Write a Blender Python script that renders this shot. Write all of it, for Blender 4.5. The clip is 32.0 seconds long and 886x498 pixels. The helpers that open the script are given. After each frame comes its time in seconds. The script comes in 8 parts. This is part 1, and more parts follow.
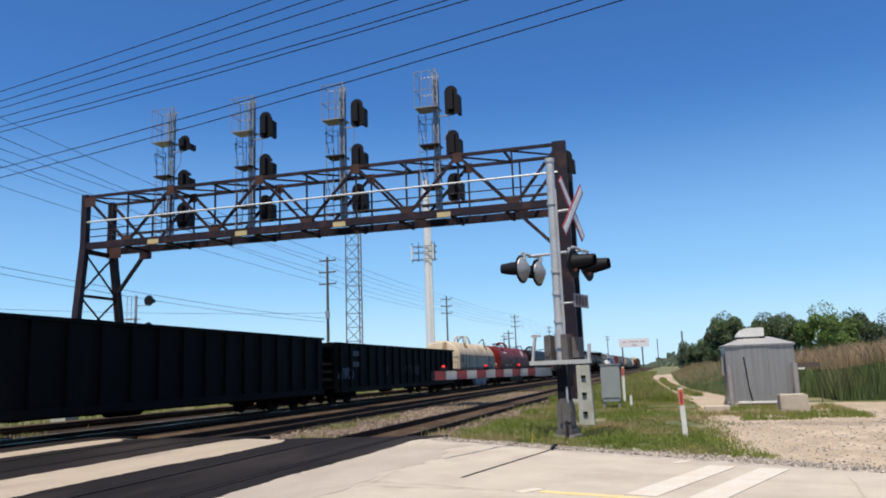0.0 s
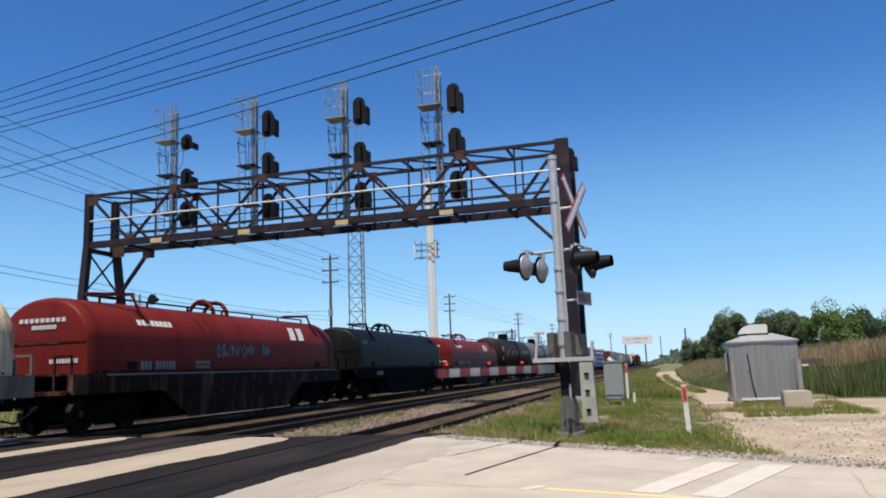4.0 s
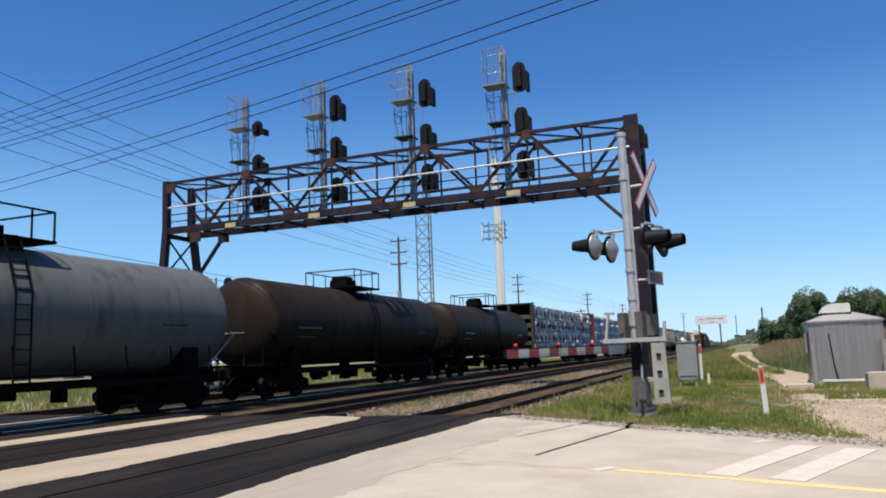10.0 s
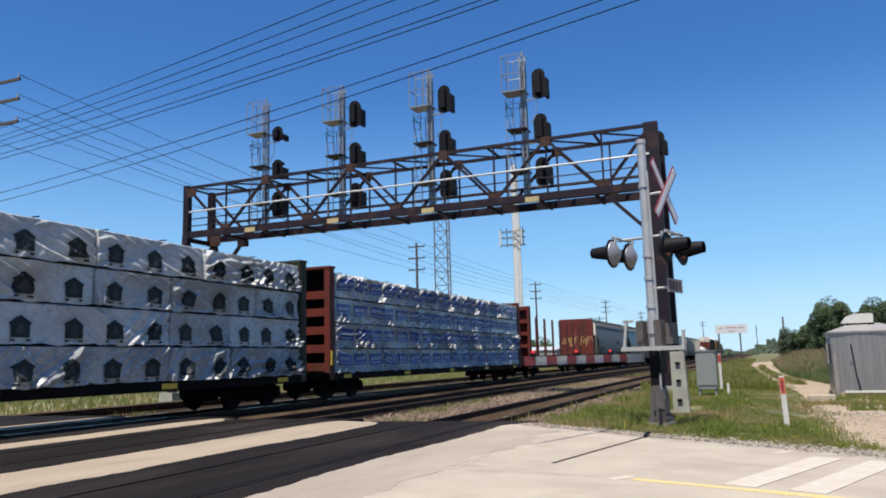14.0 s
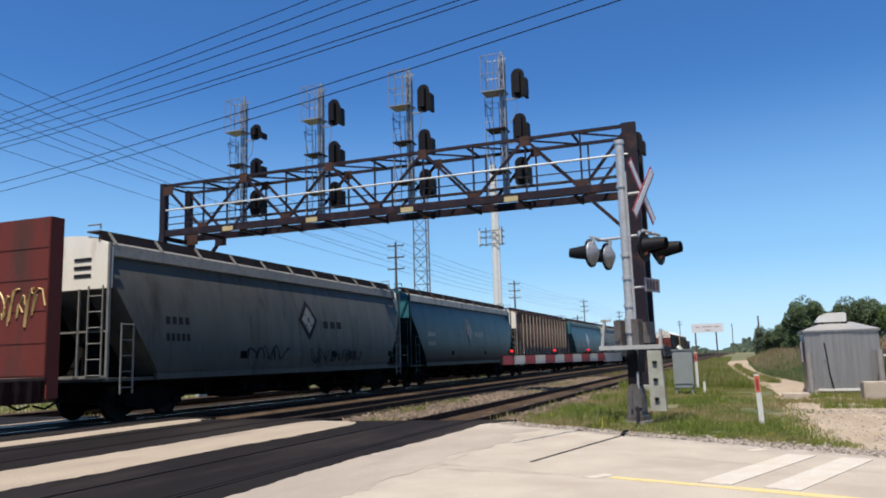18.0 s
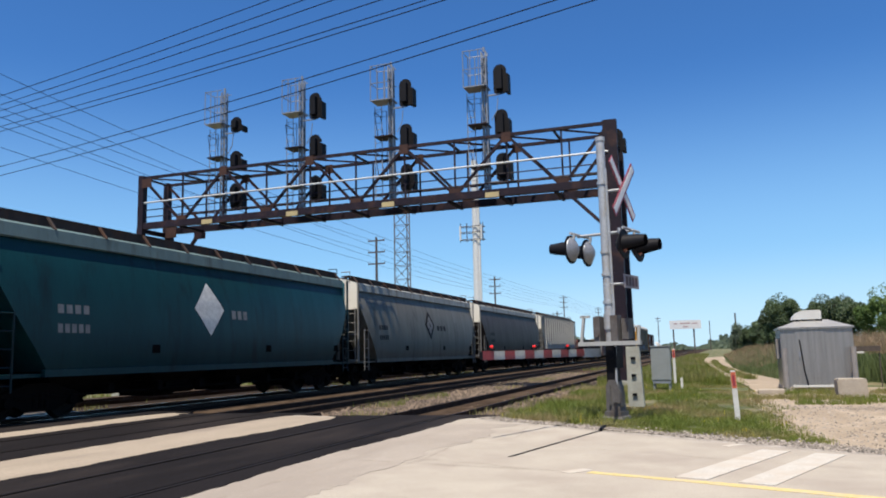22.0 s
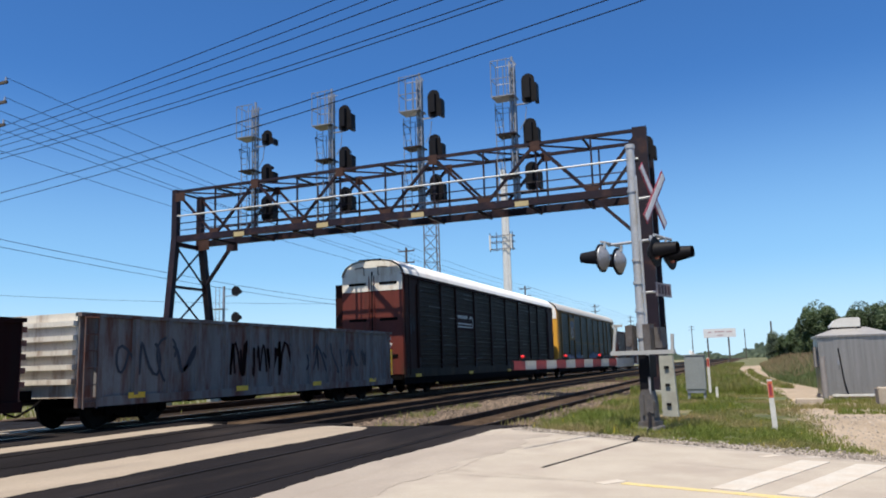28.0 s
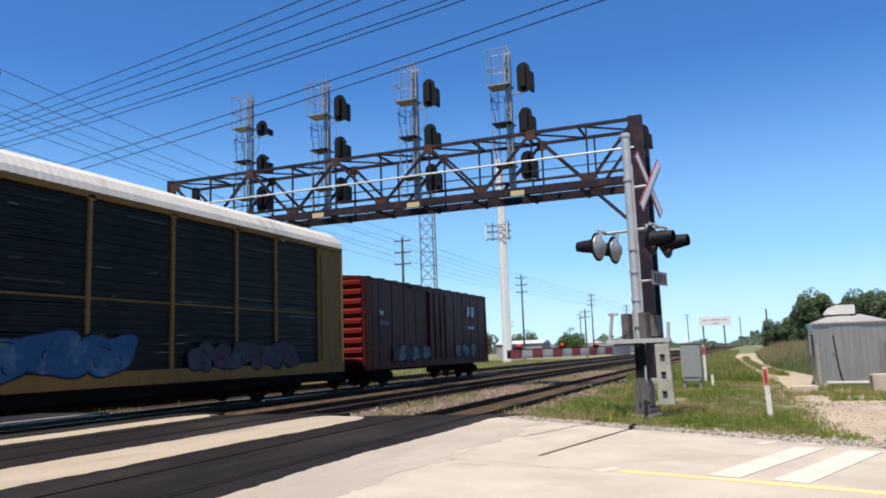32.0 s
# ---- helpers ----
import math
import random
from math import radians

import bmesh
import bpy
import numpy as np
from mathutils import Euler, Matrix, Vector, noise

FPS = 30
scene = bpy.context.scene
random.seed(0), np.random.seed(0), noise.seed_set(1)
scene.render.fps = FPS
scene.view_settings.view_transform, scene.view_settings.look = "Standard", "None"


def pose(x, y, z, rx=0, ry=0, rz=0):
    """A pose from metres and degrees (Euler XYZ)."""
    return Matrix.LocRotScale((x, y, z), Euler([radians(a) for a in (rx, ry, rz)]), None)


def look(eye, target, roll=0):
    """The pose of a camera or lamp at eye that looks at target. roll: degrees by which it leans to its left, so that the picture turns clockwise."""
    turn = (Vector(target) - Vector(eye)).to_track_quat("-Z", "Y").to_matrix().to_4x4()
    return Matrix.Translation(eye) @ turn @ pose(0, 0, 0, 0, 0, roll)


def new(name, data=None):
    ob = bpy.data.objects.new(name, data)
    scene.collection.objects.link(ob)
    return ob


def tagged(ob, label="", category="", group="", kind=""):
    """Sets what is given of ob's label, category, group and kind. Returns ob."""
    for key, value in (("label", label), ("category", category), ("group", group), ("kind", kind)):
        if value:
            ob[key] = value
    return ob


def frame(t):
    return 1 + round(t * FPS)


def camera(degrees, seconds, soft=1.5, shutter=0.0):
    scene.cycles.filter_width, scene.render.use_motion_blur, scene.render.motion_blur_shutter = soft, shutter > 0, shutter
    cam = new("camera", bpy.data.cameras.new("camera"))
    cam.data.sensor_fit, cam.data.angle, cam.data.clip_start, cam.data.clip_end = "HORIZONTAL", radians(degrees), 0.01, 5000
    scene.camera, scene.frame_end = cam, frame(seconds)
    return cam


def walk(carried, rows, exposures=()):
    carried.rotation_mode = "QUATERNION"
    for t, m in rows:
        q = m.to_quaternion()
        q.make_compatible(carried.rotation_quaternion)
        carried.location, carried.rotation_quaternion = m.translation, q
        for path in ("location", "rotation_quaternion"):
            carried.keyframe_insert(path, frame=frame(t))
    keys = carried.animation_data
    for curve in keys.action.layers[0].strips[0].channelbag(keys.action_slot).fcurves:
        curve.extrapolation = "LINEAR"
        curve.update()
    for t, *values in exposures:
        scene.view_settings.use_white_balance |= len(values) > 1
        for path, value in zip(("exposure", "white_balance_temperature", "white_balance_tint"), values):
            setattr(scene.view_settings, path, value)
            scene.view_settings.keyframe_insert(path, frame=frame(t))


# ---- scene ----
cam = camera(60.0, 32.0, soft=1.9)
EYE = (0.0, 0.0, 1.3)
# seconds, yaw, pitch, roll of the hand-held camera, which stands on the verge
PATH = [
    (0, 15.905, 9.155, 2.004),
    (0.5, 16.114, 8.971, 2.135),
    (1, 15.903, 9.015, 2.024),
    (1.5, 15.754, 9.080, 2.145),
    (2, 15.924, 9.085, 2.135),
    (2.5, 15.917, 9.042, 2.134),
    (3, 16.074, 9.146, 2.015),
    (3.5, 16.043, 9.007, 2.203),
    (5.5, 16.746, 9.003, 1.997),
    (6, 17.077, 8.760, 2.118),
    (6.5, 17.820, 8.483, 2.161),
    (7, 19.065, 7.859, 2.534),
    (7.5, 19.919, 7.622, 2.455),
    (8, 20.717, 7.598, 2.411),
    (8.5, 20.896, 7.369, 2.413),
    (9, 21.262, 7.553, 2.296),
    (9.5, 21.434, 7.643, 2.421),
    (10, 21.238, 7.779, 2.210),
    (10.5, 20.438, 7.657, 2.147),
    (11, 20.391, 7.435, 2.128),
    (11.5, 21.193, 7.446, 2.206),
    (12, 21.779, 7.561, 2.033),
    (12.5, 22.054, 7.661, 1.530),
    (13, 22.334, 8.132, 1.420),
    (13.5, 22.364, 8.174, 1.540),
    (14, 22.503, 8.272, 1.550),
    (14.5, 22.772, 8.205, 1.339),
    (15, 21.875, 8.450, 1.437),
    (15.5, 21.169, 8.411, 1.683),
    (17.5, 21.336, 8.185, 1.824),
    (18, 20.948, 8.175, 1.659),
    (18.5, 20.728, 8.223, 1.708),
    (19, 20.550, 8.406, 1.750),
    (19.5, 20.699, 8.290, 1.743),
    (20, 20.970, 8.048, 1.756),
    (20.5, 20.692, 8.007, 1.843),
    (21, 20.631, 7.735, 1.777),
    (21.5, 20.317, 7.805, 1.695),
    (22, 19.458, 7.776, 1.384),
    (22.5, 19.458, 7.835, 1.427),
    (23, 19.065, 7.777, 1.421),
    (23.5, 18.532, 8.049, 1.523),
    (24, 18.333, 8.312, 1.404),
    (24.5, 17.955, 8.364, 1.448),
    (25, 17.764, 8.546, 1.550),
    (25.5, 18.291, 8.210, 1.515),
    (26, 19.527, 8.230, 1.654),
    (26.5, 21.659, 8.238, 1.665),
    (28.5, 21.741, 8.603, 1.639),
    (29, 21.188, 8.349, 1.680),
    (29.5, 20.574, 8.592, 1.820),
    (30, 20.594, 8.574, 1.878),
    (30.5, 20.691, 8.420, 1.926),
    (31, 20.649, 8.353, 2.009),
    (31.5, 20.970, 7.985, 1.903),
    (32, 21.494, 7.800, 1.981),
]
walk(cam, [(t, pose(*EYE, 90 + p, r, y)) for t, y, p, r in PATH],
     exposures=[(0, 0.70), (26.4, 0.70), (28.6, 0.72), (30, 0.78), (31, 0.86), (32, 0.90)])

# ---- light ----
world = bpy.data.worlds.new("world")
scene.world = world
world.use_nodes = True
SUN_EL, SUN_AZ = 68.5, 180.4          # degrees; azimuth clockwise from +y
sky = world.node_tree.nodes.new("ShaderNodeTexSky")
sky.sky_type, sky.sun_disc = "NISHITA", False
sky.sun_elevation, sky.sun_rotation = radians(SUN_EL), radians(SUN_AZ)
sky.altitude, sky.air_density, sky.dust_density, sky.ozone_density = 200, 1.0, 0.0, 4.0
bg = world.node_tree.nodes["Background"]
bg.inputs["Strength"].default_value = 0.0655
tone = world.node_tree.nodes.new("ShaderNodeMix")
tone.data_type, tone.blend_type = "RGBA", "MULTIPLY"
tone.inputs["Factor"].default_value = 1.0
tone.inputs[7].default_value = (0.47, 0.89, 1.32, 1)      # clear early-summer air, a cooler sky
world.node_tree.links.new(sky.outputs[0], tone.inputs[6])
# pale summer haze that thickens towards the horizon
way = world.node_tree.nodes.new("ShaderNodeTexCoord")
xyz = world.node_tree.nodes.new("ShaderNodeSeparateXYZ")
low_air = world.node_tree.nodes.new("ShaderNodeMapRange")
low_air.interpolation_type = "SMOOTHSTEP"
low_air.inputs["From Min"].default_value, low_air.inputs["From Max"].default_value = 0.0, 0.36
low_air.inputs["To Min"].default_value, low_air.inputs["To Max"].default_value = 0.78, 0.0
haze = world.node_tree.nodes.new("ShaderNodeMix")
haze.data_type = "RGBA"
haze.inputs[7].default_value = (3.75, 6.75, 9.4, 1)
world.node_tree.links.new(way.outputs["Generated"], xyz.inputs[0])
world.node_tree.links.new(xyz.outputs["Z"], low_air.inputs["Value"])
world.node_tree.links.new(low_air.outputs[0], haze.inputs["Factor"])
world.node_tree.links.new(tone.outputs[2], haze.inputs[6])
rim_air = world.node_tree.nodes.new("ShaderNodeMapRange")
rim_air.interpolation_type = "SMOOTHSTEP"
rim_air.inputs["From Min"].default_value, rim_air.inputs["From Max"].default_value = 0.0, 0.13
rim_air.inputs["To Min"].default_value, rim_air.inputs["To Max"].default_value = 0.6, 0.0
rim = world.node_tree.nodes.new("ShaderNodeMix")
rim.data_type = "RGBA"
rim.inputs[7].default_value = (7.0, 9.0, 10.4, 1)
world.node_tree.links.new(xyz.outputs["Z"], rim_air.inputs["Value"])
world.node_tree.links.new(rim_air.outputs[0], rim.inputs["Factor"])
world.node_tree.links.new(haze.outputs[2], rim.inputs[6])
world.node_tree.links.new(rim.outputs[2], bg.inputs["Color"])
sun_data = bpy.data.lights.new("sun", "SUN")
sun_data.energy, sun_data.angle, sun_data.color = 5.0, radians(0.53), (1.0, 0.92, 0.80)
sun = new("sun", sun_data)
to_sun = Vector((math.sin(radians(SUN_AZ)) * math.cos(radians(SUN_EL)),
                 math.cos(radians(SUN_AZ)) * math.cos(radians(SUN_EL)), math.sin(radians(SUN_EL))))
sun.matrix_world = look(to_sun * 50, (0, 0, 0))


# ---- materials ----
def mat(name, a, b=None, rough=0.7, metal=0.0, scale=3.0, fine=40.0, bump=0.2, c=None, c_scale=0.6,
        c_amount=0.5, stretch=(1, 1, 1), vary=0.0, emit=None, spec=0.5, coat=0.0, grain=0.3):
    """Two tones mixed by noise at two sizes, a third tone as stains, fine relief."""
    m = bpy.data.materials.new(name)
    m.use_nodes = True
    nt = m.node_tree
    n, ln = nt.nodes, nt.links
    p = n["Principled BSDF"]
    co = n.new("ShaderNodeTexCoord")
    mp = n.new("ShaderNodeMapping")
    mp.inputs["Scale"].default_value = stretch
    ln.new(co.outputs["Object"], mp.inputs["Vector"])
    b = b or tuple(x * 0.75 for x in a)

    def noise_node(s, detail=6.0, r=0.6):
        k = n.new("ShaderNodeTexNoise")
        k.inputs["Scale"].default_value, k.inputs["Detail"].default_value = s, detail
        k.inputs["Roughness"].default_value = r
        ln.new(mp.outputs[0], k.inputs["Vector"])
        return k

    def mix(fac, x, y):
        k = n.new("ShaderNodeMix")
        k.data_type = "RGBA"
        ln.new(fac, k.inputs["Factor"])
        for i, v in ((6, x), (7, y)):
            if isinstance(v, tuple):
                k.inputs[i].default_value = (*v, 1)
            else:
                ln.new(v, k.inputs[i])
        return k.outputs[2]

    def ramp(src, lo, hi):
        k = n.new("ShaderNodeMapRange")
        k.inputs["From Min"].default_value, k.inputs["From Max"].default_value = lo, hi
        ln.new(src, k.inputs["Value"])
        return k.outputs[0]

    n1, n2 = noise_node(scale), noise_node(fine, 3.0)
    col = mix(ramp(n1.outputs[0], 0.35, 0.65), a, b)
    fine_fac = ramp(n2.outputs[0], 0.3, 0.75)
    col = mix(fine_fac, col, mix(n1.outputs[0], tuple(x * (1 - grain) for x in a), tuple(x * (1 - grain) for x in b)))
    if c:
        n3 = noise_node(c_scale, 8.0, 0.65)
        col = mix(ramp(n3.outputs[0], 0.62 - 0.3 * c_amount, 0.78 - 0.25 * c_amount), col, c)
    if vary:
        info = n.new("ShaderNodeObjectInfo")
        hsv = n.new("ShaderNodeHueSaturation")
        ln.new(col, hsv.inputs["Color"])
        vr = n.new("ShaderNodeMapRange")
        vr.inputs["To Min"].default_value, vr.inputs["To Max"].default_value = 1 - vary, 1 + vary
        ln.new(info.outputs["Random"], vr.inputs["Value"])
        ln.new(vr.outputs[0], hsv.inputs["Value"])
        col = hsv.outputs[0]
    ln.new(col, p.inputs["Base Color"])
    p.inputs["Metallic"].default_value = metal
    p.inputs["Specular IOR Level"].default_value = spec
    p.inputs["Coat Weight"].default_value = coat
    rr = n.new("ShaderNodeMapRange")
    rr.inputs["To Min"].default_value, rr.inputs["To Max"].default_value = max(rough - 0.1, 0.03), min(rough + 0.12, 1)
    ln.new(n1.outputs[0], rr.inputs["Value"])
    ln.new(rr.outputs[0], p.inputs["Roughness"])
    if bump:
        bp = n.new("ShaderNodeBump")
        bp.inputs["Strength"].default_value, bp.inputs["Distance"].default_value = bump, 0.02
        ln.new(n2.outputs[0], bp.inputs["Height"])
        ln.new(bp.outputs[0], p.inputs["Normal"])
    if emit:
        p.inputs["Emission Color"].default_value = (*emit[0], 1)
        p.inputs["Emission Strength"].default_value = emit[1]
    return m


M = dict(
    ground=mat("dry_ground", (0.158, 0.1501, 0.0711), (0.1027, 0.1185, 0.0395), 0.95, scale=0.25, fine=6, c=(0.1975, 0.158, 0.1027), c_scale=0.08, bump=0.6),
    turf=mat("turf", (0.06715, 0.09085, 0.02212), (0.1027, 0.09875, 0.03555), 0.95, scale=1.6, fine=18, c=(0.2133, 0.158, 0.0948), c_scale=0.7, c_amount=0.42, bump=0.9),
    dirt=mat("bare_dirt", (0.3397, 0.2686, 0.1896), (0.2528, 0.1935, 0.1304), 0.95, scale=1.0, fine=22, c=(0.395, 0.32, 0.237), c_scale=0.9, c_amount=0.42, bump=0.9, stretch=(1, 0.5, 1)),
    gravel=mat("gravel", (0.3318, 0.2923, 0.2449), (0.2212, 0.1896, 0.158), 0.95, scale=6, fine=45, c=(0.395, 0.3555, 0.3081), c_scale=3, bump=1.0),
    ballast=mat("ballast", (0.070, 0.046, 0.029), (0.033, 0.0225, 0.0150), 0.95, scale=5, fine=22, c=(0.090, 0.064, 0.045), c_scale=1.5, bump=1.0, spec=0.05),
    oily=mat("oily_ballast", (0.02844, 0.02054, 0.0158), (0.01422, 0.01067, 0.00869), 0.95, scale=5, fine=22, c=(0.042, 0.029, 0.021), c_scale=1.2, bump=1.0, spec=0.04),
    road=mat("old_pavement", (0.4108, 0.3634, 0.2963), (0.3397, 0.2963, 0.2409), 0.9, scale=1.1, fine=60, c=(0.275, 0.234, 0.192), c_scale=0.7, c_amount=0.50, bump=0.4),
    asphalt=mat("black_asphalt", (0.01501, 0.01248, 0.01248), (0.00948, 0.008058, 0.008216), 0.85, scale=0.8, fine=70, c=(0.02844, 0.02291, 0.02054), c_scale=0.5, c_amount=0.34, bump=0.35, spec=0.08, stretch=(1, 0.25, 1)),
    white_line=mat("worn_white_paint", (0.5056, 0.474, 0.4187), (0.4345, 0.395, 0.3397), 0.8, scale=6, fine=50, c=(0.395, 0.3397, 0.2765), c_scale=2.2, c_amount=0.6),
    yellow_line=mat("worn_yellow_paint", (0.60, 0.47, 0.17), (0.50, 0.40, 0.19), 0.8, scale=6, fine=50, c=(0.40, 0.34, 0.25), c_scale=4, c_amount=0.42),
    groove=mat("dirty_groove", (0.0045, 0.004, 0.004), None, 0.95, spec=0.03),
    crack=mat("sealed_crack", (0.02765, 0.0237, 0.0237), None, 0.9, spec=0.1),
    hair=mat("old_pavement_crack", (0.2923, 0.2489, 0.2015), (0.3397, 0.2923, 0.237), 0.95, spec=0.1),
    rail=mat("rail_steel", (0.0553, 0.0316, 0.02212), (0.03555, 0.02133, 0.0158), 0.7, 0.0, scale=4, spec=0.12),
    rail_head=mat("worn_rail_top", (0.016, 0.012, 0.010), (0.011, 0.0085, 0.0075), 0.6, 0.0, scale=4, spec=0.15),
    rail_bright=mat("polished_rail_top", (0.55, 0.54, 0.52), (0.42, 0.41, 0.40), 0.22, 0.95, scale=4, stretch=(1, 0.1, 1), bump=0.05),
    tie=mat("creosoted_tie", (0.02765, 0.02054, 0.01659), (0.0474, 0.03713, 0.03002), 0.95, scale=3, stretch=(1, 6, 6), vary=0.3, spec=0.06),
    iron=mat("brown_painted_steel", (0.01817, 0.01146, 0.01817), (0.01185, 0.008295, 0.01343), 0.55, 0.0, spec=0.2, scale=1.6, c=(0.0474, 0.0237, 0.01896), c_scale=1.5, c_amount=0.35, vary=0.12),
    rust=mat("rusty_plate", (0.06715, 0.03318, 0.02528), (0.0395, 0.02212, 0.02054), 0.8, 0.0, spec=0.2, scale=5),
    tower=mat("weathered_tower_steel", (0.158, 0.158, 0.1659), (0.1185, 0.1185, 0.1264), 0.6, 0.2, scale=2, bump=0.05),
    antenna=mat("dull_antenna_steel", (0.075, 0.075, 0.080), (0.055, 0.055, 0.060), 0.6, 0.1, scale=2, bump=0.05),
    galv=mat("galvanized_steel", (0.325, 0.340, 0.372), (0.245, 0.258, 0.285), 0.45, 0.45, scale=5, fine=30, bump=0.05),
    white_pipe=mat("white_pipe", (0.6478, 0.6478, 0.632), (0.5688, 0.5688, 0.553), 0.4, scale=2),
    silver=mat("aluminium_paint", (0.4898, 0.4977, 0.5056), (0.4108, 0.4187, 0.4345), 0.45, 0.35, scale=3, c=(0.3318, 0.316, 0.2923), c_scale=3, c_amount=0.3),
    black=mat("matt_black", (0.0045, 0.0045, 0.0065), (0.0075, 0.007, 0.0095), 0.6, scale=4, spec=0.16),
    plate=mat("cream_plate", (0.4898, 0.395, 0.1896), (0.4108, 0.3318, 0.1738), 0.6),
    concrete=mat("pale_concrete", (0.395, 0.395, 0.3318), (0.316, 0.3239, 0.2765), 0.9, scale=5, c=(0.2528, 0.2449, 0.2054), c_scale=2),
)


# ---- builders ----
def mesh_of(name, bm, material):
    me = bpy.data.meshes.new(name)
    bmesh.ops.recalc_face_normals(bm, faces=bm.faces)
    bm.to_mesh(me)
    bm.free()
    me.materials.append(material)
    return me


def smooth(me, angle=40):
    me.shade_smooth()
    me.set_sharp_from_angle(angle=radians(angle))
    return me


def part(name, bm, material, parent, label="", at=None):
    """One mesh object under a thing or a part. bm may also be a finished mesh."""
    me = bm if isinstance(bm, bpy.types.Mesh) else smooth(mesh_of(name, bm, material))
    ob = new(name, me)
    ob.parent = parent
    if at is not None:
        ob.matrix_basis = at if isinstance(at, Matrix) else Matrix.Translation(at)
    if label:
        ob["label"] = label
    return ob


def thing(name, label, category, at=(0, 0, 0), group="", kind=""):
    ob = new(name)
    ob.empty_display_size = 0.3
    ob.matrix_basis = at if isinstance(at, Matrix) else Matrix.Translation(at)
    return tagged(ob, label, category, group, kind)


def solid(name, bm, material, label, category, kind="", group=""):
    return tagged(new(name, smooth(mesh_of(name, bm, material))), label, category, group, kind)


def box(bm, x0, x1, y0, y1, z0, z1):
    v = [bm.verts.new(p) for p in ((x0, y0, z0), (x1, y0, z0), (x1, y1, z0), (x0, y1, z0),
                                   (x0, y0, z1), (x1, y0, z1), (x1, y1, z1), (x0, y1, z1))]
    for f in ((3, 2, 1, 0), (4, 5, 6, 7), (0, 1, 5, 4), (1, 2, 6, 5), (2, 3, 7, 6), (3, 0, 4, 7)):
        bm.faces.new([v[i] for i in f])
    return bm


def B(*a):
    return box(bmesh.new(), *a)


def beam(bm, p, q, w, h=None, up=(0, 0, 1)):
    """A straight bar of section w x h from p to q."""
    h = h or w
    p, q = Vector(p), Vector(q)
    d = (q - p).normalized()
    s = d.cross(Vector(up))
    if s.length < 1e-3:
        s = d.cross(Vector((0, 1, 0)))
    s.normalize()
    u = s.cross(d)
    v = [bm.verts.new(e + s * (i * w / 2) + u * (j * h / 2)) for e in (p, q) for i, j in ((-1, -1), (1, -1), (1, 1), (-1, 1))]
    for f in ((3, 2, 1, 0), (4, 5, 6, 7), (0, 1, 5, 4), (1, 2, 6, 5), (2, 3, 7, 6), (3, 0, 4, 7)):
        bm.faces.new([v[i] for i in f])
    return bm


def rod(bm, p, q, r, n=8, r2=None):
    """A round bar or cone from p to q."""
    p, q = Vector(p), Vector(q)
    d = (q - p).normalized()
    s = d.cross(Vector((0, 0, 1)))
    if s.length < 1e-3:
        s = Vector((1, 0, 0))
    s.normalize()
    u = s.cross(d)
    r2 = r if r2 is None else r2
    rings = [[bm.verts.new(e + (s * math.cos(k * math.tau / n) + u * math.sin(k * math.tau / n)) * rr) for k in range(n)] for e, rr in ((p, r), (q, r2))]
    for k in range(n):
        bm.faces.new((rings[0][k], rings[0][(k + 1) % n], rings[1][(k + 1) % n], rings[1][k]))
    bm.faces.new(rings[0][::-1])
    bm.faces.new(rings[1])
    return bm


def pipe(bm, pts, r, n=6):
    for a, b in zip(pts, pts[1:]):
        rod(bm, a, b, r, n)
    return bm


def tube(bm, pts, r, n=6):
    """One unbroken round line through points."""
    pts = [Vector(p) for p in pts]
    rings = []
    for i, p in enumerate(pts):
        d = (pts[min(i + 1, len(pts) - 1)] - pts[max(i - 1, 0)]).normalized()
        s = d.cross(Vector((0, 0, 1)))
        if s.length < 1e-3:
            s = Vector((1, 0, 0))
        s.normalize()
        u = s.cross(d)
        rings.append([bm.verts.new(p + (s * math.cos(k * math.tau / n) + u * math.sin(k * math.tau / n)) * r) for k in range(n)])
    for a, b in zip(rings, rings[1:]):
        for k in range(n):
            bm.faces.new((a[k], a[(k + 1) % n], b[(k + 1) % n], b[k]))
    bm.faces.new(rings[0][::-1])
    bm.faces.new(rings[-1])
    return bm


def extr(bm, prof, y0, y1):
    """A closed (x, z) outline drawn out along y."""
    a = [bm.verts.new((x, y0, z)) for x, z in prof]
    b = [bm.verts.new((x, y1, z)) for x, z in prof]
    k = len(prof)
    for i in range(k):
        bm.faces.new((a[i], a[(i + 1) % k], b[(i + 1) % k], b[i]))
    bm.faces.new(a)
    bm.faces.new(b[::-1])
    return bm


def lathe_y(bm, prof, cx, cz, n=28):
    """(y, r) outline turned round a line along y; ends closed."""
    rings = [[bm.verts.new((cx + r * math.cos(k * math.tau / n), y, cz + r * math.sin(k * math.tau / n))) for k in range(n)] for y, r in prof]
    for a, b in zip(rings, rings[1:]):
        for k in range(n):
            bm.faces.new((a[k], a[(k + 1) % n], b[(k + 1) % n], b[k]))
    bm.faces.new(rings[0][::-1])
    bm.faces.new(rings[-1])
    return bm


def sheet(bm, pts, z):
    bm.faces.new([bm.verts.new((x, y, z)) for x, y in pts])
    return bm


def slab(bm, pts, z0, z1):
    """An upright prism over a plan outline."""
    a = [bm.verts.new((x, y, z0)) for x, y in pts]
    b = [bm.verts.new((x, y, z1)) for x, y in pts]
    k = len(pts)
    for i in range(k):
        bm.faces.new((a[i], a[(i + 1) % k], b[(i + 1) % k], b[i]))
    bm.faces.new(a[::-1])
    bm.faces.new(b)
    return bm


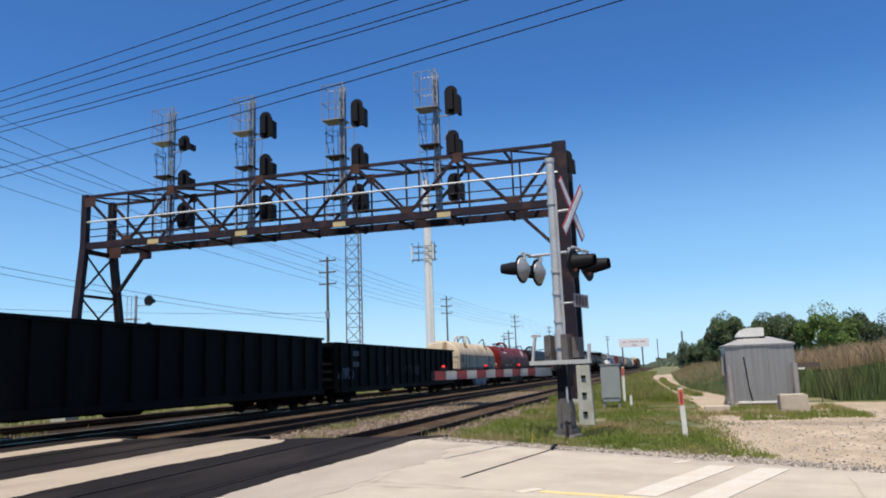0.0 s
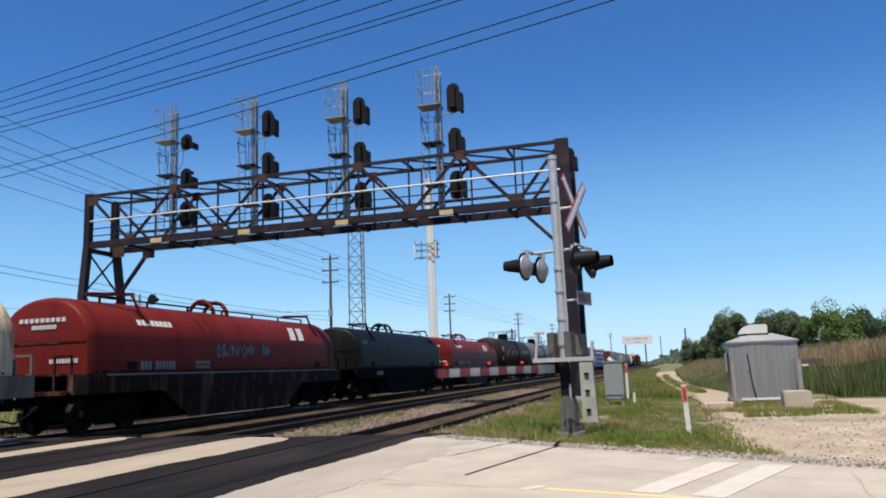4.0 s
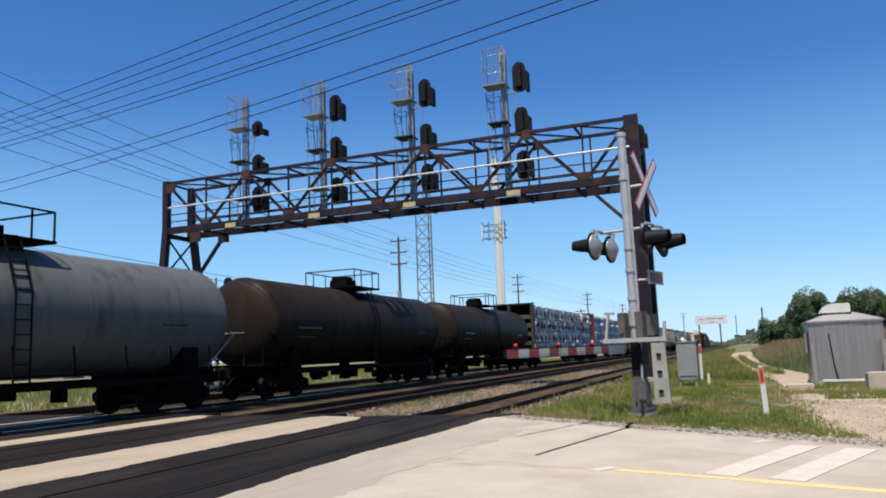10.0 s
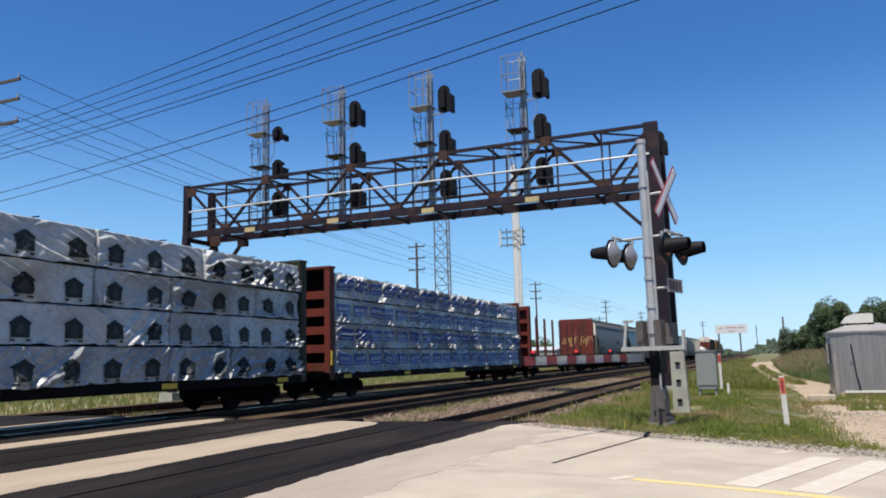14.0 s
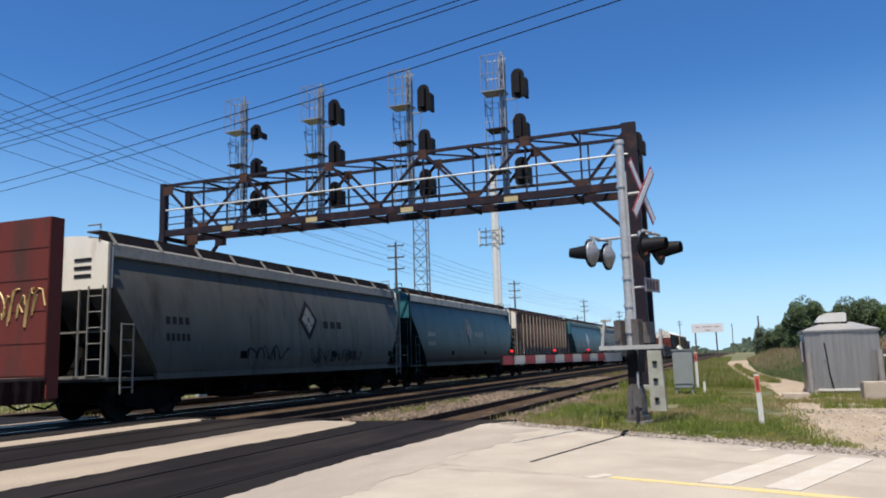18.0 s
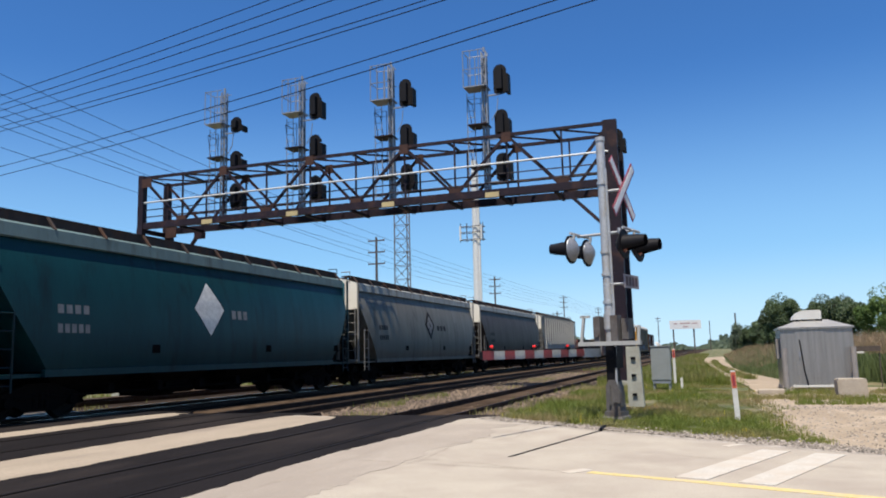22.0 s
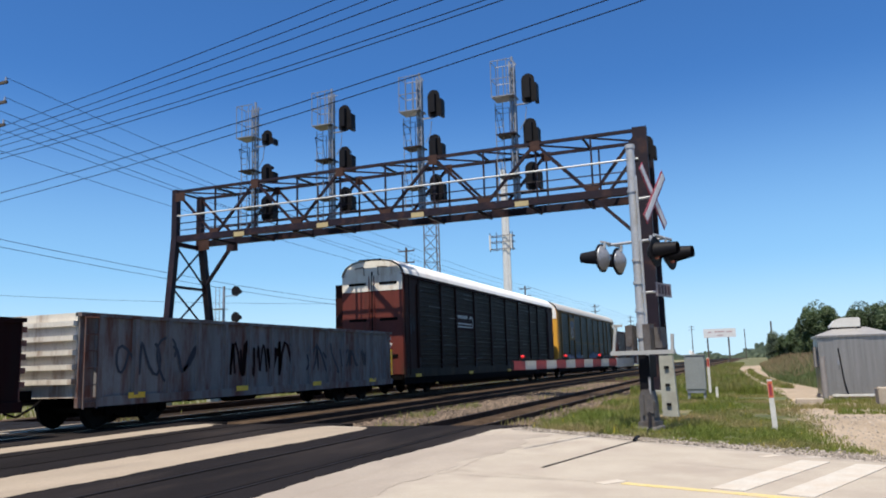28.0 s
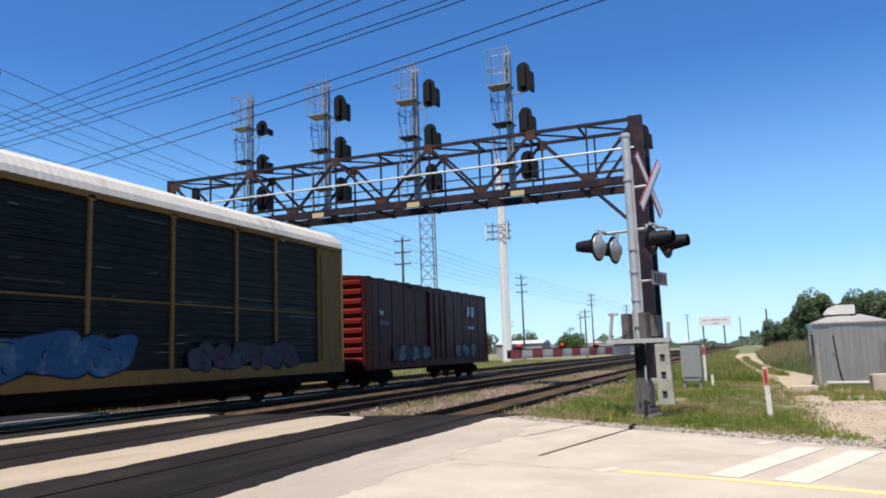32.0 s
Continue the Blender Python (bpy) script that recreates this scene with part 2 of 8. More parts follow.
# ---- ground, tracks and road ----
TRACKS = (-6.12, -10.82, -15.45, -20.1)
GAUGE = 1.435
solid("ground", sheet(bmesh.new(), [(-2500, -1200), (2500, -1200), (2500, 4500), (-2500, 4500)], -0.30), M["ground"],
      "dry summer grassland reaching the horizon", "ground", "structure")
bm = bmesh.new()
slab(bm, [(-24, -700), (-4.3, -700), (-3.6, 0), (-4.0, 14), (-4.4, 1500), (-24, 1500)], -0.5, -0.13)
solid("ballast_bed", bm, M["ballast"], "brown stone ballast bed under the tracks", "ballast", "structure")
for x in TRACKS[1:]:
    solid("ballast_bed", slab(bmesh.new(), [(x - 2.1, -700), (x + 1.75, -700), (x + 1.75, 1500), (x - 2.1, 1500)], -0.45, -0.126), M["oily"],
          "oil-darkened stone ballast under a running track", "ballast", "structure")
bm = bmesh.new()
slab(bm, [(-4.15, 10), (60, -30), (60, 140), (-4.25, 400)], -0.5, -0.07)
solid("verge", bm, M["turf"], "green and yellowed grass verge beside the tracks", "ground", "structure")


def rail_mesh(y0, y1):
    prof = [(-0.075, 0), (0.075, 0), (0.075, 0.012), (0.012, 0.03), (0.012, 0.125), (0.036, 0.135), (0.036, 0.17),
            (-0.036, 0.17), (-0.036, 0.135), (-0.012, 0.125), (-0.012, 0.03), (-0.075, 0.012)]
    return extr(bmesh.new(), prof, y0, y1)


rail_me = mesh_of("rail", rail_mesh(-700, 1500), M["rail"])
head_me = mesh_of("rail_head", B(-0.03, 0.03, -700, 1500, 0.170, 0.173), M["rail_head"])
shiny_me = mesh_of("rail_head", B(-0.03, 0.03, -700, 1500, 0.170, 0.173), M["rail_bright"])
tie_me = mesh_of("tie", B(-1.3, 1.3, -0.115, 0.115, -0.16, -0.0), M["tie"])
for x in TRACKS:
    tr = thing("railway_track", "steel rails on dark wooden ties in brown ballast", "railway track", (x, 0, -0.16), "parallel tracks", "structure")
    for s in (-1, 1):
        r = part("rail", rail_me, None, tr, at=(s * GAUGE / 2, 0, 0))
        part("rail_head", shiny_me if x == TRACKS[2] else head_me, None, r, "wheel-polished top of the rail")
    far = bmesh.new()
    for k in range(-40, 500):
        y = 16.6 + k * 0.55
        if 0 <= k < 70:
            part("tie", tie_me, None, tr, at=(random.uniform(-0.04, 0.04), y, 0.02))
        elif k > 0:
            box(far, -1.3, 1.3, y - 0.115, y + 0.115, -0.14, 0.015)
    tagged(part("far_ties", far, M["tie"], tr), kind="stuff")

# the road crosses the tracks aslant; pale worn pavement with black patches at each track
ROAD = [(-60, 17.2), (-17, 16.5), (-13.05, 16.1), (-9.3, 15.7), (-7.9, 15.3), (-4.9, 15.2), (-4.2, 14.45), (-1.87, 12.75), (-0.14, 11.5), (0.97, 10.75),
        (2.3, 10.0), (6.0, 8.5), (14, 5.4), (60, -12.5), (60, -21), (9, 1.6), (4.5, 3.0), (0, 4.0), (-4, 3.2), (-60, 2.0)]
solid("road", slab(bmesh.new(), ROAD, -0.4, 0.0), M["road"], "pale sun-bleached road pavement with fine cracks", "road", "structure")


def wavy(x0, x1, y0, y1, wob, seed):
    """A band along y with uneven long edges and a rounded far end."""
    n = 130
    left, right = [], []
    for k in range(n + 1):
        y = y0 + (y1 - y0) * k / n
        f = 0.45 * max(0.0, (y - y1 + 1.1) / 1.1) ** 3
        j = [wob * (1.5 * noise.noise((y * 0.42, seed + q, 0.3)) + 0.55 * noise.noise((y * 2.6, seed + q, 0.7)) + 0.4 * noise.noise((y * 8.0, seed + q, 1.7))) for q in (0.2, 9.5)]
        left.append((x0 + j[0] - f, y))
        right.append((x1 + j[1] + f, y + 0.35 * (k == n)))
    return right + left[::-1]


for k, (x0, x1, y1) in enumerate(((-7.68, -4.92, 15.5), (-12.1, -9.25, 15.9), (-16.0, -13.05, 16.3), (-21.6, -17.2, 16.6))):
    solid("crossing_panel", slab(bmesh.new(), wavy(x0, x1, 2.3, y1, 0.09, k), -0.1, 0.006), M["asphalt"],
          "black asphalt patch round the rails at the level crossing", "asphalt", "structure")
M["strip"] = mat("tar_stained_pavement", (0.34, 0.28, 0.21), (0.27, 0.222, 0.166), 0.9, scale=1.4, fine=50, c=(0.20, 0.162, 0.126), c_scale=0.9, c_amount=0.45, bump=0.4, stretch=(1, 0.4, 1))
for x0, x1, y1 in ((-9.4, -7.5, 15.15), (-13.2, -11.9, 15.9), (-17.4, -15.8, 16.35)):
    solid("pavement_strip", slab(bmesh.new(), [(x0, 2.6), (x1, 2.6), (x1, y1), (x0, y1 + 0.3)], -0.05, 0.003), M["strip"], "stained beige pavement between black asphalt patches", "pavement", "structure")
M["edge_stain"] = mat("dirt_stained_pavement", (0.345, 0.298, 0.246), (0.285, 0.243, 0.20), 0.9, scale=0.9, fine=60, c=(0.225, 0.19, 0.158), c_scale=0.6, c_amount=0.5, bump=0.4, stretch=(1, 0.5, 1))
solid("pavement_strip", slab(bmesh.new(), wavy(-5.0, -3.75, 2.9, 13.6, 0.28, 5), -0.05, 0.003), M["edge_stain"], "dirt-stained pavement along the black asphalt", "pavement", "structure")
for x in TRACKS[:3]:
    for s in (-1, 1):
        solid("flangeway", B(x + s * GAUGE / 2 - 0.06 - 0.02 * s, x + s * GAUGE / 2 + 0.06 - 0.02 * s, 2.4, 16.0, -0.05, 0.0115), M["groove"],
              "dark groove beside an embedded rail", "flangeway", "structure")


def strip(p, q, w, material, name, label, z=0.005):
    p, q = Vector((*p, 0)), Vector((*q, 0))
    s = (q - p).normalized().cross(Vector((0, 0, 1))) * w / 2
    solid(name, slab(bmesh.new(), [(v.x, v.y) for v in (p - s, q - s, q + s, p + s)], -0.02, z), material, label, "road marking", "structure")


strip((-0.33, 8.28), (0.62, 10.65), 0.34, M["white_line"], "stop_line", "worn white stop line across the lane", 0.009)
strip((0.27, 8.06), (1.20, 10.38), 0.34, M["white_line"], "stop_line", "worn white stop line across the lane", 0.009)
strip((-1.38, 8.52), (-0.12, 8.053), 0.12, M["yellow_line"], "centre_line", "worn yellow centre line")
strip((-0.12, 8.05), (9.0, 4.45), 0.15, M["yellow_line"], "centre_line", "worn yellow centre line")
strip((-1.62, 8.45), (-1.42, 8.72), 0.16, M["white_line"], "paint_mark", "short white paint mark on the road")
strip((0.02, 11.0), (0.22, 11.25), 0.14, M["white_line"], "paint_mark", "short white paint mark on the road")
strip((-2.53, 9.59), (-1.86, 12.9), 0.05, M["crack"], "sealed_crack", "black sealed saw cut in the pavement")


def crack(name, pts, w, label, seed):
    """A fine wandering crack in the pavement."""
    rnd = random.Random(seed)
    fine = []
    for (xa, ya), (xb, yb) in zip(pts, pts[1:]):
        n = max(2, int(math.hypot(xb - xa, yb - ya) / 0.16))
        fine += [(xa + (xb - xa) * k / n + rnd.uniform(-0.03, 0.03), ya + (yb - ya) * k / n + rnd.uniform(-0.03, 0.03)) for k in range(n)]
    a, b = [], []
    for i in range(len(fine) - 1):
        d = Vector((fine[i + 1][0] - fine[i][0], fine[i + 1][1] - fine[i][1])).normalized()
        ww = w * rnd.uniform(0.2, 0.8) / 2
        a.append((fine[i][0] - d.y * ww, fine[i][1] + d.x * ww))
        b.append((fine[i][0] + d.y * ww, fine[i][1] - d.x * ww))
    bm = bmesh.new()
    va = [bm.verts.new((x, y, 0.0045)) for x, y in a]
    vb = [bm.verts.new((x, y, 0.0045)) for x, y in b]
    for i in range(len(va) - 1):
        bm.faces.new((va[i], va[i + 1], vb[i + 1], vb[i]))
    solid(name, bm, M["hair"], label, "crack", "structure")


for k, (pts, w) in enumerate((
        ([(-4.55, 14.6), (-4.45, 12.5), (-4.62, 10.6), (-4.4, 8.2), (-4.55, 6.0)], 0.03),
        ([(-4.5, 11.4), (-3.6, 10.9), (-2.2, 10.7), (-0.9, 10.2)], 0.02),
        ([(-4.45, 9.0), (-3.0, 8.75), (-1.7, 8.6)], 0.022),
        ([(-3.2, 13.4), (-3.0, 12.0), (-3.25, 10.9)], 0.016),
        ([(-3.7, 10.9), (-3.5, 9.2), (-3.9, 7.4)], 0.016),
        ([(-0.9, 10.2), (0.3, 9.6), (1.8, 9.1), (4.0, 8.0)], 0.02),
        ([(1.9, 9.8), (1.7, 8.2), (2.1, 6.6)], 0.016),
        ([(-1.4, 8.42), (-2.6, 8.9), (-4.0, 9.3)], 0.02))):
    crack("pavement_crack", pts, w, "fine wandering crack in the worn pavement", 60 + k)
bm = bmesh.new()
edge = []
for (xa, ya), (xb, yb) in zip([(1.7, 27.2), (0.9, 25.5), (0.55, 22.4), (0.75, 19.1), (0.95, 16.8), (0.85, 14.5), (0.8, 12.6)], [(0.9, 25.5), (0.55, 22.4), (0.75, 19.1), (0.95, 16.8), (0.85, 14.5), (0.8, 12.6), (0.6, 11.2)]):
    for k in range(9):
        f = k / 9
        y = ya + (yb - ya) * f
        edge.append((xa + (xb - xa) * f + 0.45 * noise.noise((0.7, y * 1.1, 2.0)) + 0.2 * noise.noise((0.7, y * 4.0, 4.0)), y))
slab(bm, [(0.55, 11.1), (2.3, 10.1), (7, 8.2), (14, 5.6), (22, 10), (16, 22), (9, 25.5), (6.5, 26.8), (4.6, 27.4)] + edge, -0.4, -0.062)
solid("gravel_yard", bm, M["dirt"], "bare sandy dirt yard with scattered stones", "dirt", "structure")

# ---- signal bridge ----
GY, GD = 31.0, 1.9           # front face and depth
GX0, GX1 = -26.9, -3.5
ZB, ZT = 7.85, 10.5
bridge = thing("signal_bridge", "long brown steel lattice signal bridge spanning the tracks", "signal bridge", (0, GY, 0))
for d in (0, GD):
    part("top_chord", beam(bmesh.new(), (GX0, d, ZT), (GX1, d, ZT), 0.13, 0.13), M["iron"], bridge)
    part("bottom_chord", beam(bmesh.new(), (GX0, d, ZB + 0.17), (GX1, d, ZB + 0.17), 0.22, 0.32), M["iron"], bridge)
    xs = (GX0, -24.45, -22.05, -19.65, -17.3, -14.95, -12.55, -10.2, -7.85, -5.5, GX1)
    for k in range(10):
        a, b = ((xs[k], d, ZT), (xs[k + 1], d, ZB + 0.2)) if k % 2 == 0 else ((xs[k], d, ZB + 0.2), (xs[k + 1], d, ZT))
        part("diagonal", beam(bmesh.new(), a, b, 0.10, 0.12), M["iron"], bridge)
    for k in range(1, 10):
        part("upright", beam(bmesh.new(), (xs[k], d, ZB + 0.2), (xs[k], d, ZT), 0.07, 0.07), M["iron"], bridge)
    for k in range(11):
        z = ZT - 0.12 if k % 2 == 0 else ZB + 0.3
        w = 0.42 if k % 2 == 0 else 0.55
        if 0 < k < 10:
            part("gusset_plate", B(xs[k] - w / 2, xs[k] + w / 2, d - 0.1, d - 0.085, z - 0.22, z + 0.22), M["rust"], bridge, "rusty gusset plate")
for k in range(0, 11):
    x = GX0 + (GX1 - GX0) * k / 10
    part("cross_beam", beam(bmesh.new(), (x, 0, ZT), (x, GD, ZT), 0.09), M["iron"], bridge)
    part("cross_beam", beam(bmesh.new(), (x, 0, ZB), (x, GD, ZB), 0.12), M["iron"], bridge)
    if k < 10:
        x2 = GX0 + (GX1 - GX0) * (k + 1) / 10
        part("wind_brace", beam(bmesh.new(), (x, 0, ZT), (x2, GD, ZT), 0.07), M["iron"], bridge)
part("hand_rail", rod(bmesh.new(), (GX0 + 0.25, -0.16, ZB + 1.33), (GX1 - 0.1, -0.16, ZB + 1.43), 0.043), M["white_pipe"], bridge, "white pipe along the walkway")
part("cable_pipe", rod(bmesh.new(), (GX0 + 1.3, GD, ZB + 1.0), (GX1, GD, ZB + 1.0), 0.04), M["iron"], bridge)
for d in (-0.02, GD):
    for z in (0.62, 0.98):
        part("walk_rail", rod(bmesh.new(), (GX0 + 0.2, d, ZB + z), (GX1, d, ZB + z), 0.028, 6), M["iron"], bridge)
bm = B(GX0 + 1, GX1 - 0.5, 0.8, 1.15, ZB + 0.22, ZB + 0.26)
part("walkway", bm, M["iron"], bridge, "steel grating walkway inside the truss")
for d in (0, GD):
    part("leg", beam(bmesh.new(), (GX1, d * 1.25, -0.3), (GX1, d, ZT + 0.1), 0.56, 0.3, up=(0, 1, 0)), M["iron"], bridge)
    part("footing", B(GX1 - 0.4, GX1 + 0.4, d * 1.25 - 0.5, d * 1.25 + 0.3, -0.4, 0.1), M["concrete"], bridge)
part("knee_brace", beam(bmesh.new(), (GX1 - 0.1, 0, ZB - 1.9), (GX1 - 1.95, 0, ZB), 0.14), M["iron"], bridge)
for z0, z1 in ((0.5, 3.0), (3.0, 5.4), (5.4, 7.7)):
    part("leg_brace", beam(bmesh.new(), (GX1, 0, z0), (GX1, GD, z1), 0.07), M["iron"], bridge)
    part("leg_brace", beam(bmesh.new(), (GX1, GD, z0), (GX1, 0, z1), 0.07), M["iron"], bridge)
    part("leg_tie", beam(bmesh.new(), (GX1, 0, z1), (GX1, GD, z1), 0.09), M["iron"], bridge)


def far_leg(z, side):
    """Place on the spreading trestle legs beyond the tracks."""
    f = max(0.0, (ZB - z) / (ZB + 0.3))
    return (GX0, -0.85 * f if side == 0 else GD + 0.15 + 1.5 * f, z)


for side in (0, 1):
    d = (0, GD)[side]
    part("leg", beam(bmesh.new(), far_leg(-0.3, side), far_leg(ZB + 0.15, side), 0.34, 0.3, up=(0, 1, 0)), M["iron"], bridge)
    part("end_post", beam(bmesh.new(), (GX0, d, ZB), (GX0, d, ZT + 0.1), 0.32, 0.3, up=(0, 1, 0)), M["iron"], bridge)
    y = far_leg(-0.3, side)[1]
    part("footing", B(GX0 - 0.4, GX0 + 0.4, y - 0.4, y + 0.4, -0.4, 0.1), M["concrete"], bridge)
for z0, z1 in ((0.7, 3.2), (3.2, 5.6), (5.6, 7.75)):
    part("leg_brace", beam(bmesh.new(), far_leg(z0, 0), far_leg(z1, 1), 0.07), M["iron"], bridge)
    part("leg_brace", beam(bmesh.new(), far_leg(z0, 1), far_leg(z1, 0), 0.07), M["iron"], bridge)
    part("leg_tie", beam(bmesh.new(), far_leg(z1, 0), far_leg(z1, 1), 0.13), M["iron"], bridge)
part("knee_brace", beam(bmesh.new(), (GX0 + 0.1, GD + 0.45, ZB - 1.95), (GX0 + 2.1, GD, ZB), 0.15), M["iron"], bridge)
part("gusset_plate", B(GX0 + 1.8, GX0 + 2.5, GD - 0.12, GD - 0.1, ZB - 0.38, ZB + 0.1), M["iron"], bridge)
part("corner_plate", B(GX0 - 0.1, GX0 + 0.75, GD - 0.2, GD - 0.18, ZB - 0.2, ZB + 0.75), M["rust"], bridge, "rusty corner plate")
part("corner_plate", B(GX0 + 0.1, GX0 + 0.7, -0.2, -0.18, ZT - 0.55, ZT - 0.1), M["rust"], bridge, "rusty corner plate")
for x in (-22.9, -18.2, -13.33, -8.52):
    part("number_plate", B(x - 0.3, x + 0.3, -0.15, -0.135, ZB - 0.02, ZB + 0.2), M["plate"], bridge, "cream painted plate")

# ---- the train ----
CX = -15.45                       # centre of the train's track


def gone(t):
    """Metres that the train has rolled by t: it gathers speed slowly."""
    return 12.775 * t + 0.04034 * t * t


CARS = []


def paint(name, a, b=None, rough=0.5, c=(0.10, 0.06, 0.04), amount=0.4, **k):
    """Weathered car paint with streaks running down."""
    k.setdefault("spec", 0.2)
    k.setdefault("grain", 0.12)
    return mat(name, a, b, rough, 0.0, scale=1.3, fine=25, bump=0.05, c=c, c_scale=1.4, c_amount=amount, stretch=(1.6, 1.6, 0.35), **k)


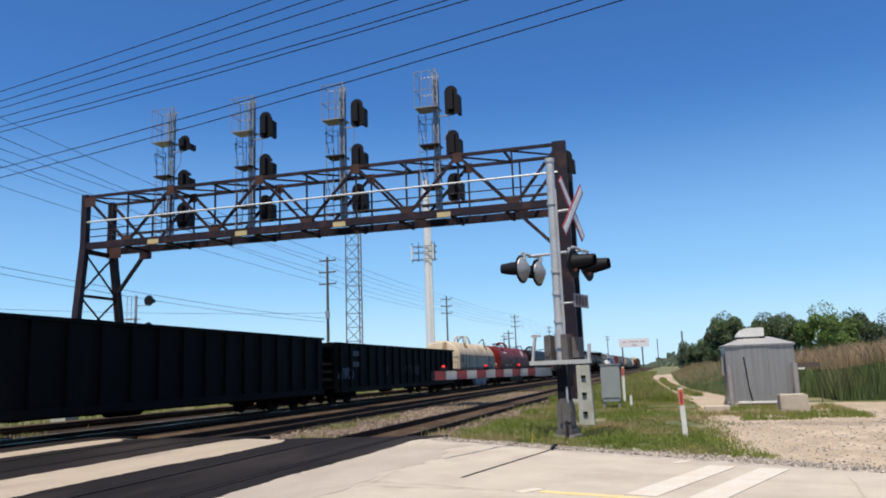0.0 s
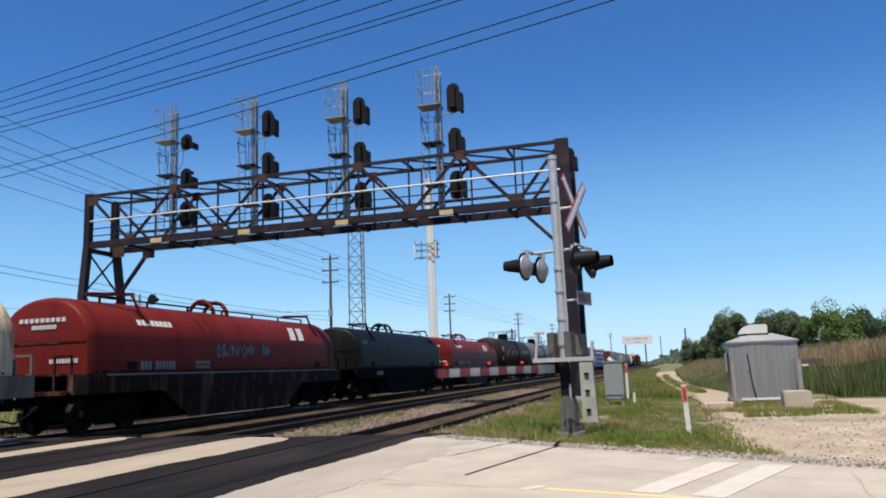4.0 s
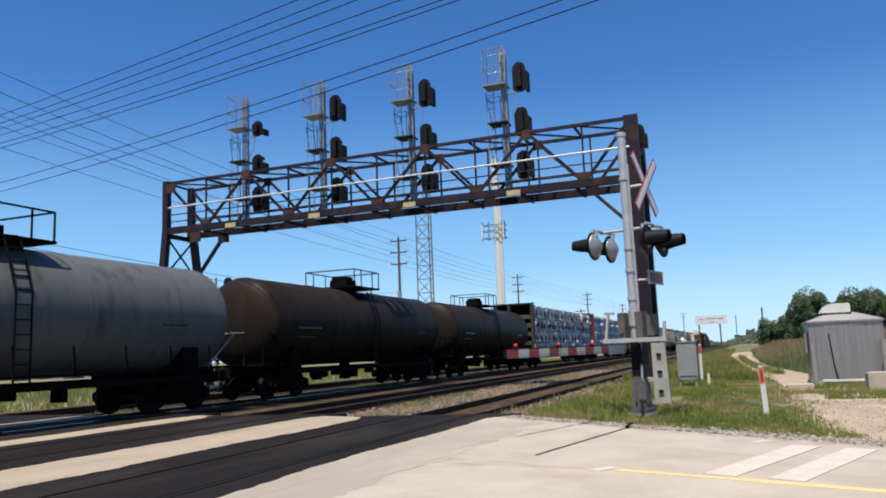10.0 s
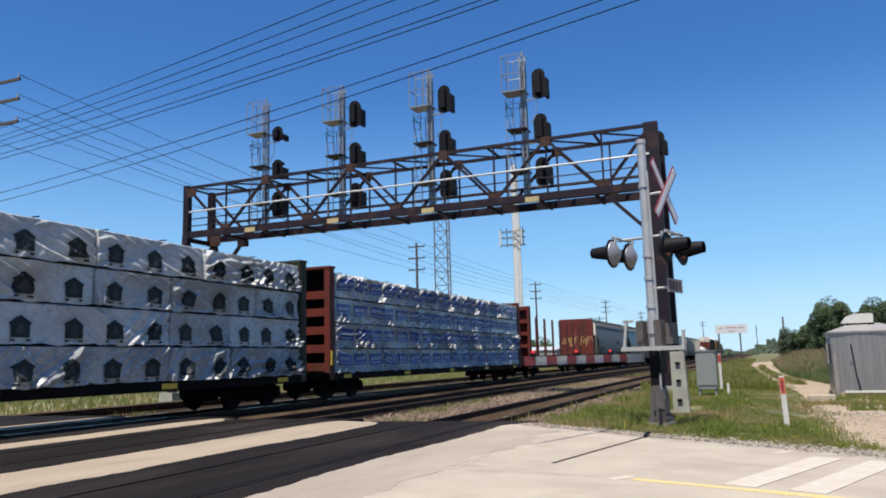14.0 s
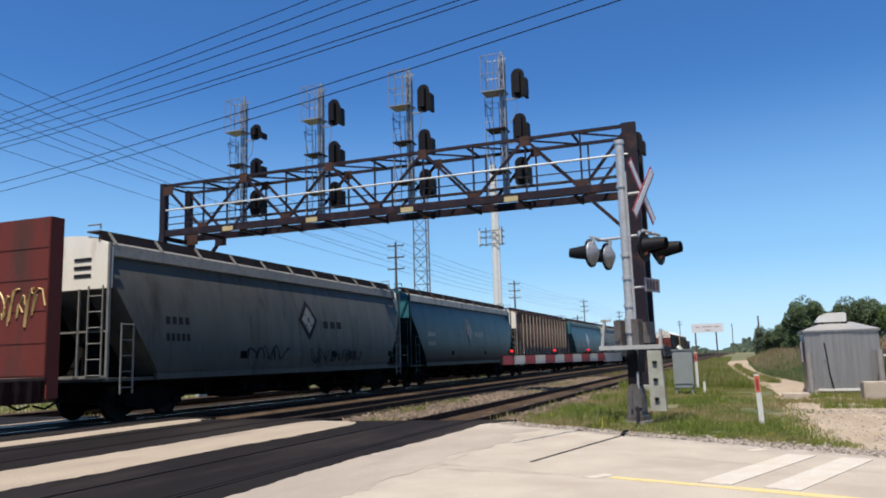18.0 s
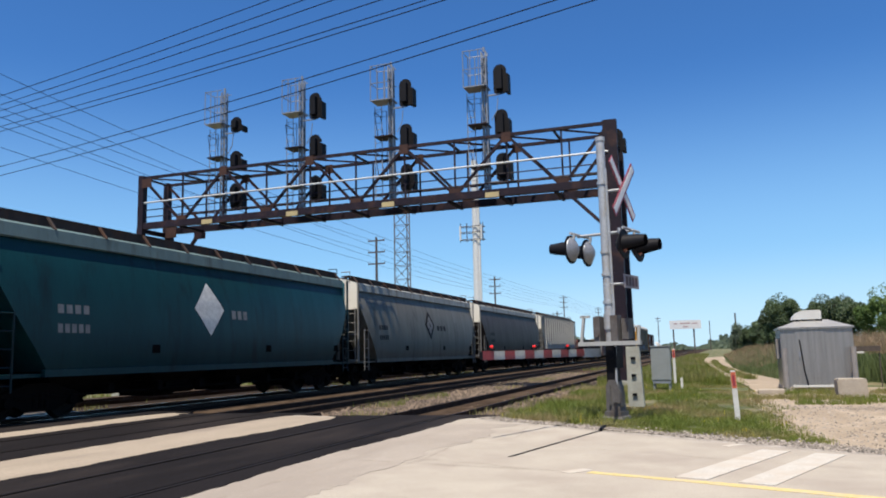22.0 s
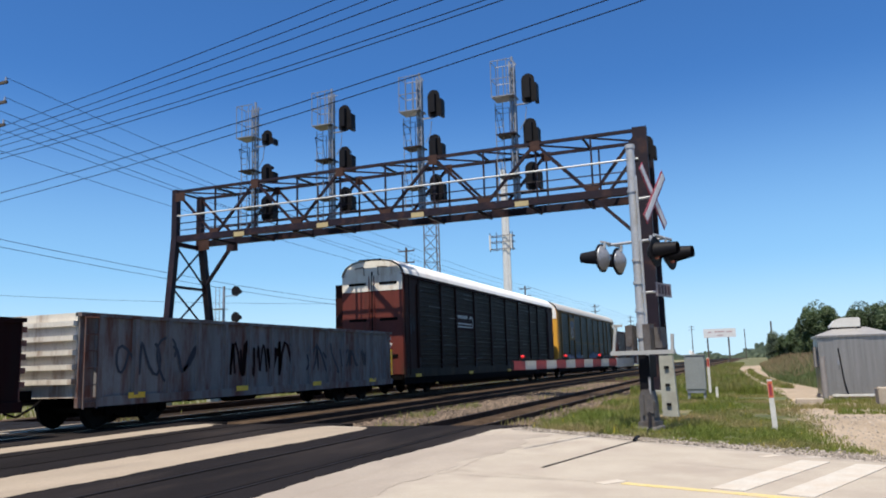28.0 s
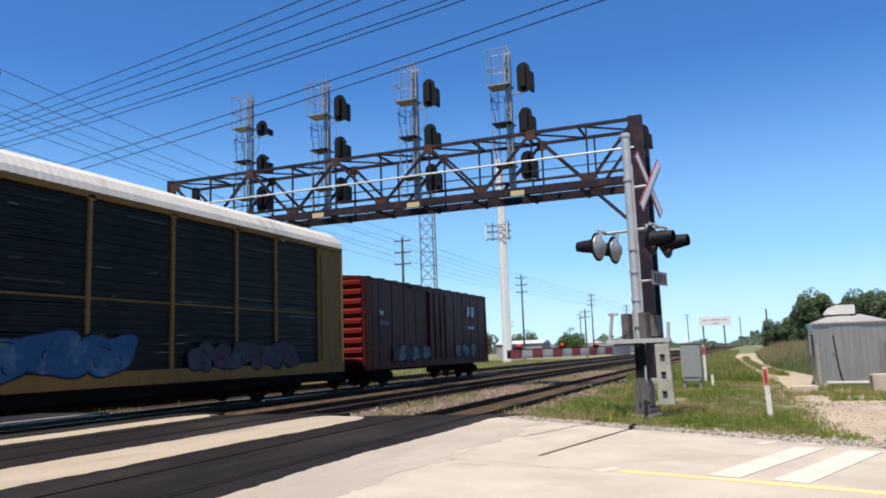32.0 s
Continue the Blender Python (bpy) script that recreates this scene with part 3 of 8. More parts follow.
P = dict(
    black=paint("black_car_paint", (0.0035, 0.0035, 0.004), (0.006, 0.0055, 0.006), 0.6, (0.010, 0.008, 0.007), 0.3, spec=0.06),
    tan=paint("tan_hood_paint", (0.48, 0.40, 0.285), (0.38, 0.315, 0.225), 0.55, (0.135, 0.064, 0.032), 0.40, spec=0.15),
    tan_sill=paint("dirty_tan_sill", (0.155, 0.140, 0.118), (0.110, 0.098, 0.082), 0.7, (0.060, 0.038, 0.024), 0.4),
    red=paint("red_car_paint", (0.125, 0.0145, 0.011), (0.098, 0.0115, 0.009), 0.45, (0.075, 0.012, 0.009), 0.28, spec=0.06),
    # red darkened to put the shade of the lower side into the sills
    red_dark=paint("shaded_red_sill", (0.022, 0.0055, 0.005), (0.015, 0.0042, 0.004), 0.6, spec=0.06),
    charcoal=paint("charcoal_tank_paint", (0.0055, 0.0055, 0.0058), (0.004, 0.004, 0.004), 0.5, (0.009, 0.008, 0.007), 0.4, spec=0.12),
    brown=paint("dark_brown_tank_paint", (0.0215, 0.0160, 0.0125), (0.0155, 0.0118, 0.0095), 0.5, (0.027, 0.018, 0.0135), 0.3, spec=0.06),
    grey_tank=paint("pale_grey_tank_paint", (0.098, 0.101, 0.102), (0.078, 0.080, 0.081), 0.45, (0.050, 0.045, 0.040), 0.30),
    green=paint("olive_car_paint", (0.046, 0.048, 0.030), (0.032, 0.033, 0.021), 0.6, (0.040, 0.026, 0.016), 0.4),
    oxide=paint("oxide_red_paint", (0.130, 0.026, 0.018), (0.100, 0.021, 0.016), 0.6, (0.062, 0.025, 0.018), 0.4),
    grey=paint("grey_hopper_paint", (0.070, 0.070, 0.064), (0.053, 0.053, 0.048), 0.45, (0.031, 0.028, 0.023), 0.34, spec=0.14),
    grey_warm=paint("warm_grey_hopper_paint", (0.128, 0.118, 0.098), (0.098, 0.090, 0.075), 0.45, (0.056, 0.045, 0.033), 0.34, spec=0.15),
    grey_brown=paint("brown_grey_hopper_paint", (0.050, 0.037, 0.030), (0.037, 0.027, 0.022), 0.5, (0.027, 0.017, 0.012), 0.4, spec=0.12),
    teal=paint("teal_hopper_paint", (0.0029, 0.0195, 0.0280), (0.0022, 0.0135, 0.0200), 0.36, (0.0040, 0.0080, 0.0095), 0.36, spec=0.2),
    # brighter copy of the hopper teal for the sunlit end panels
    teal_light=paint("sunlit_teal_end", (0.034, 0.135, 0.165), (0.026, 0.110, 0.137), 0.5, (0.025, 0.062, 0.075), 0.3),
    cream=paint("cream_end_paint", (0.72, 0.68, 0.59), (0.64, 0.60, 0.52), 0.6, (0.42, 0.33, 0.24), 0.3),
    rusty=paint("rust_stained_paint", (0.112, 0.086, 0.066), (0.066, 0.049, 0.037), 0.75, (0.165, 0.060, 0.021), 0.56),
    # pale ribs, lightened further for the sun on their faces
    rib=paint("pale_sunlit_rib_paint", (0.62, 0.58, 0.50), (0.52, 0.48, 0.41), 0.6, (0.22, 0.14, 0.09), 0.4),
    rust_rib=paint("rusty_rib_paint", (0.43, 0.345, 0.265), (0.30, 0.23, 0.17), 0.7, (0.20, 0.078, 0.036), 0.62),
    maroon=paint("maroon_gondola_paint", (0.0195, 0.0052, 0.0052), (0.0130, 0.0040, 0.0042), 0.65, (0.012, 0.006, 0.0058), 0.45, spec=0.06),
    # gondola red with the sun on its ends put into the colour
    pink=paint("sunlit_pale_red", (0.27, 0.125, 0.10), (0.15, 0.058, 0.047), 0.7),
    gond_grey=paint("stained_grey_paint", (0.210, 0.198, 0.188), (0.130, 0.120, 0.113), 0.7, (0.105, 0.042, 0.029), 0.56),
    rack_dark=paint("dark_rack_panel", (0.0285, 0.0192, 0.0148), (0.0205, 0.0142, 0.0113), 0.5, (0.037, 0.024, 0.017), 0.34, spec=0.05),
    rack_teal=paint("grey_green_rack_panel", (0.009, 0.012, 0.012), (0.007, 0.009, 0.008), 0.45, (0.008, 0.009, 0.008), 0.3, spec=0.12),
    rack_brown=paint("dark_maroon_rack_frame", (0.028, 0.0095, 0.0080), (0.022, 0.0078, 0.0068), 0.6, (0.016, 0.008, 0.0065), 0.25, spec=0.06),
    yellow=paint("yellow_rack_paint", (0.66, 0.34, 0.048), (0.60, 0.31, 0.045), 0.5, (0.46, 0.24, 0.055), 0.2),
    rack_sill=paint("brown_rack_sill", (0.030, 0.021, 0.013), (0.019, 0.014, 0.010), 0.7, (0.060, 0.036, 0.017), 0.40),
    # yellow of the end doors, darkened here for the side's shade
    ochre=paint("shaded_yellow_rack_frame", (0.215, 0.112, 0.026), (0.180, 0.094, 0.023), 0.6, (0.12, 0.064, 0.02), 0.22),
    rack_red=paint("rust_red_door_paint", (0.125, 0.029, 0.020), (0.098, 0.023, 0.017), 0.55, (0.068, 0.024, 0.017), 0.38),
    roof_white=paint("white_rack_roof", (0.80, 0.79, 0.765), (0.72, 0.71, 0.685), 0.5, (0.62, 0.58, 0.53), 0.25),
    boxred=paint("boxcar_red_paint", (0.070, 0.0075, 0.0075), (0.048, 0.006, 0.006), 0.45, (0.030, 0.008, 0.008), 0.4, spec=0.12),
    # grime black, also the colour of plates that stand in for shade
    under=mat("underframe_grime_and_shade", (0.006, 0.005, 0.005), (0.004, 0.0035, 0.0035), 0.9, 0.0, scale=3, spec=0.06),
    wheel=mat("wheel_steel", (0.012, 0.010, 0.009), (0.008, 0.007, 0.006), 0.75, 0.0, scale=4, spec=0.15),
    roof_pale=paint("dull_white_rack_roof", (0.46, 0.445, 0.415), (0.40, 0.385, 0.355), 0.55, (0.34, 0.31, 0.27), 0.3),
    tan_shelf=paint("tan_sunlit_steel", (0.085, 0.070, 0.048), (0.062, 0.051, 0.036), 0.7, (0.036, 0.024, 0.016), 0.4),
    seam_rust=mat("rust_seam", (0.085, 0.040, 0.022), (0.050, 0.026, 0.016), 0.9, scale=6, spec=0.1),
    bubble=mat("pale_spray_paint", (0.34, 0.335, 0.325), (0.24, 0.24, 0.235), 0.6, scale=3, spec=0.2),
    roof_rust=paint("rusty_roof_grating", (0.070, 0.052, 0.047), (0.046, 0.035, 0.032), 0.8, (0.085, 0.045, 0.030), 0.4, spec=0.1),
    teal_green=paint("green_teal_hopper_paint", (0.0055, 0.038, 0.043), (0.0042, 0.027, 0.032), 0.36, (0.005, 0.015, 0.017), 0.30, spec=0.18),
    # door red on the side corners, its shade painted in as dark maroon
    rack_corner=paint("shaded_red_corner_panel", (0.044, 0.0165, 0.0135), (0.033, 0.0125, 0.0105), 0.6, (0.020, 0.010, 0.008), 0.35, spec=0.1),
    # pale tone for glints drawn on the screen ridges
    ridge_glint=paint("painted_ridge_glint", (0.085, 0.079, 0.072), (0.052, 0.048, 0.044), 0.55, (0.03, 0.024, 0.02), 0.4),
    # roof edges made pale so that they show the sun from above
    eave_pale=paint("sunlit_pale_roof_edge", (0.30, 0.31, 0.295), (0.225, 0.235, 0.225), 0.6, (0.105, 0.085, 0.07), 0.42),
    # lightened teal, likewise with sunlight in the colour
    teal_dull=paint("sunlit_teal_edge", (0.115, 0.165, 0.165), (0.085, 0.125, 0.13), 0.55, (0.06, 0.075, 0.07), 0.35),
    grey_rib=paint("pale_grey_hopper_paint", (0.195, 0.176, 0.143), (0.158, 0.142, 0.115), 0.5, (0.10, 0.082, 0.062), 0.32, spec=0.1),
    stake_red=paint("brown_red_stake", (0.075, 0.022, 0.019), (0.052, 0.017, 0.015), 0.7, (0.03, 0.013, 0.011), 0.35),
    galv_trim=mat("light_grey_ladder", (0.21, 0.20, 0.185), (0.145, 0.138, 0.126), 0.6, 0.1, scale=6),
    wood=mat("old_deck_wood", (0.13, 0.085, 0.06), (0.08, 0.055, 0.042), 0.9, scale=2, stretch=(8, 1, 1)),
    wrap=mat("white_plastic_wrap", (0.46, 0.465, 0.465), (0.33, 0.335, 0.34), 0.26, scale=1.3, fine=9, bump=0.6, stretch=(0.8, 0.6, 1.2), vary=0.2, spec=0.6),
    ink=mat("dark_green_print", (0.022, 0.030, 0.030), None, 0.5, spec=0.2),
    blue=mat("blue_print", (0.020, 0.060, 0.30), (0.016, 0.045, 0.22), 0.4, scale=2, vary=0.15),
    pale=mat("pale_print", (0.45, 0.50, 0.60), None, 0.4),
    letter=mat("white_lettering", (0.62, 0.61, 0.58), (0.45, 0.44, 0.42), 0.6, scale=8),
    dim_letter=mat("worn_lettering", (0.20, 0.20, 0.20), (0.12, 0.12, 0.12), 0.7, scale=8),
    dark_letter=mat("dark_lettering", (0.012, 0.012, 0.015), (0.02, 0.02, 0.023), 0.7, scale=8, spec=0.1),
    reflector=mat("yellow_reflector", (0.80, 0.52, 0.03), (0.70, 0.42, 0.03), 0.35),
    graf_white=mat("white_spray_paint", (0.20, 0.21, 0.25), (0.13, 0.135, 0.16), 0.6, scale=4, spec=0.2),
    graf_blue=mat("blue_spray_paint", (0.020, 0.085, 0.19), (0.015, 0.055, 0.14), 0.5, scale=3, c=(0.10, 0.17, 0.22), c_scale=1.5, c_amount=0.3, spec=0.2),
    graf_violet=mat("violet_spray_paint", (0.055, 0.055, 0.125), (0.09, 0.095, 0.16), 0.5, scale=3, c=(0.13, 0.15, 0.22), c_scale=2, c_amount=0.35, spec=0.2),
    graf_lilac=mat("lilac_spray_paint", (0.15, 0.16, 0.25), (0.10, 0.105, 0.18), 0.5, scale=3, spec=0.2),
    graf_dusk=mat("dusky_pink_spray_paint", (0.075, 0.050, 0.062), (0.05, 0.036, 0.045), 0.5, scale=3, spec=0.1),
    graf_line=mat("dark_spray_outline", (0.012, 0.013, 0.022), (0.02, 0.021, 0.03), 0.6, scale=4, spec=0.1),
    graf_gold=mat("gold_spray_paint", (0.60, 0.42, 0.16), (0.50, 0.34, 0.14), 0.5, scale=3),
    graf_grey=mat("grey_spray_paint", (0.045, 0.045, 0.055), (0.075, 0.075, 0.085), 0.6, scale=3, spec=0.1),
    navy=mat("navy_shield", (0.03, 0.035, 0.13), None, 0.5),
)
CACHE = {}


def cached(key, make, material, sm=True):
    if key not in CACHE:
        me = mesh_of(key, make(), material)
        CACHE[key] = smooth(me, 40 if sm is True else sm) if sm else me
    return CACHE[key]


def wheel_bm():
    bm = bmesh.new()
    prof = [(-0.07, 0.05), (-0.07, 0.16), (-0.03, 0.19), (-0.03, 0.36), (-0.065, 0.38), (-0.065, 0.42), (0.04, 0.425), (0.07, 0.46), (0.07, 0.16), (0.0, 0.05)]
    n = 28
    rings = [[bm.verts.new((x, r * math.cos(k * math.tau / n), r * math.sin(k * math.tau / n))) for k in range(n)] for x, r in prof]
    for a, b in zip(rings, rings[1:]):
        for k in range(n):
            bm.faces.new((a[k], a[(k + 1) % n], b[(k + 1) % n], b[k]))
    bm.faces.new(rings[0][::-1])
    bm.faces.new(rings[-1])
    return bm


def frame_bm():
    bm = bmesh.new()
    prof = [(-1.12, 0.62), (-0.75, 0.72), (-0.35, 0.86), (0.35, 0.86), (0.75, 0.72), (1.12, 0.62), (1.12, 0.46), (0.78, 0.44), (0.42, 0.24), (-0.42, 0.24), (-0.78, 0.44), (-1.12, 0.46)]
    a = [bm.verts.new((-0.07, y, z)) for y, z in prof]
    b = [bm.verts.new((0.07, y, z)) for y, z in prof]
    k = len(prof)
    for i in range(k):
        bm.faces.new((a[i], a[(i + 1) % k], b[(i + 1) % k], b[i]))
    bm.faces.new(a)
    bm.faces.new(b[::-1])
    for y in (-0.89, 0.89):
        rod(bm, (0.0, y, 0.46), (0.16, y, 0.46), 0.13, 10)
    for y in (-0.16, 0.0, 0.16):
        rod(bm, (0.05, y, 0.32), (0.05, y, 0.62), 0.07, 8)
    return bm


def bogie(car, y):
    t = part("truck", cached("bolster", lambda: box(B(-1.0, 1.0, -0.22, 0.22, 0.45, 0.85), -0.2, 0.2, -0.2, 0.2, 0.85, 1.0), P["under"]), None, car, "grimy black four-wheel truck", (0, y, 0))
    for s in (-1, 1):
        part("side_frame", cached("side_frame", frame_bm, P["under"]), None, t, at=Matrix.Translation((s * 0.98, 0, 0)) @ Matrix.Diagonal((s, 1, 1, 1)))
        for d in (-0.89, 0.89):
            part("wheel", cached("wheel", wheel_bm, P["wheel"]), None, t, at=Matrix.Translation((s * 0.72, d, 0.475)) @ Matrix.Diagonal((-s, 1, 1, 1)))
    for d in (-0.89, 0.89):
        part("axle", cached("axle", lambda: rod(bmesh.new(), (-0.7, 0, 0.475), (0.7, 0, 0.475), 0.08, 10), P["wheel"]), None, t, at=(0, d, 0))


def coupler_bm():
    bm = B(-0.1, 0.1, -0.62, 0.3, 0.78, 0.98)
    box(bm, -0.17, 0.17, -0.72, -0.45, 0.72, 1.04)
    pipe(bm, [(0.35, 0.1, 0.8), (0.36, -0.2, 0.6), (0.25, -0.5, 0.42), (0.1, -0.7, 0.5)], 0.03)
    return bm


def start(kind, label, s0, s1, inset, group="freight train"):
    car = thing(kind, label, "freight car", (CX, s0, 0), group)
    L = s1 - s0
    CARS.append((car, s0))
    bogie(car, inset)
    bogie(car, L - inset)
    c = cached("coupler", coupler_bm, P["under"])
    part("coupler", c, None, car)
    part("coupler", c, None, car, at=pose(0, L, 0, 0, 0, 180))
    return car, L


def mark(car, y, z, w, h, material, name="lettering", x=1.5, bars=1, label=""):
    """A painted mark as a thin plate on the near side; several bars stand for unreadable lettering."""
    bm = bmesh.new()
    n = max(1, bars)
    for k in range(n):
        a = y + w * k / n
        box(bm, x - 0.002, x + 0.005, a, a + w / n * (0.72 if n > 1 else 1), z, z + h)
    return part(name, bm, P[material], car, label)


def graffiti(car, y, z, w, h, materials, seed, x=1.5, pitch=0.62):
    """Sprayed bubble letters that lean on one another: dark outline, rounded fill, a few strokes."""
    rnd = random.Random(seed)
    n = max(2, round(w / pitch))
    for k in range(n):
        c, m = y + w * (k + 0.5) / n, z + h * rnd.uniform(0.45, 0.55)
        hw, hh, lean = w / n * rnd.uniform(0.6, 0.8), h * rnd.uniform(0.42, 0.52), rnd.uniform(-0.25, 0.25)
        ph, q = [rnd.uniform(0, math.tau) for _ in range(3)], rnd.uniform(2.4, 4.0)
        pts = []
        for i in range(28):
            a = math.tau * i / 28
            f = 1 + 0.13 * math.sin(2 * a + ph[0]) + 0.12 * math.sin(3 * a + ph[1]) + 0.07 * math.sin(5 * a + ph[2])
            ca, sa = math.cos(a), math.sin(a)
            rr = f / (abs(ca) ** q + abs(sa) ** q) ** (1 / q)
            pts.append((hw * rr * ca * 0.92 + lean * hh * rr * sa, hh * rr * sa * 0.92))
        o = x + 0.004 + 0.003 * (k % 3)
        bm = bmesh.new()
        bm.faces.new([bm.verts.new((o, c + p, m + r)) for p, r in pts])
        ob = part("graffiti", bm, P["graf_line"], car, "sprayed graffiti letter")
        bm = bmesh.new()
        bm.faces.new([bm.verts.new((o + 0.009, c + p * 0.91, m + r * 0.91)) for p, r in pts])
        part("fill", bm, P[materials[k % len(materials)]], ob)
        for _ in range(3):
            a0, a1 = rnd.uniform(0, math.tau), rnd.uniform(0.7, 1.7)
            r0 = rnd.uniform(0.2, 0.5)
            cy, cz = c + rnd.uniform(-0.25, 0.25) * hw, m + rnd.uniform(-0.4, 0.4) * hh
            arc = [(cy + hw * r0 * math.cos(a0 + a1 * i / 5), cz + hh * r0 * 1.2 * math.sin(a0 + a1 * i / 5)) for i in range(6)]
            ribbon(arc, 0.035, o + 0.018, rnd.choice(("graf_line", "graf_line", materials[(k + 1) % len(materials)])), ob, "stroke")


def ribbon(line, w, x, material, parent, name="scrawl"):
    """A flat sprayed line of even width in the plane of the car's side."""
    bm = bmesh.new()
    a, b = [], []
    for i, (y, z) in enumerate(line):
        (ya, za), (yb, zb) = line[max(i - 1, 0)], line[min(i + 1, len(line) - 1)]
        d = Vector((yb - ya, zb - za))
        d = d.normalized() if d.length > 1e-6 else Vector((1, 0))
        a.append(bm.verts.new((x, y - d.y * w / 2, z + d.x * w / 2)))
        b.append(bm.verts.new((x, y + d.y * w / 2, z - d.x * w / 2)))
    for i in range(len(a) - 1):
        bm.faces.new((a[i], a[i + 1], b[i + 1], b[i]))
    return part(name, bm, P[material], parent)


def scrawl(car, y, z, w, h, material, seed, x=1.5, lines=5, thick=0.06):
    """Loose hand-sprayed strokes."""
    rnd = random.Random(seed)
    for k in range(lines):
        c, a0 = y + w * (k + 0.5) / lines, rnd.uniform(0, math.tau)
        u, v = rnd.uniform(0.35, 0.7) * w / lines, rnd.uniform(0.25, 0.5) * h
        s2, ph = rnd.choice((1, 2, 2, 3)), rnd.uniform(0, 3)
        line = [(c + u * math.cos(a0 + i * 0.34) + 0.25 * u * math.sin(i * 0.7), z + h / 2 + v * math.sin(s2 * 0.34 * i + ph)) for i in range(15)]
        ribbon(line, thick * rnd.uniform(0.7, 1.3), x + 0.006 + 0.002 * k, material, car)


def ladder(car, y0, y1, z0, z1, x, material="galv_trim", step=0.38, across=None):
    """A ladder in the plane of the side, or across the end when across gives its x range."""
    bm = bmesh.new()
    if across:
        a, b = across
        for q in (a, b):
            beam(bm, (q, y0, z0), (q, y0, z1), 0.032)
        z = z0 + 0.15
        while z < z1:
            rod(bm, (a, y0, z), (b, y0, z), 0.014, 5)
            z += step
    else:
        for q in (y0, y1):
            beam(bm, (x, q, z0), (x, q, z1), 0.032)
        z = z0 + 0.15
        while z < z1:
            rod(bm, (x, y0, z), (x, y1, z), 0.014, 5)
            z += step
    return part("ladder", bm, P[material], car)


def sill(car, L, z0=0.72, z1=1.05, material="under", hw=0.35):
    part("centre_sill", B(-hw, hw, 0.1, L - 0.1, z0, z1), P[material], car)


def rigging(car, L):
    """Brake gear, reservoirs and pipes slung under the frame between the trucks."""
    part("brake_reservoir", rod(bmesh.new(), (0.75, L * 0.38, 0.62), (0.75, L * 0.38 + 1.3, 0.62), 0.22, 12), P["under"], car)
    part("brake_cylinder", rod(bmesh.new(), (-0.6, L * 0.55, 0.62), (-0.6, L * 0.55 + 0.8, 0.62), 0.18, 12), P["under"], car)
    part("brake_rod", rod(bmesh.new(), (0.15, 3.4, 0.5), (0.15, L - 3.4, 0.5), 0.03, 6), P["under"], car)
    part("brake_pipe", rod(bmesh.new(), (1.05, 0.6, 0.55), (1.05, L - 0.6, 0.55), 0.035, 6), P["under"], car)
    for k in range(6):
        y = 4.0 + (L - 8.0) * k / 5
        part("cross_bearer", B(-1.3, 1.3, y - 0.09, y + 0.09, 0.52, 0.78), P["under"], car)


# -- gondolas --
def gondola(s0, s1, label, top, mats, n_ribs, base=1.0):
    side, end = mats
    car, L = start("gondola_car", label, s0, s1, 2.2)
    sill(car, L, 0.7, base)
    part("floor", B(-1.42, 1.42, 0.1, L - 0.1, base, base + 0.06), P["under"], car)
    for s in (-1, 1):
        w = part("side_wall", B(*sorted((s * 1.38, s * 1.43)), 0.05, L - 0.05, base - 0.34, top), P[side], car)
        part("top_rail", B(*sorted((s * 1.34, s * 1.52)), 0.0, L, top, top + 0.09), P[side], car)
        part("side_sill", B(*sorted((s * 1.40, s * 1.50)), 0.0, L, base - 0.42, base - 0.2), P[side], car)
        me = cached("rib%s%.2f" % (side, top), lambda: extr_rib(base - 0.2, top), P[side])
        for k in range(n_ribs):
            part("rib", me, None, w, at=Matrix.Translation((s * 1.43, L * (k + 0.5) / n_ribs, 0)) @ Matrix.Diagonal((s, 1, 1, 1)))
    for y, q in ((0.0, -1), (L, 1)):
        e = part("end_wall", B(-1.4, 1.4, min(y, y - q * 0.06), max(y, y - q * 0.06), base - 0.2, top + 0.08), P[end], car)
        n = 5
        for k in range(n):
            z = base + (top - base) * (k + 0.5) / n
            part("end_rib", beam(bmesh.new(), (-1.4, y + q * 0.04, z), (1.4, y + q * 0.04, z), 0.14, 0.12), P[end], e)
    ladder(car, 0.12, 0.5, 0.55, top, 1.53, side)
    rigging(car, L)
    return car, L


def extr_rib(z0, z1):
    bm = bmesh.new()
    pts = [(0, -0.09), (0.09, -0.06), (0.09, 0.06), (0, 0.09)]
    a = [bm.verts.new((x, y, z0)) for x, y in pts]
    b = [bm.verts.new((x * 0.95, y, z1)) for x, y in pts]
    for i in range(4):
        bm.faces.new((a[i], a[(i + 1) % 4], b[(i + 1) % 4], b[i]))
    bm.faces.new(a)
    bm.faces.new(b)
    return bm


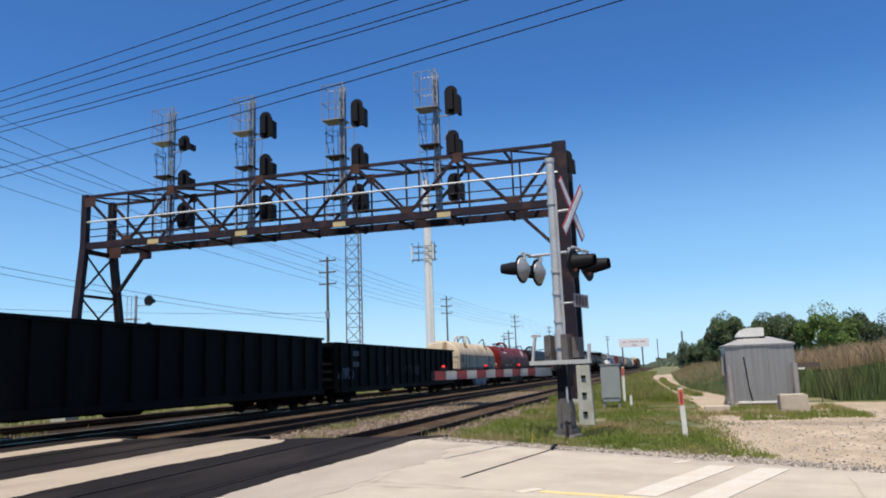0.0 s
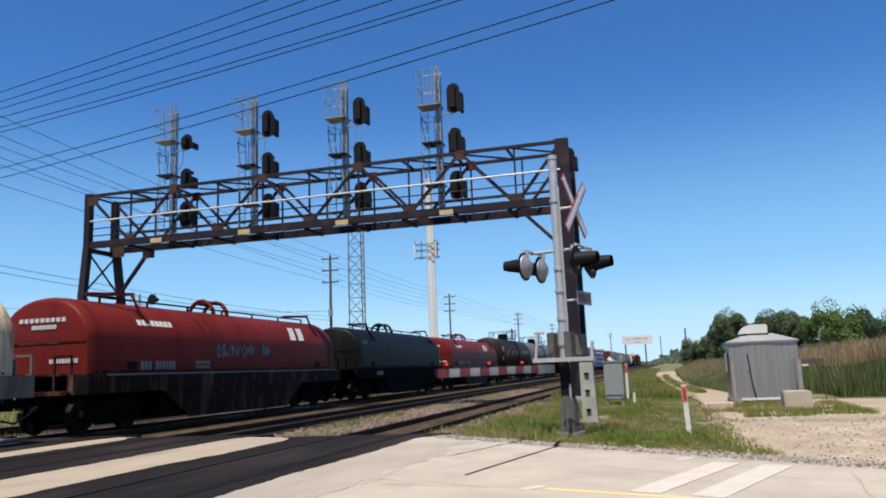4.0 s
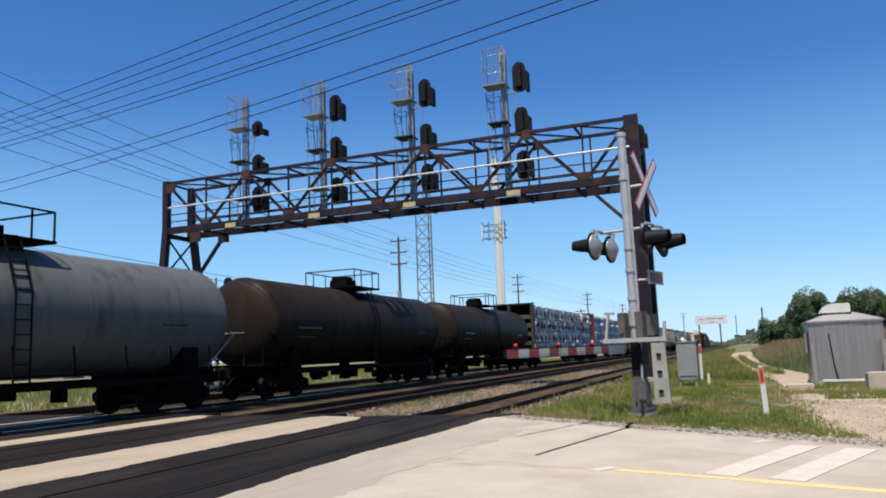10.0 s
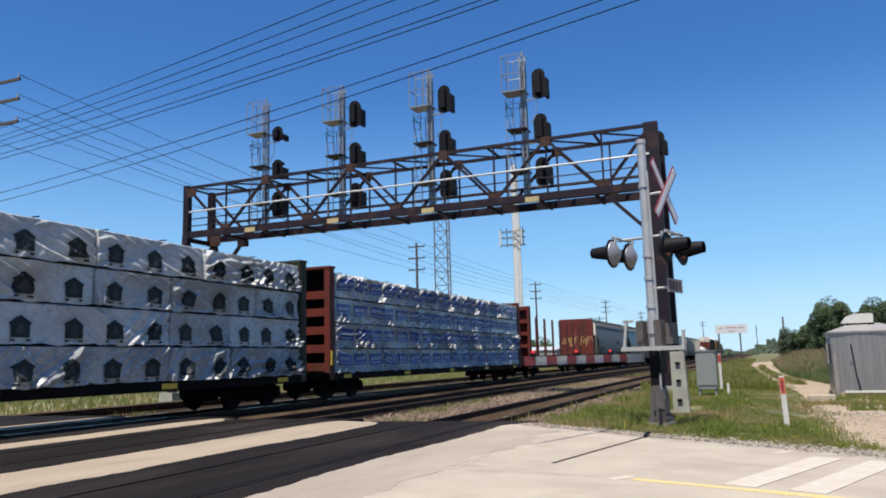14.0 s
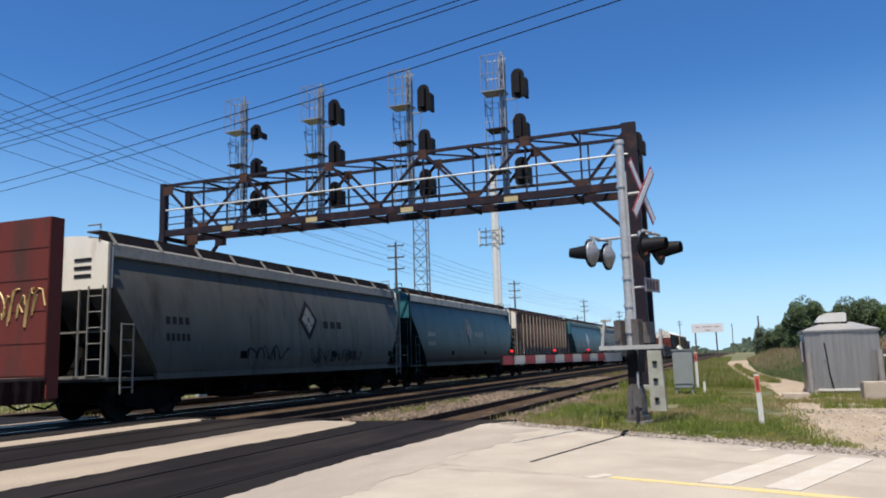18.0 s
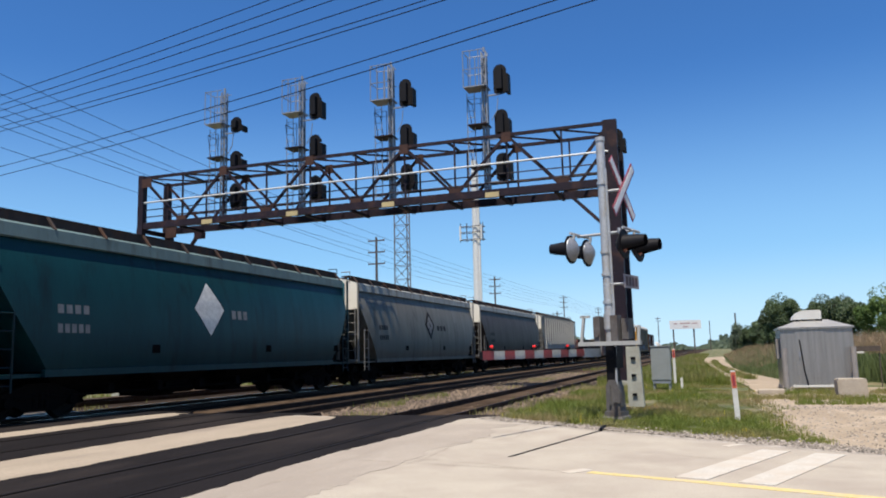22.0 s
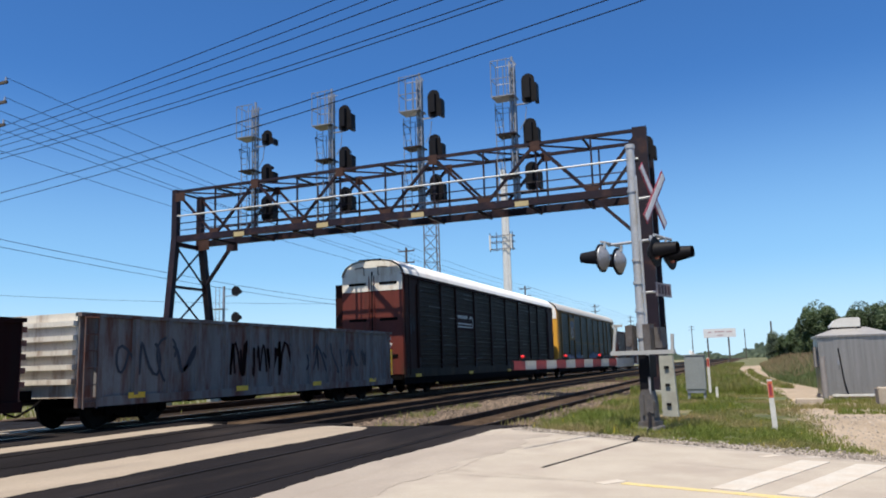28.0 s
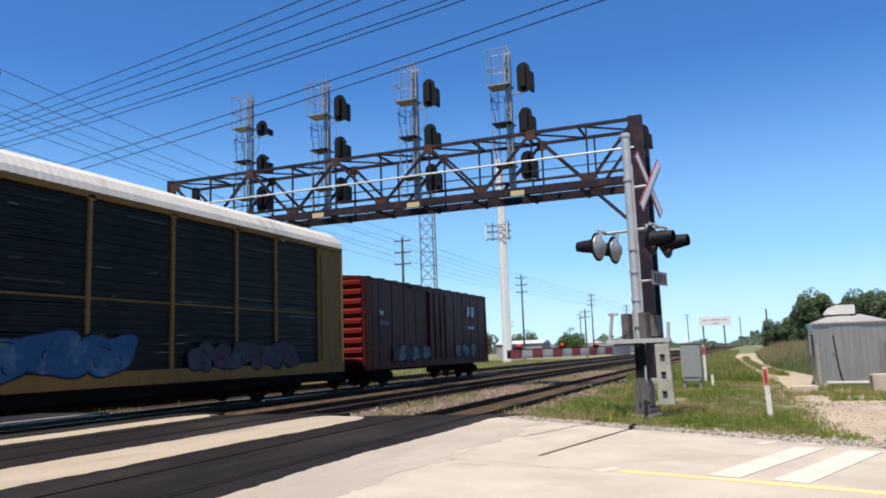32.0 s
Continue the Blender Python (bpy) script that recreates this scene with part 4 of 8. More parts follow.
# -- coil cars with round hoods --
def coil_car(s0, s1, label, hood, low, rail=False, seed=1):
    car, L = start("coil_car", label, s0, s1, 2.0)
    sill(car, L, 0.7, 1.05)
    prof = [(1.42, 1.55), (1.42, 2.52), (1.395, 2.66), (1.31, 2.88), (1.17, 3.1), (0.97, 3.3), (0.72, 3.45), (0.4, 3.55), (0.0, 3.59)]
    prof = prof + [(-x, z) for x, z in prof[-2::-1]]
    bm = bmesh.new()
    rings = []
    for y, f in ((0.55, 0.93), (0.58, 0.965), (0.66, 0.988), (0.8, 1.0), (0.94, 1.0), (L - 0.94, 1.0), (L - 0.8, 1.0), (L - 0.66, 0.988), (L - 0.58, 0.965), (L - 0.55, 0.93)):
        rings.append([bm.verts.new((x * (1 - (1 - f) * 0.35), y, 1.55 + (z - 1.55) * f)) for x, z in prof])
    k = len(prof)
    for a, b in zip(rings, rings[1:]):
        for i in range(k - 1):
            bm.faces.new((a[i], a[i + 1], b[i + 1], b[i]))
    bm.faces.new(rings[0])
    bm.faces.new(rings[-1][::-1])
    h = part("hood", bm, P[hood], car, "rounded removable steel hood")
    for y in (0.95, L * 0.27, L * 0.5, L * 0.73, L - 0.95):
        bm = bmesh.new()
        big = [(x * 1.012, z + 0.015) for x, z in prof]
        a = [bm.verts.new((x, y - 0.05, z)) for x, z in big]
        b = [bm.verts.new((x, y + 0.05, z)) for x, z in big]
        for i in range(k - 1):
            bm.faces.new((a[i], a[i + 1], b[i + 1], b[i]))
        part("hood_band", bm, P[hood], h)
    for s in (-1, 1):
        part("side_sill", B(*sorted((s * 1.30, s * 1.48)), 0.0, L, 1.05, 1.55), P[low], car)
        bm = bmesh.new()
        pts = [(3.6, 1.05), (5.0, 0.22), (L - 5.0, 0.22), (L - 3.6, 1.05)]
        a = [bm.verts.new((s * 1.32, y, z)) for y, z in pts]
        b = [bm.verts.new((s * 1.42, y, z)) for y, z in pts]
        for i in range(4):
            bm.faces.new((a[i], a[(i + 1) % 4], b[(i + 1) % 4], b[i]))
        bm.faces.new(a)
        bm.faces.new(b)
        part("belly_plate", bm, P[low], car)
    part("trough", B(-1.25, 1.25, 3.7, L - 3.7, 0.3, 1.05), P["under"], car)
    for y in (0.0, L - 0.5):
        part("end_platform", B(-1.45, 1.45, y, y + 0.5, 1.05, 1.15), P[low], car)
        q = -1 if y == 0 else 1
        ye = 0.02 if y == 0 else L - 0.02
        bm = bmesh.new()
        for x in (-1.4, -0.9, 0.9, 1.4):
            beam(bm, (x, ye, 1.1), (x, ye, 2.0), 0.05)
        beam(bm, (-1.4, ye, 2.0), (-0.9, ye, 2.0), 0.05)
        beam(bm, (0.9, ye, 2.0), (1.4, ye, 2.0), 0.05)
        beam(bm, (-1.4, ye, 1.55), (1.4, ye, 1.55), 0.05)
        part("end_rail", bm, P[low], car)
    part("hood_seam", B(-1.36, 1.36, 0.535, 0.56, 2.36, 2.40), P["seam_rust" if hood == "tan" else low], h)
    for s in (-1, 1):
        part("side_seam", B(*sorted((s * 1.41, s * 1.432)), 0.8, L - 0.8, 1.58, 1.63), P["seam_rust" if hood == "tan" else low], h)
    for y in (2.2, L - 2.2):
        part("lift_socket", B(1.415, 1.45, y - 0.2, y + 0.2, 1.66, 1.86), P[low], h)
    if hood == "tan":
        # frames that guide the crane's hook
        for s in (-1, 1):
            part("guide_post", tube(bmesh.new(), [(s * 0.5, L * 0.5 - 0.3, 3.5), (s * 0.42, L * 0.5 - 0.2, 3.98), (s * 0.3, L * 0.5, 4.08), (s * 0.42, L * 0.5 + 0.5, 4.02), (s * 0.5, L * 0.5 + 1.1, 3.48)], 0.06), P[hood], h)
        part("guide_cap", B(-0.36, 0.36, L * 0.5 - 0.12, L * 0.5 + 0.3, 4.04, 4.12), P[hood], h)
        for y in (L * 0.27, L * 0.79):
            for s in (-1, 1):
                part("grab_iron", tube(bmesh.new(), [(1.2, y + s * 0.28, 3.02), (1.0, y + s * 0.2, 3.6), (0.92, y + s * 0.1, 3.98), (0.5, y, 3.6)], 0.032), P["seam_rust"], h)
        rnd = random.Random(seed)
        for k in range(15):
            y, wd = rnd.uniform(0.9, L - 0.9), rnd.uniform(0.02, 0.09)
            z1, z0 = rnd.uniform(2.45, 2.62), rnd.uniform(1.7, 2.3)
            part("rust_streak", extr(bmesh.new(), [(1.421, z0), (1.426, z0), (1.426, z1), (1.421, z1)], y, y + wd), P["seam_rust"], h, "dark rust streak")
        part("rust_line", tube(bmesh.new(), [(1.424 - 0.01 * (k % 2), 0.9 + (L - 1.8) * k / 40, 2.50 + 0.035 * noise.noise((k * 0.35, 0.2, 1.0))) for k in range(41)], 0.018, 4), P["seam_rust"], h, "uneven rust line along the hood")
    else:
        for y in (L * 0.5 - 0.42, L * 0.5 + 0.42):
            part("lifting_loop", tube(bmesh.new(), [(0.5 * math.cos(math.pi * k / 9), y, 3.42 + 0.60 * math.sin(math.pi * k / 9)) for k in range(10)], 0.07), P[hood], h)
        for x in (-0.25, 0.25):
            part("loop_tie", rod(bmesh.new(), (x, L * 0.5 - 0.42, 3.94), (x, L * 0.5 + 0.42, 3.94), 0.06), P[low], h)
        for y in (L * 0.17, L * 0.86):
            part("grab_iron", tube(bmesh.new(), [(1.3, y + 0.35, 2.95), (1.12, y + 0.12, 3.3), (0.98, y, 3.74), (0.9, y, 3.78)], 0.045), P[hood], h)
            part("walk_arm", beam(bmesh.new(), (0.95, y + 0.1, 3.78), (0.6, y - 1.4, 3.70), 0.09), P[hood], h)
    if rail:
        part("top_rail", beam(bmesh.new(), (0.55, L * 0.12, 3.66), (0.55, L * 0.88, 3.66), 0.05), P[low], h)
        for k in range(7):
            y = L * (0.12 + 0.76 * k / 6)
            part("rail_post", beam(bmesh.new(), (0.55, y, 3.45), (0.55, y, 3.66), 0.05), P[low], h)
    return car, L


# -- tank cars --
def tank_car(s0, s1, label, body, marks="letter", seed=0, bands=(), yellow=False):
    car, L = start("tank_car", label, s0, s1, 2.3)
    R, cz = 1.5, 2.58
    a, b = 0.5, L - 0.5
    prof = [(a + 0.55 * (1 - math.cos(u)), max(R * math.sin(u), 0.02)) for u in [k / 20 * math.pi / 2 for k in range(21)]]
    prof = prof + [(L - y, r) for y, r in prof[::-1]]
    t = part("tank", lathe_y(bmesh.new(), prof, 0, cz, 64), P[body], car, "horizontal steel tank with domed ends")
    for y in [a + 0.6, b - 0.6] + [L * f for f in bands]:
        part("weld_band", lathe_y(bmesh.new(), [(y - 0.05, R + 0.002), (y - 0.05, R + 0.012), (y + 0.05, R + 0.012), (y + 0.05, R + 0.002)], 0, cz, 40), P[body], t)
    m = L / 2
    dome = part("manway", B(-0.4, 0.4, m - 0.4, m + 0.4, cz + R - 0.08, cz + R + 0.42), P["under"], car, "black valve housing on top")
    part("cover", rod(bmesh.new(), (0, m, cz + R + 0.42), (0, m, cz + R + 0.55), 0.42, 16), P["under"], dome)
    part("valve", rod(bmesh.new(), (0, m + 0.95, cz + R - 0.05), (0, m + 0.95, cz + R + 0.3), 0.12, 10), P["under"], car)
    pl = part("platform", B(-1.15, 1.15, m - 1.15, m + 1.15, cz + R + 0.02, cz + R + 0.08), P["under"], car, "steel grating platform round the valves")
    bm = bmesh.new()
    zr = cz + R + 0.74
    for x in (-1.12, 1.12):
        pipe(bm, [(x, m - 1.1, zr - 0.7), (x, m - 1.1, zr), (x, m + 1.1, zr), (x, m + 1.1, zr - 0.7)], 0.025)
        pipe(bm, [(x, m - 0.5, zr - 0.7), (x, m - 0.5, zr)], 0.025)
        pipe(bm, [(x, m + 0.5, zr - 0.7), (x, m + 0.5, zr)], 0.025)
    pipe(bm, [(-1.12, m - 1.1, zr), (1.12, m - 1.1, zr)], 0.025)
    pipe(bm, [(-1.12, m + 1.1, zr), (1.12, m + 1.1, zr)], 0.025)
    part("railing", bm, P["under"], pl)
    bm = bmesh.new()
    for y in (m - 0.2, m + 0.2):
        pipe(bm, [(1.16, y, cz + R), (1.3, y, cz + 1.1), (1.56, y, cz + 0.3), (1.56, y, 1.0)], 0.022)
    for k in range(10):
        z = 1.1 + k * 0.31
        x = 1.56 if z < cz + 0.35 else 1.56 - (z - cz - 0.35) * 0.33
        pipe(bm, [(x, m - 0.2, z), (x, m + 0.2, z)], 0.016)
    part("side_ladder", bm, P["under"], car)
    for q, y in ((-1, 0.0), (1, L)):
        part("stub_sill", B(-0.3, 0.3, *sorted((y, y - q * 4.2)), 0.78, 1.12), P["under"], car)
        part("end_platform", B(-1.5, 1.5, *sorted((y - q * 0.05, y - q * 0.75)), 1.14, 1.2), P["under"], car)
        ye = y - q * 0.1
        rm = P["galv_trim" if body == "grey_tank" else "under"]
        for x in (-1.45, 1.45):
            part("end_railing", tube(bmesh.new(), [(x, ye, 1.2), (x, ye, 2.15), (x, y - q * 0.9, 2.15)], 0.025), rm, car)
            part("rail_stay", rod(bmesh.new(), (x, y - q * 0.55, 2.15), (x * 0.98, y - q * 1.7, 1.25), 0.03, 6), rm, car)
        part("end_rail_bar", rod(bmesh.new(), (-1.45, ye, 2.15), (1.45, ye, 2.15), 0.025, 6), rm, car)
        part("tank_cradle", B(-1.3, 1.3, *sorted((y - q * 2.0, y - q * 2.6)), 1.0, 1.75), P["under"], car)
    bm = bmesh.new()
    for x in (-1.35, 1.35):
        pipe(bm, [(x, 1.2, 1.15), (x, L - 1.2, 1.15)], 0.03)
        for k in range(9):
            y = 1.5 + (L - 3.0) * k / 8
            pipe(bm, [(x, y, 1.15), (x * 0.93, y, 1.9)], 0.02)
    part("running_rail", bm, P["under"], car)
    for x in (-1.3, 1.3):
        part("side_pipe", B(x - 0.07, x + 0.07, 1.3, L - 1.3, 0.84, 0.99), P["under"], car)
    for k in range(7):
        y = 3.9 + (L - 7.8) * k / 6
        part("rigging", B(0.9, 1.25, y, y + 0.16, 0.55 + 0.12 * (k % 2), 0.9), P["under"], car)
    part("bottom_outlet", rod(bmesh.new(), (0, m, 0.45), (0, m, 1.15), 0.22, 12), P["under"], car)
    part("brake_cylinder", rod(bmesh.new(), (0.4, L * 0.3, 0.75), (0.4, L * 0.3 + 0.9, 0.75), 0.17, 10), P["under"], car)
    for y0, z0, w, h, n in ((2.2, 2.35, 1.5, 0.22, 8), (2.2, 2.05, 1.2, 0.1, 10), (L - 3.6, 2.3, 1.0, 0.16, 6)):
        bm = bmesh.new()
        for k in range(n):
            y1 = y0 + w * k / n
            xx = math.sqrt(R * R - (z0 - cz) ** 2) + 0.006
            box(bm, xx - 0.01, xx, y1, y1 + w / n * 0.7, z0, z0 + h)
        part("lettering", bm, P[marks], t)
    if yellow:
        for y1 in (3.2, 5.45, 7.45, 11.05, 12.8):
            part("reflector", B(R - 0.02, R + 0.006, y1, y1 + 0.06, cz - 0.12, cz + 0.32), P["reflector"], t, "yellow reflective stripe")
        part("warning_band", B(R - 0.08, R - 0.02, 1.0, 1.06, cz - 0.5, cz + 0.6), P["reflector"], t, "yellow reflective stripe")
    return car, L


# -- lumber cars with a centre frame --
def crumple(seed):
    """Relief of loose wrinkled plastic over a pack: slanting sharp folds in patches."""
    rnd = random.Random(seed)
    off = rnd.uniform(0, 50)
    folds = [(math.cos(a), math.sin(a), rnd.uniform(0, 90), amp) for a, amp in ((rnd.uniform(0.35, 0.7), 0.11), (rnd.uniform(-0.7, -0.35), 0.08), (rnd.uniform(0.7, 0.95), 0.09))]

    def depth(y, z):
        d = 0.02 * noise.noise((y * 1.3 + off, z * 1.6, off))
        y, z = y + 0.55 * noise.noise((y * 0.6, z * 0.8, off + 9)), z + 0.35 * noise.noise((y * 0.5 + 4, z * 0.9, off + 3))
        for c, s, o, amp in folds:
            u, v = z * c - y * s, y * c + z * s
            f = u * 3.4 + 2.2 * noise.noise((v * 0.45 + o, u * 0.8, o)) + 40
            f -= math.floor(f)
            f = f / 0.82 if f < 0.82 else (1 - f) / 0.18
            d += amp * f * max(0.0, 1.9 * noise.noise((y * 0.55 + 2 * o, z * 0.8, 3.3)) + 0.16)
        return d + 0.020 * abs(noise.noise((y * 2.1 - z * 1.2 + off, z * 6.2 + y * 2.4, off))) + 0.014 * abs(noise.noise((y * 6.5 + off, z * 3.1 - y * 2.0, off + 5)))
    return depth


def wrap_bm(w, h, seed):
    """A pack of boards under plastic: a box whose outer face is creased."""
    bm = bmesh.new()
    ny, nz = max(10, int(w * 38)), 34
    depth = crumple(seed)
    g = []
    for j in range(nz + 1):
        row = []
        for i in range(ny + 1):
            y, z = w * i / ny, h * j / nz
            edge = min(i, ny - i, nz - j)
            x = depth(y, z) * (1.0 + 0.9 * max(0, 1 - z / 0.3)) if edge else -0.02
            row.append(bm.verts.new((x, y, z - (0.03 + 0.05 * noise.noise((y * 2.3, seed, 0.1)) if j == 0 and edge else 0))))
        g.append(row)
    for j in range(nz):
        for i in range(ny):
            bm.faces.new((g[j][i], g[j][i + 1], g[j + 1][i + 1], g[j + 1][i]))
    back = [bm.verts.new(p) for p in ((-1.35, 0, 0), (-1.35, w, 0), (-1.35, w, h), (-1.35, 0, h))]
    bm.faces.new([back[0], back[1]] + g[0][::-1])
    bm.faces.new([back[2], back[3]] + g[-1])
    bm.faces.new([back[3], back[0]] + [r[0] for r in g])
    bm.faces.new([back[1], back[2]] + [r[-1] for r in g[::-1]])
    return bm


def printed_bm(seed, yc, z0, outline, lift, tilt=0.0):
    """A print that follows the folds; outline gives low and high edge over the width."""
    bm = bmesh.new()
    depth = crumple(seed)
    cols = []
    for y, lo, hi in outline:
        col = []
        for k in range(11):
            yy, zz = yc + y, z0 + lo + (hi - lo) * k / 10 + tilt * y
            col.append(bm.verts.new((depth(yy, zz) * (1.0 + 0.9 * max(0, 1 - zz / 0.3)) + lift, yy, zz)))
        cols.append(col)
    for a, b in zip(cols, cols[1:]):
        for k in range(10):
            bm.faces.new((a[k], b[k], b[k + 1], a[k + 1]))
    return bm


HOUSE = [(-0.27, 0.29, 0.30), (-0.221, 0.27, 0.335), (-0.22, 0.0, 0.335), (-0.14, 0.0, 0.385), (-0.07, 0.0, 0.425), (0.0, 0.0, 0.465), (0.07, 0.0, 0.425), (0.14, 0.0, 0.385),
         (0.22, 0.0, 0.335), (0.221, 0.27, 0.335), (0.27, 0.29, 0.30)]
FIR = [(-0.13, 0.10, 0.11), (-0.07, 0.10, 0.21), (-0.02, 0.05, 0.30), (0.02, 0.05, 0.30), (0.07, 0.10, 0.21), (0.13, 0.10, 0.11)]


def lumber_car(s0, s1, label, steel, printed, seed):
    car, L = start("lumber_flat_car", label, s0, s1, 2.0)
    part("deck", B(-1.45, 1.45, 0, L, 0.72, 0.98), P["black"], car)
    part("centre_frame", B(-0.06, 0.06, 0.3, L - 0.3, 0.98, 4.6), P[steel], car)
    part("top_chord", B(-0.25, 0.25, 0.2, L - 0.2, 4.6, 4.7), P[steel], car)
    for q, y in ((-1, 0.0), (1, L)):
        e = part("bulkhead", B(-1.45, 1.45, *sorted((y - q * 0.31, y - q * 0.37)), 0.98, 4.66), P[steel], car, "tall steel end bulkhead")
        for x in (-1.4, -0.35, 1.37):
            part("post", B(x - 0.11, x + 0.11, *sorted((y, y - q * 0.31)), 0.75, 4.66), P[steel], e)
        # beams of the green car hold the sun on them as a lighter tan
        for z in (1.18, 1.82, 2.46, 3.1, 3.72):
            part("shelf_beam", B(-1.4, 1.4, *sorted((y - q * 0.06, y - q * 0.31)), z - 0.13, z + 0.15), P["tan_shelf" if steel == "green" else steel], e)
        # near-black sheet lays in the shade between the shelf beams
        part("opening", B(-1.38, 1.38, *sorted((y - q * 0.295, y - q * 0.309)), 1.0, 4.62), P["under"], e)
        part("cap", B(-1.5, 1.5, *sorted((y + q * 0.02, y - q * 0.39)), 4.66, 4.74), P[steel], e)
    part("reflector", B(1.38, 1.512, 0.05, 0.16, 1.25, 1.75), P["reflector"], car, "yellow reflective stripe")
    for k in range(5):
        mark(car, 1.0 + k * (L - 2.6) / 4, 0.78, 0.55, 0.13, "reflector", "reflector", 1.46, label="yellow reflective stripe")
    rnd = random.Random(seed)
    rows = 4
    h = 3.55 / rows
    for r in range(rows):
        y = 0.42
        while y < L - 0.52:
            w = min(rnd.choice((3.66, 4.88, 3.66, 2.44)), L - 0.42 - y)
            if L - 0.42 - y - w < 1.2:
                w = L - 0.42 - y
            sd = seed * 7 + r * 31 + int(w * 10)
            me = cached("pack%.2f %d %d" % (w, r, seed), lambda: wrap_bm(w - 0.03, h - 0.055, sd), P["wrap"], 16)
            z = 1.0 + r * (h + 0.01)
            pk = part("lumber_pack", me, None, car, "pack of boards in white printed plastic wrap", (1.42, y, z))
            part("lumber_pack", cached("far_pack%.2f" % w, lambda: B(-1.38, 0, 0, w - 0.03, 0, h - 0.03), P["wrap"]), None, car, at=(-0.07, y, z))
            n = max(1, round(w / (1.22 if printed == "ink" else 1.15)))
            for k in range(n):
                yy = w * (k + 0.5) / n + rnd.uniform(-0.06, 0.06)
                if printed == "ink":
                    pm = part("printed_mark", printed_bm(sd, yy, 0.10, HOUSE, 0.03), P["ink"], pk, "dark printed emblem")
                    part("printed_fir", printed_bm(sd, yy, 0.10, FIR, 0.038), P["graf_grey"], pm)
                    for c in (-0.24, 0.13):
                        part("printed_bar", printed_bm(sd, yy, 0.10, [(c, -0.075, -0.03), (c + 0.055, -0.075, -0.03), (c + 0.11, -0.075, -0.03)], 0.03), P["ink"], pm)
                else:
                    tl = rnd.uniform(-0.08, 0.08)
                    pm = part("printed_mark", printed_bm(sd, yy, 0.2, [(-0.48 + 0.096 * i, 0.03, 0.44) for i in range(11)], 0.03, tl), P["blue"], pk, "blue printed panel")
                    part("printed_frame", printed_bm(sd, yy, 0.2, [(-0.42 + 0.12 * i, 0.085, 0.125) for i in range(8)], 0.038, tl), P["pale"], pm)
                    for i in range(6):
                        c = -0.40 + i * 0.135
                        part("printed_bar", printed_bm(sd, yy, 0.2, [(c, 0.19, 0.33), (c + 0.05, 0.19, 0.33), (c + 0.10, 0.19, 0.33)], 0.038, tl), P["pale"], pm)
            y += w
    for k in range(12):
        yy = 0.9 + (L - 1.8) * k / 11
        part("load_strap", B(-1.44, 1.45, yy - 0.02, yy + 0.02, 4.555, 4.575), P["under"], car)
    return car, L


# -- bulkhead flat with stakes --
def stake_flat(s0, s1, label):
    car, L = start("bulkhead_flat_car", label, s0, s1, 2.2)
    part("side_sill", B(1.3, 1.45, 0, L, 0.62, 1.1), P["red_dark"], car)
    part("side_sill", B(-1.45, -1.3, 0, L, 0.62, 1.1), P["red_dark"], car)
    part("deck", B(-1.45, 1.45, 0.02, L - 0.02, 1.1, 1.16), P["wood"], car, "worn plank deck")
    for q, y in ((-1, 0.0), (1, L)):
        e = part("bulkhead", B(-1.5, 1.5, *sorted((y - q * 0.30, y - q * 0.36)), 1.16, 4.68), P["oxide"], car, "oxide red steel bulkhead")
        for x in (-1.42, -0.5, 0.5, 1.42):
            part("post", B(x - 0.08, x + 0.08, *sorted((y, y - q * 0.30)), 0.7, 4.68), P["oxide"], e)
        for z in (1.3, 2.1, 2.9, 3.7, 4.55):
            part("shelf_beam", B(-1.42, 1.42, *sorted((y - q * 0.03, y - q * 0.30)), z - 0.12, z + 0.12), P["oxide"], e)
        for k in range(5):
            z = 1.2 + k * 0.7
            part("plank_line", B(-1.48, 1.48, *sorted((y - q * 0.362, y - q * 0.372)), z, z + 0.66), P["oxide"], e)
    bm = bmesh.new()
    rnd = random.Random(4)
    for k in range(11):
        x, zc = -1.2 + 0.235 * k, 2.75 + rnd.uniform(-0.1, 0.12)
        a0, tall = rnd.uniform(0, math.tau), rnd.uniform(0.25, 0.5)
        tube(bm, [(x + 0.17 * math.cos(a0 + i * 0.55) + 0.02 * i, L - 0.385, zc + tall * math.sin(a0 * 2 + i * rnd.choice((0.7, 0.9)))) for i in range(9)], 0.022, 4)
    part("graffiti", bm, P["graf_gold"], car, "gold sprayed scrawl")
    part("middle_stripe", B(-0.11, -0.06, L - 0.385, L - 0.37, 1.8, 3.6), P["pink"], car, "pale worn upright stripe")
    me = cached("stake", lambda: extr_stake(), P["stake_red"])
    for s in (-1, 1):
        for k in range(7):
            part("stake", me, None, car, at=(s * 1.42, 1.9 + k * (L - 3.2) / 8 + (-0.35 if s < 0 else 0), 0))
    part("stake_pocket", B(1.36, 1.48, 15.12, 15.28, 0.75, 1.75), P["stake_red"], car)
    part("reflector", B(1.452, 1.46, L - 3.0, L - 2.92, 0.75, 1.05), P["reflector"], car, "yellow reflective stripe")
    part("reflector", B(1.452, 1.46, L - 6.4, L - 6.32, 0.75, 0.95), P["reflector"], car, "yellow reflective stripe")
    part("reflector", B(1.452, 1.46, L - 0.14, L - 0.02, 1.2, 1.8), P["reflector"], car, "yellow reflective stripe")
    sill(car, L)


def extr_stake():
    bm = bmesh.new()
    beam(bm, (0, 0, 0.75), (0, 0, 4.0), 0.13, 0.13)
    box(bm, -0.1, 0.1, -0.1, 0.1, 0.75, 1.3)
    return bm


